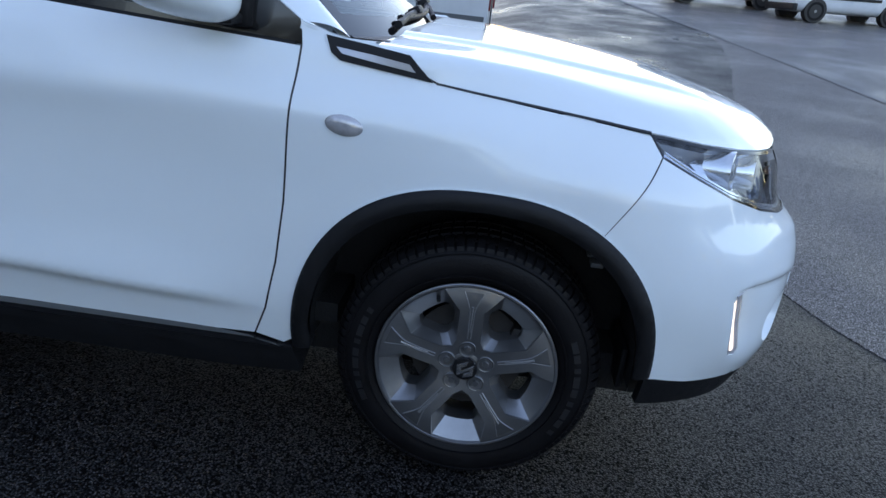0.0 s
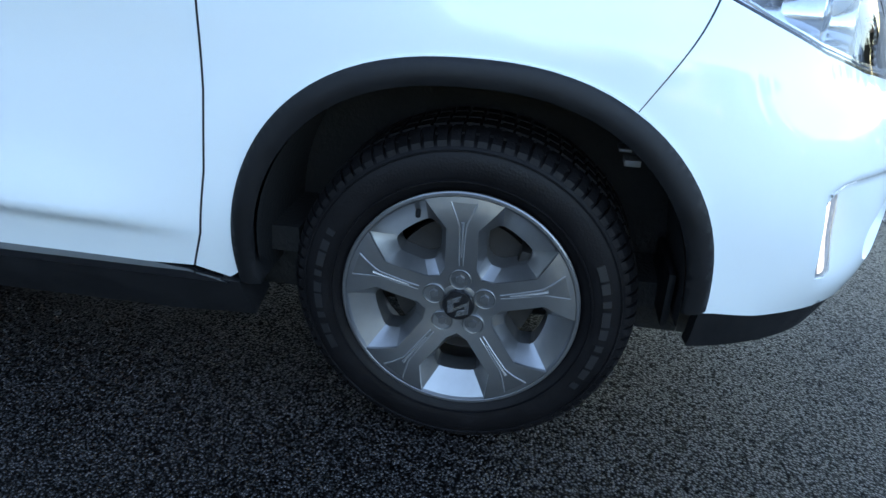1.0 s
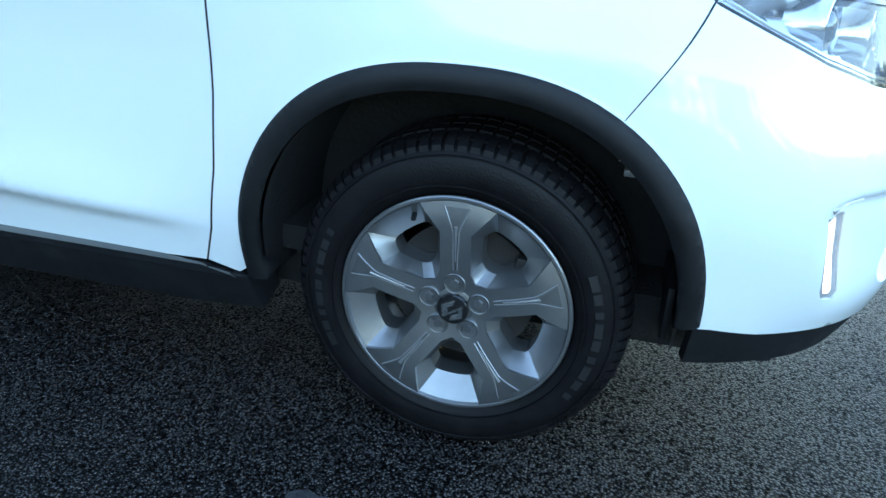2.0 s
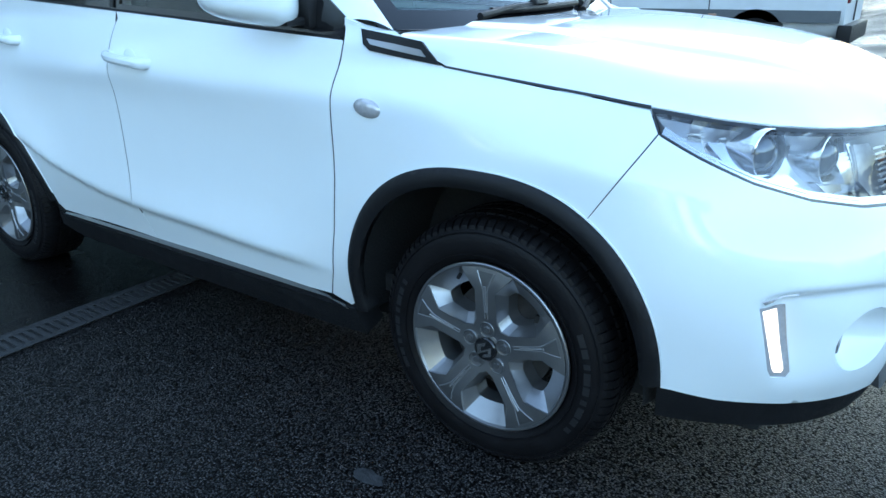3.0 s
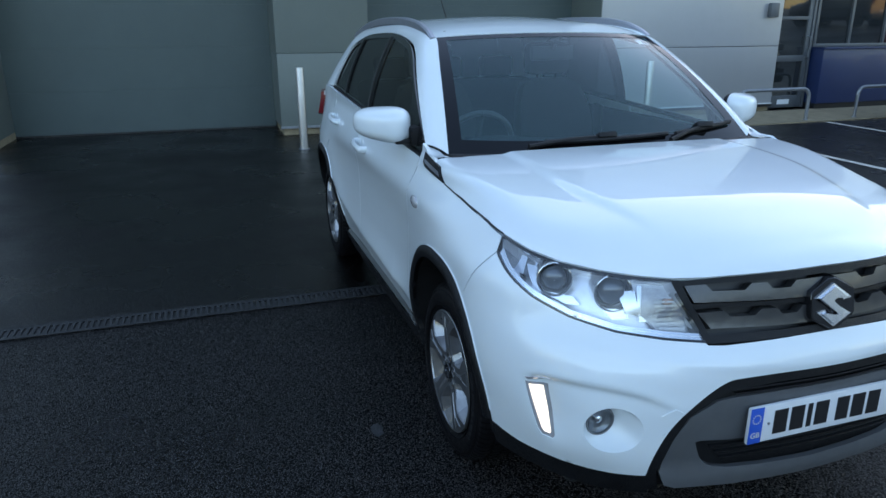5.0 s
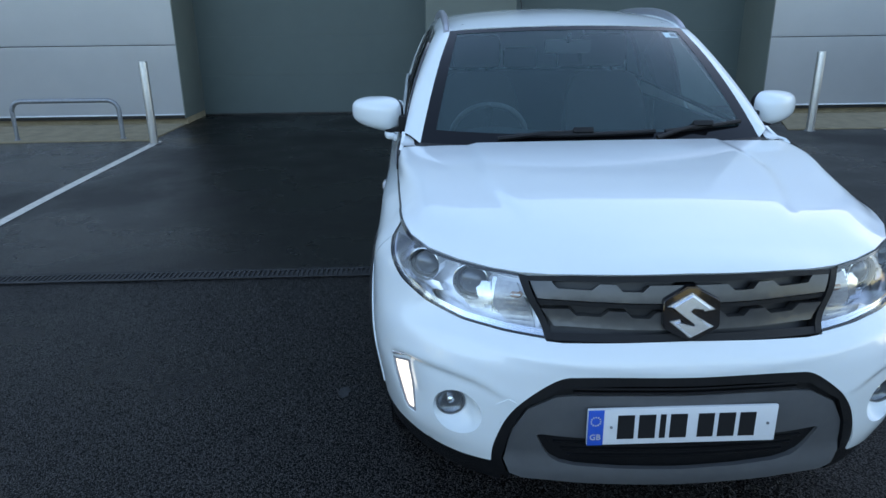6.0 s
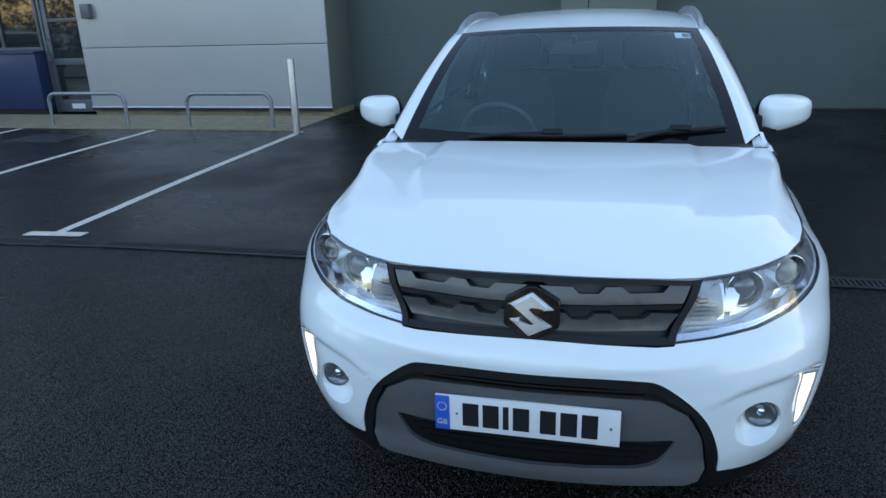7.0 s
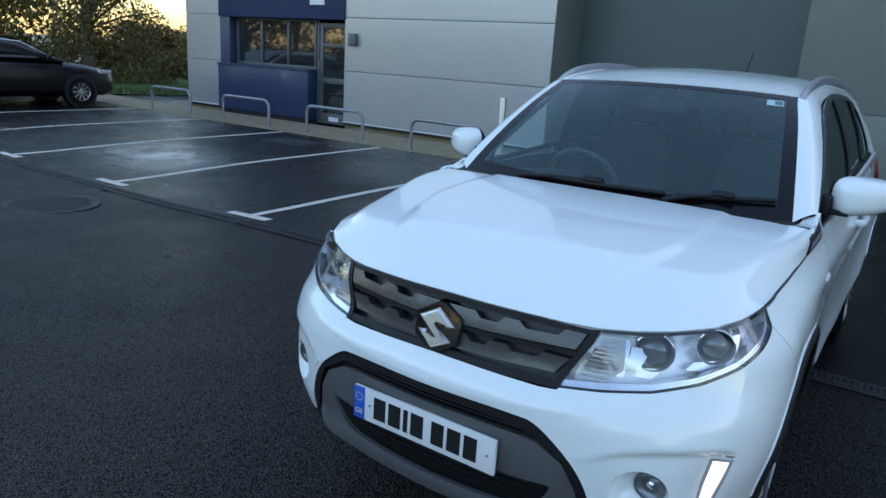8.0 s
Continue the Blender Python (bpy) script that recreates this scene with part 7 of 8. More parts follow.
def big_van():
    """Long-wheelbase panel van, nose towards +x in its own frame, its flank to -y is the one in view."""
    v = thing("van", "white panel van with dirty lower panels and grey side moulding", "van")
    HW = 0.98
    nose = [(2.62, 0.42, 0.98, 0.74), (2.58, 0.36, 1.06, 0.84), (2.40, 0.34, 1.17, 0.93), (2.10, 0.34, 1.26, 0.965), (1.72, 0.34, 1.36, HW)]
    secs = [body_ring(x, a, b, w, 0.06) for x, a, b, w in nose]
    cabin = [(1.70, 0.34, 1.38), (1.30, 0.34, 1.90), (0.95, 0.34, 2.32), (0.60, 0.34, 2.55), (0.1, 0.34, 2.62), (-1.5, 0.34, 2.64), (-3.2, 0.34, 2.62), (-3.35, 0.36, 2.55)]
    secs += [body_ring(x, a, b, HW, 0.14 * min(1, (b - 1.2) / 1.2)) for x, a, b in cabin]
    loft("body", secs, M_VAN, v, "", 40)

    def yf(x, z):
        return HW + 0.004 - 0.02 * max(0, z - 1.25)
    for s in (-1, 1):
        side_sheet("moulding", [(1.45, 0.60), (1.45, 0.76), (-3.3, 0.76), (-3.3, 0.60)], lambda x, z: HW + 0.006, M_FRAME, v, 0.02, s)
        side_sheet("door_glass", [(1.32, 1.42), (0.98, 1.86), (0.86, 1.94), (0.12, 1.94), (0.12, 1.40)], lambda x, z: HW + 0.002 - 0.055 * max(0, z - 1.3), M_OFFICE, v, 0.01, s)
        for x, z0, z1 in ((1.28, 0.45, 1.40), (0.02, 0.36, 2.4), (-0.10, 0.36, 2.4), (-1.60, 0.36, 2.4)):
            side_sheet("shut_line", [(x - 0.006, z0), (x + 0.006, z0), (x + 0.006, z1), (x - 0.006, z1)], lambda x, z: HW + 0.003 - 0.05 * max(0, z - 1.5), M_INK, v, 0.01, s)
        for x in (0.18, -0.22):
            box("handle", (x - 0.09, s * (HW + 0.035) - 0.018, 1.30), (x + 0.09, s * (HW + 0.035) + 0.018, 1.345), M_BLACK, v, 0.012)
        for x in (0.05, -1.66):
            box("side_marker", (x - 0.055, s * (HW + 0.01) - 0.012, 0.655), (x + 0.055, s * (HW + 0.01) + 0.012, 0.705), M_AMBER, v, 0.006)
        box("door_mirror", (1.02, s * (HW + 0.14) - 0.10, 1.42), (1.16, s * (HW + 0.14) + 0.10, 1.78), M_BLACK, v, 0.04)
        box("headlamp", (2.26, s * 0.80 - 0.14, 0.98), (2.56, s * 0.80 + 0.10, 1.13), M_LENSGREY, v, 0.04)
        for x in (1.62, -2.25):
            bm = bmesh.new()
            add_tube(bm, [(x, s * (HW - 0.25), 0.36), (x, s * (HW + 0.006), 0.36)], 0.41, 36)
            part("wheel_arch", bm, M_INK, v)
            simple_wheel(v, x, s * (HW + 0.012), 0.335, M_STEELW, 16, s, 0.23)
    box("front_bumper", (2.30, -0.92, 0.30), (2.70, 0.92, 0.62), M_BLACK, v, 0.08)
    box("bumper_corner", (1.98, -1.0, 0.33), (2.42, 1.0, 0.78), M_BLACK, v, 0.06)
    bm = bmesh.new()
    q = [bm.verts.new(p) for p in ((1.66, -0.86, 1.42), (1.66, 0.86, 1.42), (0.93, 0.78, 2.34), (0.93, -0.78, 2.34))]
    bm.faces.new(q)
    bmesh.ops.transform(bm, verts=bm.verts, matrix=Matrix.Translation((0.03, 0, 0.02)))
    part("windscreen", bm, M_OFFICE, v)
    box("sill", (-3.2, -0.95, 0.26), (1.3, 0.95, 0.36), M_INK, v, 0.02)
    box("rear_bumper", (-3.46, -0.93, 0.34), (-3.28, 0.93, 0.58), M_BLACK, v, 0.03)
    for s in (-1, 1):
        box("tail_lamp", (-3.38, s * 0.86 - 0.07, 0.85), (-3.28, s * 0.86 + 0.07, 1.45), M_RED, v, 0.02)
        box("rear_window", (-3.372, s * 0.42 - 0.30, 1.45), (-3.345, s * 0.42 + 0.30, 2.05), M_OFFICE, v, 0.01)
    box("door_gap", (-3.37, -0.006, 0.6), (-3.345, 0.006, 2.45), M_INK, v)
    return v


M_STEELW = mat("wheel_steel", (0.34, 0.34, 0.35), 0.5, 0.6, 0, 0.3, 20)
VAN = big_van()
VAN.matrix_basis = pose(-3.78, 9.75, 0, 0, 0, 180)


def estate(paint, label, name="car", red=False):
    """Family estate car, nose towards +x."""
    c = thing(name, label, "car")
    HW = 0.88
    prof = [(2.28, 0.40, 0.62, 0.60), (2.24, 0.26, 0.74, 0.74), (2.05, 0.20, 0.82, 0.83), (1.6, 0.19, 0.91, HW), (0.95, 0.19, 0.98, HW), (0.2, 0.19, 1.0, HW), (-1.2, 0.19, 1.02, HW), (-2.0, 0.22, 1.03, HW - 0.02), (-2.32, 0.32, 0.98, HW - 0.10), (-2.36, 0.45, 0.80, HW - 0.16)]
    loft("body", [body_ring(x, a, b, w, 0.04) for x, a, b, w in prof], paint, c)
    top = [(1.12, 0.93, 0.99), (0.62, 0.94, 1.20), (0.12, 0.95, 1.40), (-0.4, 0.95, 1.46), (-1.4, 0.95, 1.44), (-1.95, 0.95, 1.36), (-2.28, 0.95, 1.05)]
    loft("roof", [body_ring(x, a, b, HW - 0.05, 0.20 * (b - 0.95) / 0.5) for x, a, b in top], paint, c)

    def yf(x, z):
        return HW - 0.040 - 0.21 * max(0, (z - 0.98)) ** 1.05
    for s in (-1, 1):
        side_sheet("side_glass", [(0.88, 1.02), (0.22, 1.33), (-0.35, 1.38), (-0.35, 1.02)], yf, M_OFFICE, c, 0.01, s)
        side_sheet("side_glass", [(-0.42, 1.02), (-0.42, 1.38), (-1.35, 1.36), (-1.35, 1.03)], yf, M_OFFICE, c, 0.01, s)
        side_sheet("side_glass", [(-1.42, 1.03), (-1.42, 1.36), (-1.85, 1.30), (-2.05, 1.10)], yf, M_OFFICE, c, 0.01, s)
        side_sheet("window_chrome", [(0.92, 1.03), (0.24, 1.355), (-0.4, 1.402), (-1.4, 1.38), (-1.4, 1.366), (-0.4, 1.386), (0.24, 1.338), (0.88, 1.03)], lambda x, z: yf(x, z) + 0.004, M_CHROME, c, 0.01, s)
        box("door_mirror", (0.62, s * 0.98 - 0.09, 0.98), (0.76, s * 0.98 + 0.09, 1.12), paint, c, 0.04)
        box("headlamp", (1.86, s * 0.70 - 0.12, 0.70), (2.20, s * 0.70 + 0.12, 0.80), M_LENSGREY, c, 0.035)
        box("tail_lamp", (-2.38, s * 0.66 - 0.16, 0.74), (-2.22, s * 0.66 + 0.12, 0.92), M_RED, c, 0.03)
        for x in (1.42, -1.36):
            bm = bmesh.new()
            add_tube(bm, [(x, s * (HW - 0.22), 0.33), (x, s * (HW + 0.004), 0.33)], 0.37, 36)
            part("wheel_arch", bm, M_INK, c)
            simple_wheel(c, x, s * (HW + 0.018), 0.315, M_RINGSILVER, 10, s)
    bm = bmesh.new()
    q = [bm.verts.new(p) for p in ((1.10, -0.74, 1.01), (1.10, 0.74, 1.01), (0.14, 0.58, 1.415), (0.14, -0.58, 1.415))]
    bm.faces.new(q)
    bmesh.ops.transform(bm, verts=bm.verts, matrix=Matrix.Translation((0.02, 0, 0.012)))
    part("windscreen", bm, M_OFFICE, c)
    box("number_plate", (-2.40, -0.26, 0.60), (-2.37, 0.26, 0.71), M_PLATE, c)
    return c


BC = estate(M_BLACKCAR, "black estate car with chrome window line parked in a bay")
BC.matrix_basis = pose(-4.65, -15.66, 0, 0, 0, 180)


def small_van(paint, label):
    """Compact delivery van, nose towards +x."""
    v = thing("van", label, "van")
    HW = 0.88
    prof = [(2.12, 0.36, 0.72, 0.66), (2.06, 0.26, 0.88, 0.78), (1.75, 0.24, 1.02, HW), (1.35, 0.24, 1.10, HW), (0.9, 0.24, 1.45, HW), (0.5, 0.24, 1.74, HW), (0.0, 0.24, 1.80, HW), (-1.9, 0.26, 1.80, HW), (-2.10, 0.34, 1.74, HW)]
    loft("body", [body_ring(x, a, b, w, 0.10 * max(0, min(1, (b - 1.0) / 0.8))) for x, a, b, w in prof], paint, v)
    for s in (-1, 1):
        side_sheet("door_glass", [(1.05, 1.12), (0.55, 1.55), (-0.05, 1.55), (-0.05, 1.10)], lambda x, z: HW + 0.004 - 0.10 * max(0, z - 1.0), M_OFFICE, v, 0.01, s)
        box("rub_strip", (-1.25, s * (HW + 0.008) - 0.01, 0.70), (0.85, s * (HW + 0.008) + 0.01, 0.79), M_BLACK, v, 0.006)
        box("tail_lamp", (-2.12, s * 0.80 - 0.06, 0.95), (-2.0, s * 0.80 + 0.075, 1.35), M_RED, v, 0.02)
        box("headlamp", (1.70, s * 0.70 - 0.12, 0.78), (2.02, s * 0.70 + 0.14, 0.94), M_LENSGREY, v, 0.03)
        for x in (1.32, -1.38):
            bm = bmesh.new()
            add_tube(bm, [(x, s * (HW - 0.22), 0.33), (x, s * (HW + 0.004), 0.33)], 0.38, 36)
            part("wheel_arch", bm, M_INK, v)
            simple_wheel(v, x, s * (HW + 0.010), 0.31, M_ALLOY, 8, s)
    box("rear_bumper", (-2.18, -0.86, 0.30), (-2.02, 0.86, 0.52), M_BLACK, v, 0.03)
    box("number_plate", (-2.125, -0.26, 0.62), (-2.11, 0.26, 0.73), M_PLATE, v)
    return v


def on_ground(ob, x, y, yaw, dz=0.0):
    c, s = math.cos(radians(yaw)), math.sin(radians(yaw))
    zf, zr = ground_z(x + 1.3 * c, y + 1.3 * s), ground_z(x - 1.3 * c, y - 1.3 * s)
    pitch = math.degrees(math.atan2(zr - zf, 2.6))
    ob.matrix_basis = Matrix.Translation((x, y, (zf + zr) / 2 + dz)) @ Matrix.Rotation(radians(yaw), 4, "Z") @ Matrix.Rotation(radians(pitch), 4, "Y")


FARV = small_van(M_VAN, "white compact delivery van parked across the road")
MPV = small_van(mat("grey_paint", (0.06, 0.065, 0.075), 0.3, 0, 0.8, 0.1, 3), "dark grey people carrier parked across the road")
RCAR = estate(mat("red_paint", (0.25, 0.02, 0.02), 0.3, 0, 0.8, 0.1, 3), "red car parked at the far side of the yard")
on_ground(FARV, 10.8, 23.9, 12)
on_ground(MPV, 7.7, 26.9, -8)
on_ground(RCAR, -2.5, 21.0, 90)


# ---- far road, edging and verge ----
def make_road():
    ys = [6 + 1.0 * i for i in range(40)]
    fr_ = [0, 0.03, 0.07, 0.12, 0.2, 0.3, 0.45, 0.65, 1.0]
    verts = [(joint_x(y) + (46 - joint_x(y)) * f, y, ground_z(joint_x(y) + (46 - joint_x(y)) * f, y) + 0.006) for y in ys for f in fr_]
    n = len(fr_)
    faces = [(i * n + j, i * n + j + 1, (i + 1) * n + j + 1, (i + 1) * n + j) for i in range(len(ys) - 1) for j in range(n - 1)]
    tagged(mesh_ob("road", verts, faces, M_ROAD), "damp grey asphalt access road", "road", kind="structure")
    v, f = [], []
    for i, y in enumerate(ys):
        for d in (-0.10, 0.03):
            v.append((joint_x(y) + d, y, ground_z(joint_x(y) + d, y) + 0.012))
    f = [(2 * i, 2 * i + 1, 2 * i + 3, 2 * i + 2) for i in range(len(ys) - 1)]
    tagged(mesh_ob("kerb", v, f, M_KERB, smooth=False), "flush concrete edging along the road", "kerb", kind="structure")


M_KERB = mat("edging_concrete", (0.16, 0.155, 0.15), 0.8, 0, 0, 0.3, 6, 0.3, 60)
make_road()


def leaf_material(name, a, b):
    m = bpy.data.materials.new(name)
    m.use_nodes = True
    nt = m.node_tree
    bs = nt.nodes["Principled BSDF"]
    g = nt.nodes.new("ShaderNodeNewGeometry")
    r = nt.nodes.new("ShaderNodeValToRGB")
    r.color_ramp.elements[0].color, r.color_ramp.elements[1].color = (*a, 1), (*b, 1)
    nt.links.new(g.outputs["Random Per Island"], r.inputs[0])
    nt.links.new(r.outputs[0], bs.inputs["Base Color"])
    bs.inputs["Roughness"].default_value = 0.65
    return m


M_LEAF = leaf_material("leaf_olive", (0.06, 0.065, 0.016), (0.25, 0.21, 0.07))
M_LEAFB = leaf_material("leaf_autumn", (0.07, 0.058, 0.02), (0.25, 0.175, 0.065))
M_EVERGREEN = leaf_material("leaf_evergreen", (0.010, 0.014, 0.008), (0.045, 0.055, 0.025))
rng = random.Random(7)


def leaves(verts, faces, c, r, count, size):
    """Scatter small leaf blades through an uneven clump."""
    for _ in range(count):
        u = Vector((rng.gauss(0, 1), rng.gauss(0, 1), rng.gauss(0, 1))).normalized() * (rng.random() ** 0.45)
        p = Vector(c) + Vector((u.x * r[0], u.y * r[1], u.z * r[2]))
        q = Euler((rng.uniform(-1.2, 1.2), rng.uniform(-1.2, 1.2), rng.uniform(0, 6.3))).to_quaternion()
        s = size * rng.uniform(0.6, 1.4)
        k = len(verts)
        verts += [p + q @ Vector(w) for w in ((-s, 0, 0), (0, -s * 0.5, 0.02), (s, 0, 0), (0, s * 0.5, 0.02))]
        faces.append((k, k + 1, k + 2, k + 3))


def tree(height, spread, material, label, bare=0.3):
    t = thing("tree", label, "tree", "trees along the boundary")
    bm = bmesh.new()
    lean = rng.uniform(-0.3, 0.3)
    pts = [(lean * k * k * 0.1, 0.1 * math.sin(k), height * 0.72 * k / 6) for k in range(7)]
    add_tube(bm, pts, 0.16 + height * 0.012, 9, True, 0.05)
    part("trunk", bm, M_BARK, t)
    verts, faces = [], []
    bm = bmesh.new()
    for k in range(13):
        h = height * rng.uniform(0.22, 0.72)
        a = rng.uniform(0, 6.283)
        L = spread * rng.uniform(0.5, 1.0)
        b = Vector((lean * 0.1 * (h / height * 6) ** 2, 0, h))
        e = b + Vector((L * math.cos(a), L * math.sin(a), height * rng.uniform(0.08, 0.28)))
        add_tube(bm, [b, b.lerp(e, 0.5) + Vector((0, 0, 0.15)), e], 0.05, 6, False, 0.015)
        for j in range(4):
            c = b.lerp(e, rng.uniform(0.45, 1.1)) + Vector((rng.uniform(-0.5, 0.5), rng.uniform(-0.5, 0.5), rng.uniform(-0.3, 0.5)))
            rr = spread * rng.uniform(0.16, 0.34)
            leaves(verts, faces, c, (rr, rr, rr * 0.75), int(330 * (1 - bare)), 0.06)
    part("limbs", bm, M_BARK, t)
    mesh_ob("crown", verts, faces, material, t, smooth=False)
    return t


T1 = tree(7.5, 3.0, M_LEAF, "tall roadside tree with thinning olive autumn leaves", 0.35)
T2 = tree(6.0, 2.6, M_LEAFB, "smaller tree with brown autumn leaves", 0.2)
T3 = tree(8.5, 3.2, M_LEAFB, "tall half-bare autumn tree", 0.55)
T1.matrix_basis = pose(-10.4, -22.4, 0)
T2.matrix_basis = pose(-6.2, -24.6, 0, 0, 0, 50)
T3.matrix_basis = pose(-9.2, -26.5, 0, 0, 0, 120)
spots = [(T2, -7.0, -27.5, 200, 1.1), (T1, -3.5, -29.0, 260, 1.05), (T3, 1.0, -30.0, 20, 1.0), (T2, 5.0, -28.5, 320, 1.1), (T1, 10.0, -30.0, 140, 1.1), (T3, 15.0, -28.0, 70, 0.9), (T2, 21.0, -27.0, 10, 1.2)]
for t_, x, y, a, k in spots:
    copy_thing(t_, pose(x, y, 0, 0, 0, a) @ Matrix.Scale(k, 4))


def hedge(name, path, height, width, count, label, size=0.10, material=None):
    """Continuous scrub along a line."""
    verts, faces = [], []
    P_ = [Vector((x, y, 0)) for x, y in path]
    for a, b in zip(P_, P_[1:]):
        L = (b - a).length
        for i in range(max(1, int(L / 0.9))):
            c = a.lerp(b, (i + rng.random()) / max(1, int(L / 0.9)))
            for lv in range(3):
                h = height * (0.16 + 0.30 * lv) * rng.uniform(0.85, 1.2)
                leaves(verts, faces, (c.x + rng.uniform(-width, width) * 0.5, c.y + rng.uniform(-width, width) * 0.5, h), (0.9, 0.9, height * 0.22), count, size)
    return tagged(mesh_ob(name, verts, faces, material or M_LEAF, smooth=False), label, "hedge", kind="stuff")


hedge("hedge", [(-26, -17.8), (-18, -20.0), (-11.6, -22.4)], 2.0, 1.2, 800, "low dense hedge of olive and brown leaves", 0.055)
hedge("hedge", [(-11.4, -22.4), (-8, -24.5), (-2, -27.5)], 3.6, 1.4, 1000, "dense unclipped hedge of olive and brown leaves", 0.065)
hedge("hedge", [(-12.5, -26.5), (-8, -29), (0, -32)], 5.0, 2.0, 500, "second row of brown autumn scrub behind the hedge", 0.11, M_LEAFB)
hedge("hedge", [(-34, -22), (-24, -24.5), (-13, -27)], 2.1, 1.6, 500, "low brown scrub beyond the hedge", 0.10, M_LEAFB)
hedge("hedge", [(-2, -27.5), (8, -28.5), (18, -27.5)], 3.4, 1.4, 200, "dense dark evergreen hedge", 0.10, M_EVERGREEN)
# out of view: height and big dense leaves keep low sky out of reflections
hedge("hedge", [(18, -27.5), (30, -20), (36, -6), (40, 12), (42, 30), (40, 44)], 7.0, 2.6, 420, "unseen tall dark evergreen hedge across the road, added to block the low sky", 0.25, M_EVERGREEN)
hedge("hedge", [(-7, 45), (10, 46), (40, 44)], 2.6, 2.0, 60, "low evergreen hedge behind the far road", 0.13, M_EVERGREEN)


def verge():
    pts = [(-30, -16.0), (-12.5, -16.2), (-8.6, -17.6), (-5.0, -20.5), (2, -24), (20, -24.5), (20, -40), (-30, -40)]
    bm = bmesh.new()
    bm.faces.new([bm.verts.new((x, y, 0.03)) for x, y in pts])
    tagged(part("grass_verge", bm, M_GRASS), "strip of rough grass below the hedge", "grass", kind="structure")
    verts, faces = [], []
    for _ in range(5000):
        t = rng.random() ** 1.5
        x = rng.uniform(-14, 2)
        edge = cubic([-14, -12.5, -8.6, -5.0, 2], [-16.2, -16.2, -17.6, -20.5, -24], x)
        y = edge - 3.0 * t
        h, a = rng.uniform(0.06, 0.2), rng.uniform(0, 6.28)
        k = len(verts)
        dx, dy = 0.012 * math.cos(a), 0.012 * math.sin(a)
        verts += [(x - dx, y - dy, 0.03), (x + dx, y + dy, 0.03), (x + rng.uniform(-0.05, 0.05), y + rng.uniform(-0.05, 0.05), 0.03 + h)]
        faces.append((k, k + 1, k + 2))
    tagged(mesh_ob("grass", verts, faces, M_GRASS, smooth=False), "rough green grass blades", "grass", kind="stuff")


verge()


def cover(name, x, y, w, d, label, tread=True):
    """Access cover: iron frame round a chequered plate, flush with the asphalt."""
    c = thing(name, label, "manhole cover", at=(x, y, ground_z(x, y)))
    box("cover_frame", (-w / 2, -d / 2, -0.03), (w / 2, d / 2, 0.010), M_IRON, c, 0.003)
    box("cover_plate", (-w / 2 + 0.03, -d / 2 + 0.03, -0.02), (w / 2 - 0.03, d / 2 - 0.03, 0.014), M_IRONL, c, 0.003)
    for px in (-w * 0.32, w * 0.32):
        box("lift_slot", (px - 0.03, -0.012, 0.0135), (px + 0.03, 0.012, 0.0155), M_INK, c)
    if not tread:
        return c
    bm = bmesh.new()
    for i in range(9):
        for j in range(9):
            px, py = -w / 2 + 0.06 + (w - 0.12) * i / 8, -d / 2 + 0.06 + (d - 0.12) * j / 8
            add_box(bm, (px - 0.016, py - 0.006, 0.013), (px + 0.016, py + 0.006, 0.017), 0.0)
    part("tread_pattern", bm, M_IRONL, c)
    return c


M_IRONL = mat("worn_iron", (0.045, 0.045, 0.047), 0.5, 0.4, 0, 0.3, 20, 0.2, 90)
cover("manhole_cover", -6.0, -7.85, 0.62, 0.95, "rectangular iron access cover in a parking bay", False)


def round_cover(x, y, r, label):
    """Round access cover: worn iron ring round a sunken plate with raised studs."""
    c = thing("manhole_cover", label, "manhole cover", at=(x, y, ground_z(x, y)))
    up = Matrix.Rotation(radians(-90), 4, "X")
    for nm, pr, mt in (("cover_frame", [(r, -0.02), (r, 0.007), (r * 0.98, 0.010), (r * 0.88, 0.010), (r * 0.87, 0.002)], M_IRON), ("cover_plate", [(r * 0.86, -0.01), (r * 0.86, 0.005), (r * 0.84, 0.007), (0.002, 0.008)], M_WORN)):
        bm = add_lathe(bmesh.new(), pr, 40)
        bmesh.ops.transform(bm, verts=bm.verts, matrix=up)
        part(nm, bm, mt, c)
    bm = bmesh.new()
    n = 7
    for i in range(-n, n + 1):
        for j in range(-n, n + 1):
            px, py = i * r * 0.11, j * r * 0.11
            if math.hypot(px, py) < r * 0.78:
                add_box(bm, (px - 0.014, py - 0.014, 0.006), (px + 0.014, py + 0.014, 0.011), 0.0)
    part("studs", bm, M_WORN, c)
    return c


M_WORN = mat("rusted_iron", (0.022, 0.020, 0.019), 0.6, 0.3, 0, 0.4, 9, 0.3, 90)
round_cover(-0.85, -5.7, 0.42, "round worn iron access cover sunk in the yard")

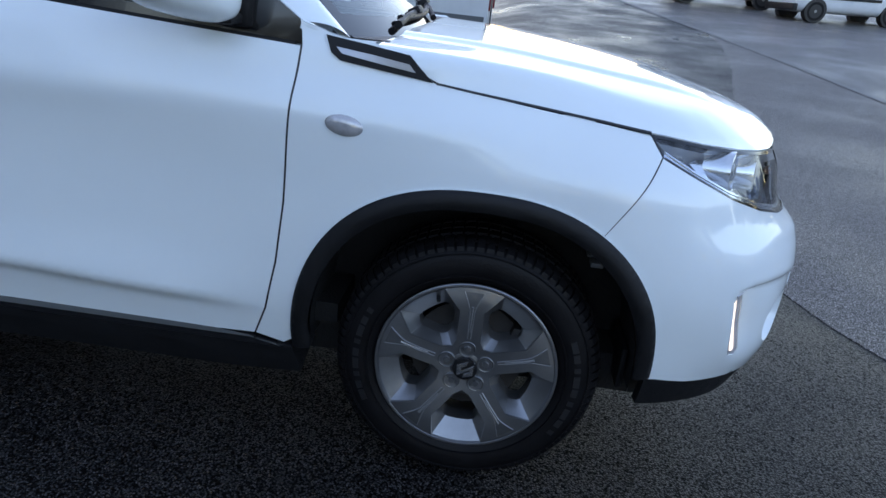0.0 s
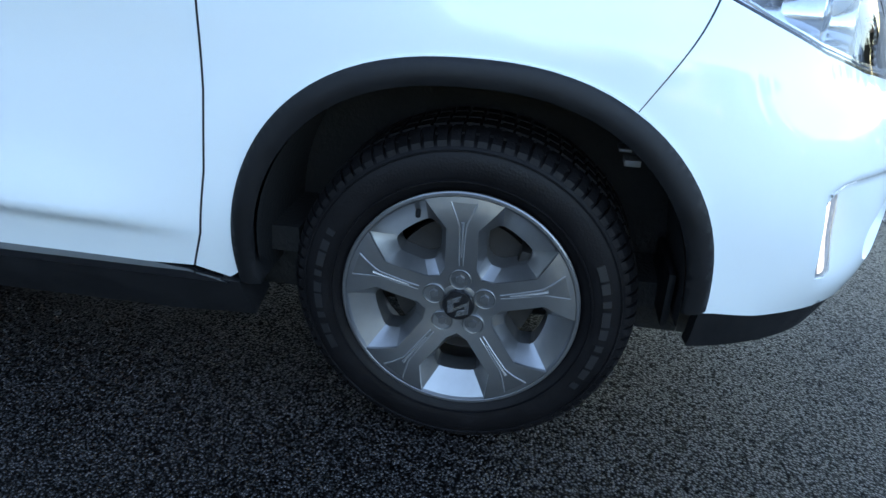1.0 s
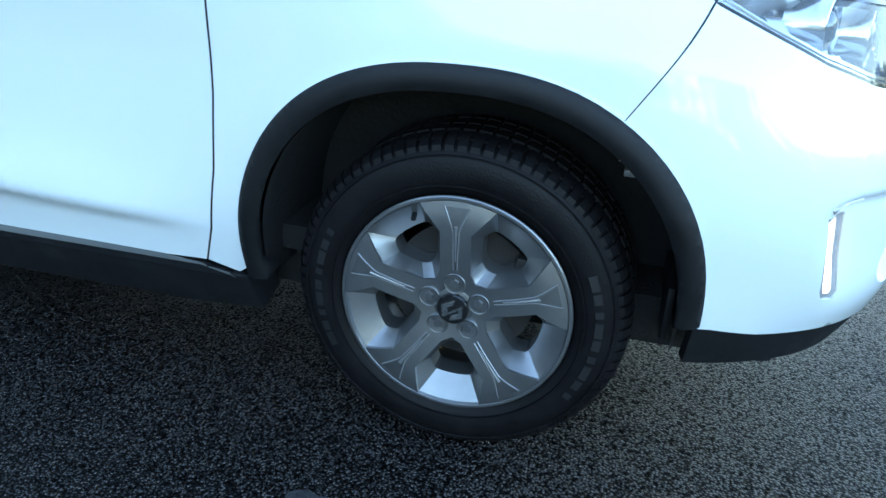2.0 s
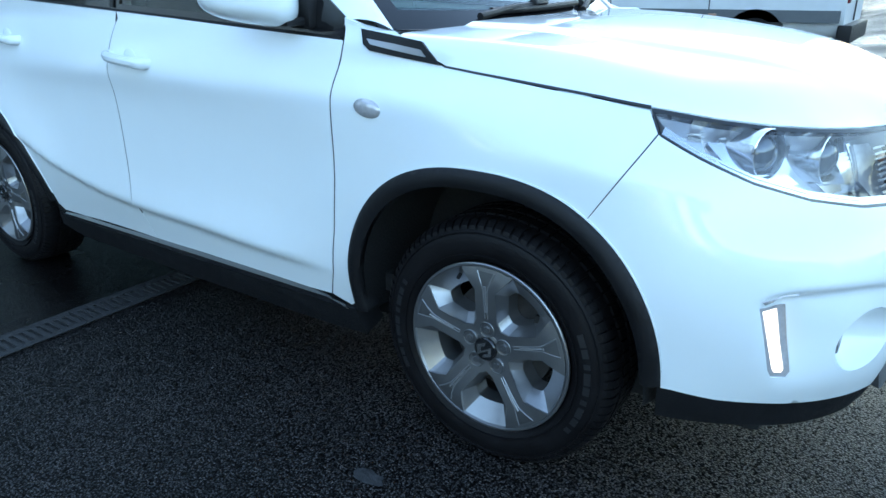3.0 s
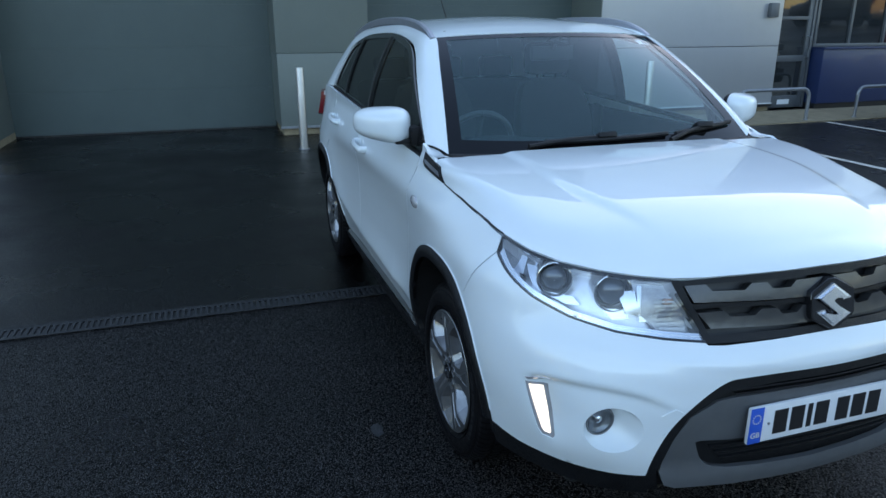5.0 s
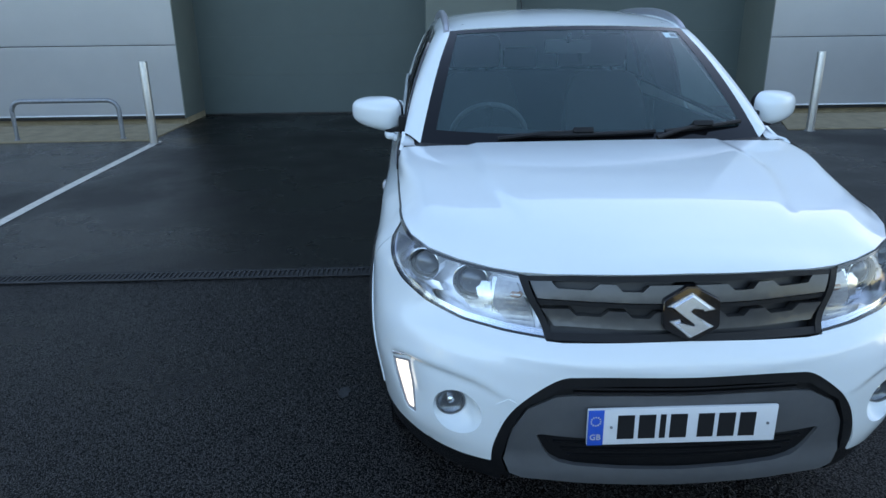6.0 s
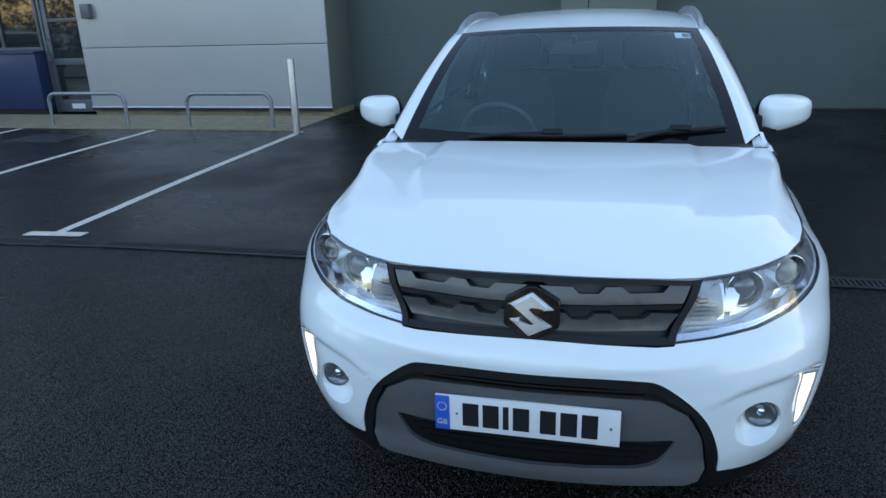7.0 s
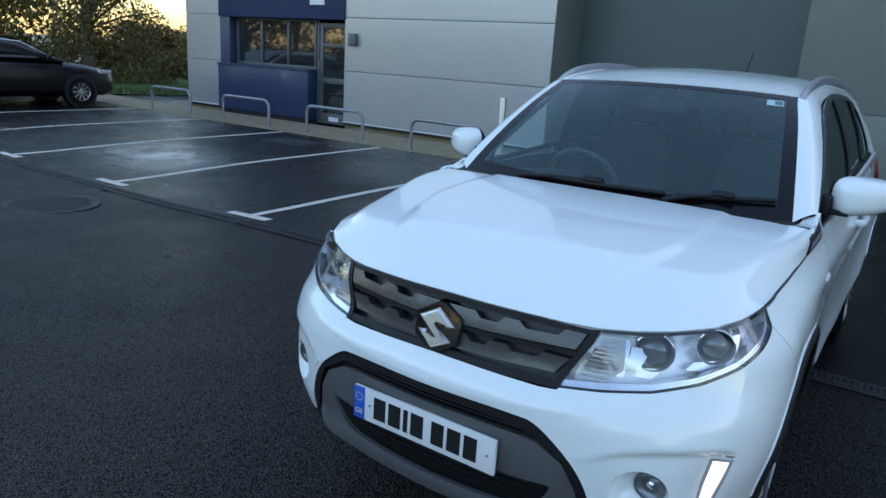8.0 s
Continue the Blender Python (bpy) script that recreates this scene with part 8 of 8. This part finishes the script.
# damp film drying off in one of the bays
def damp(name, cx, cy, rx, ry):
    m = bpy.data.materials.new(name)
    m.use_nodes = True
    nt = m.node_tree
    nt.nodes.remove(nt.nodes["Principled BSDF"])
    tc = nt.nodes.new("ShaderNodeTexCoord")
    sub = nt.nodes.new("ShaderNodeVectorMath")
    sub.operation = "SUBTRACT"
    sub.inputs[1].default_value = (cx, cy, 0)
    nt.links.new(tc.outputs["Object"], sub.inputs[0])
    mul = nt.nodes.new("ShaderNodeVectorMath")
    mul.operation = "MULTIPLY"
    mul.inputs[1].default_value = (1 / rx, 1 / ry, 0)
    nt.links.new(sub.outputs[0], mul.inputs[0])
    ln = nt.nodes.new("ShaderNodeVectorMath")
    ln.operation = "LENGTH"
    nt.links.new(mul.outputs[0], ln.inputs[0])
    fall = nt.nodes.new("ShaderNodeMapRange")
    fall.interpolation_type = "SMOOTHSTEP"
    fall.inputs["From Min"].default_value, fall.inputs["From Max"].default_value = 0.1, 1.0
    fall.inputs["To Min"].default_value, fall.inputs["To Max"].default_value = 1.0, 0.0
    nt.links.new(ln.outputs["Value"], fall.inputs["Value"])
    nz = nt.nodes.new("ShaderNodeTexNoise")
    nz.inputs["Scale"].default_value, nz.inputs["Detail"].default_value = 1.4, 8
    nt.links.new(tc.outputs["Object"], nz.inputs["Vector"])
    mr = nt.nodes.new("ShaderNodeMapRange")
    mr.inputs["From Min"].default_value, mr.inputs["From Max"].default_value = 0.38, 0.62
    mr.inputs["To Min"].default_value, mr.inputs["To Max"].default_value = 0.12, 0.62
    nt.links.new(nz.outputs["Fac"], mr.inputs["Value"])
    both = nt.nodes.new("ShaderNodeMath")
    both.operation = "MULTIPLY"
    nt.links.new(fall.outputs["Result"], both.inputs[0])
    nt.links.new(mr.outputs["Result"], both.inputs[1])
    clear = nt.nodes.new("ShaderNodeBsdfTransparent")
    gloss = nt.nodes.new("ShaderNodeBsdfGlossy")
    gloss.inputs["Color"].default_value = (0.85, 0.88, 0.9, 1)
    gloss.inputs["Roughness"].default_value = 0.30
    mix = nt.nodes.new("ShaderNodeMixShader")
    nt.links.new(both.outputs[0], mix.inputs[0])
    nt.links.new(clear.outputs[0], mix.inputs[1])
    nt.links.new(gloss.outputs[0], mix.inputs[2])
    nt.links.new(mix.outputs[0], nt.nodes["Material Output"].inputs[0])
    return m


sheet("damp_patch", -4.9, -1.85, -9.7, -5.9, 0.012, damp("damp_film", -3.35, -7.75, 1.45, 1.75), "damp sheen drying on the black asphalt of a bay", "wet patch")

# small marks on the ground
for x, y, w, d, a in ((-0.20, -1.065, 0.10, 0.055, 10),):
    bm = bmesh.new()
    vs = []
    for k in range(14):
        t = k * math.tau / 14
        r = rng.uniform(0.7, 1.1)
        vs.append(bm.verts.new((x + w * r * math.cos(t) * 0.5, y + d * r * math.sin(t) * 0.5, ground_z(x, y) + 0.003)))
    bm.faces.new(vs)
    tagged(part("scuff_mark", bm, M_IRONL), "pale scuffed patch on the asphalt", "stain", kind="structure")
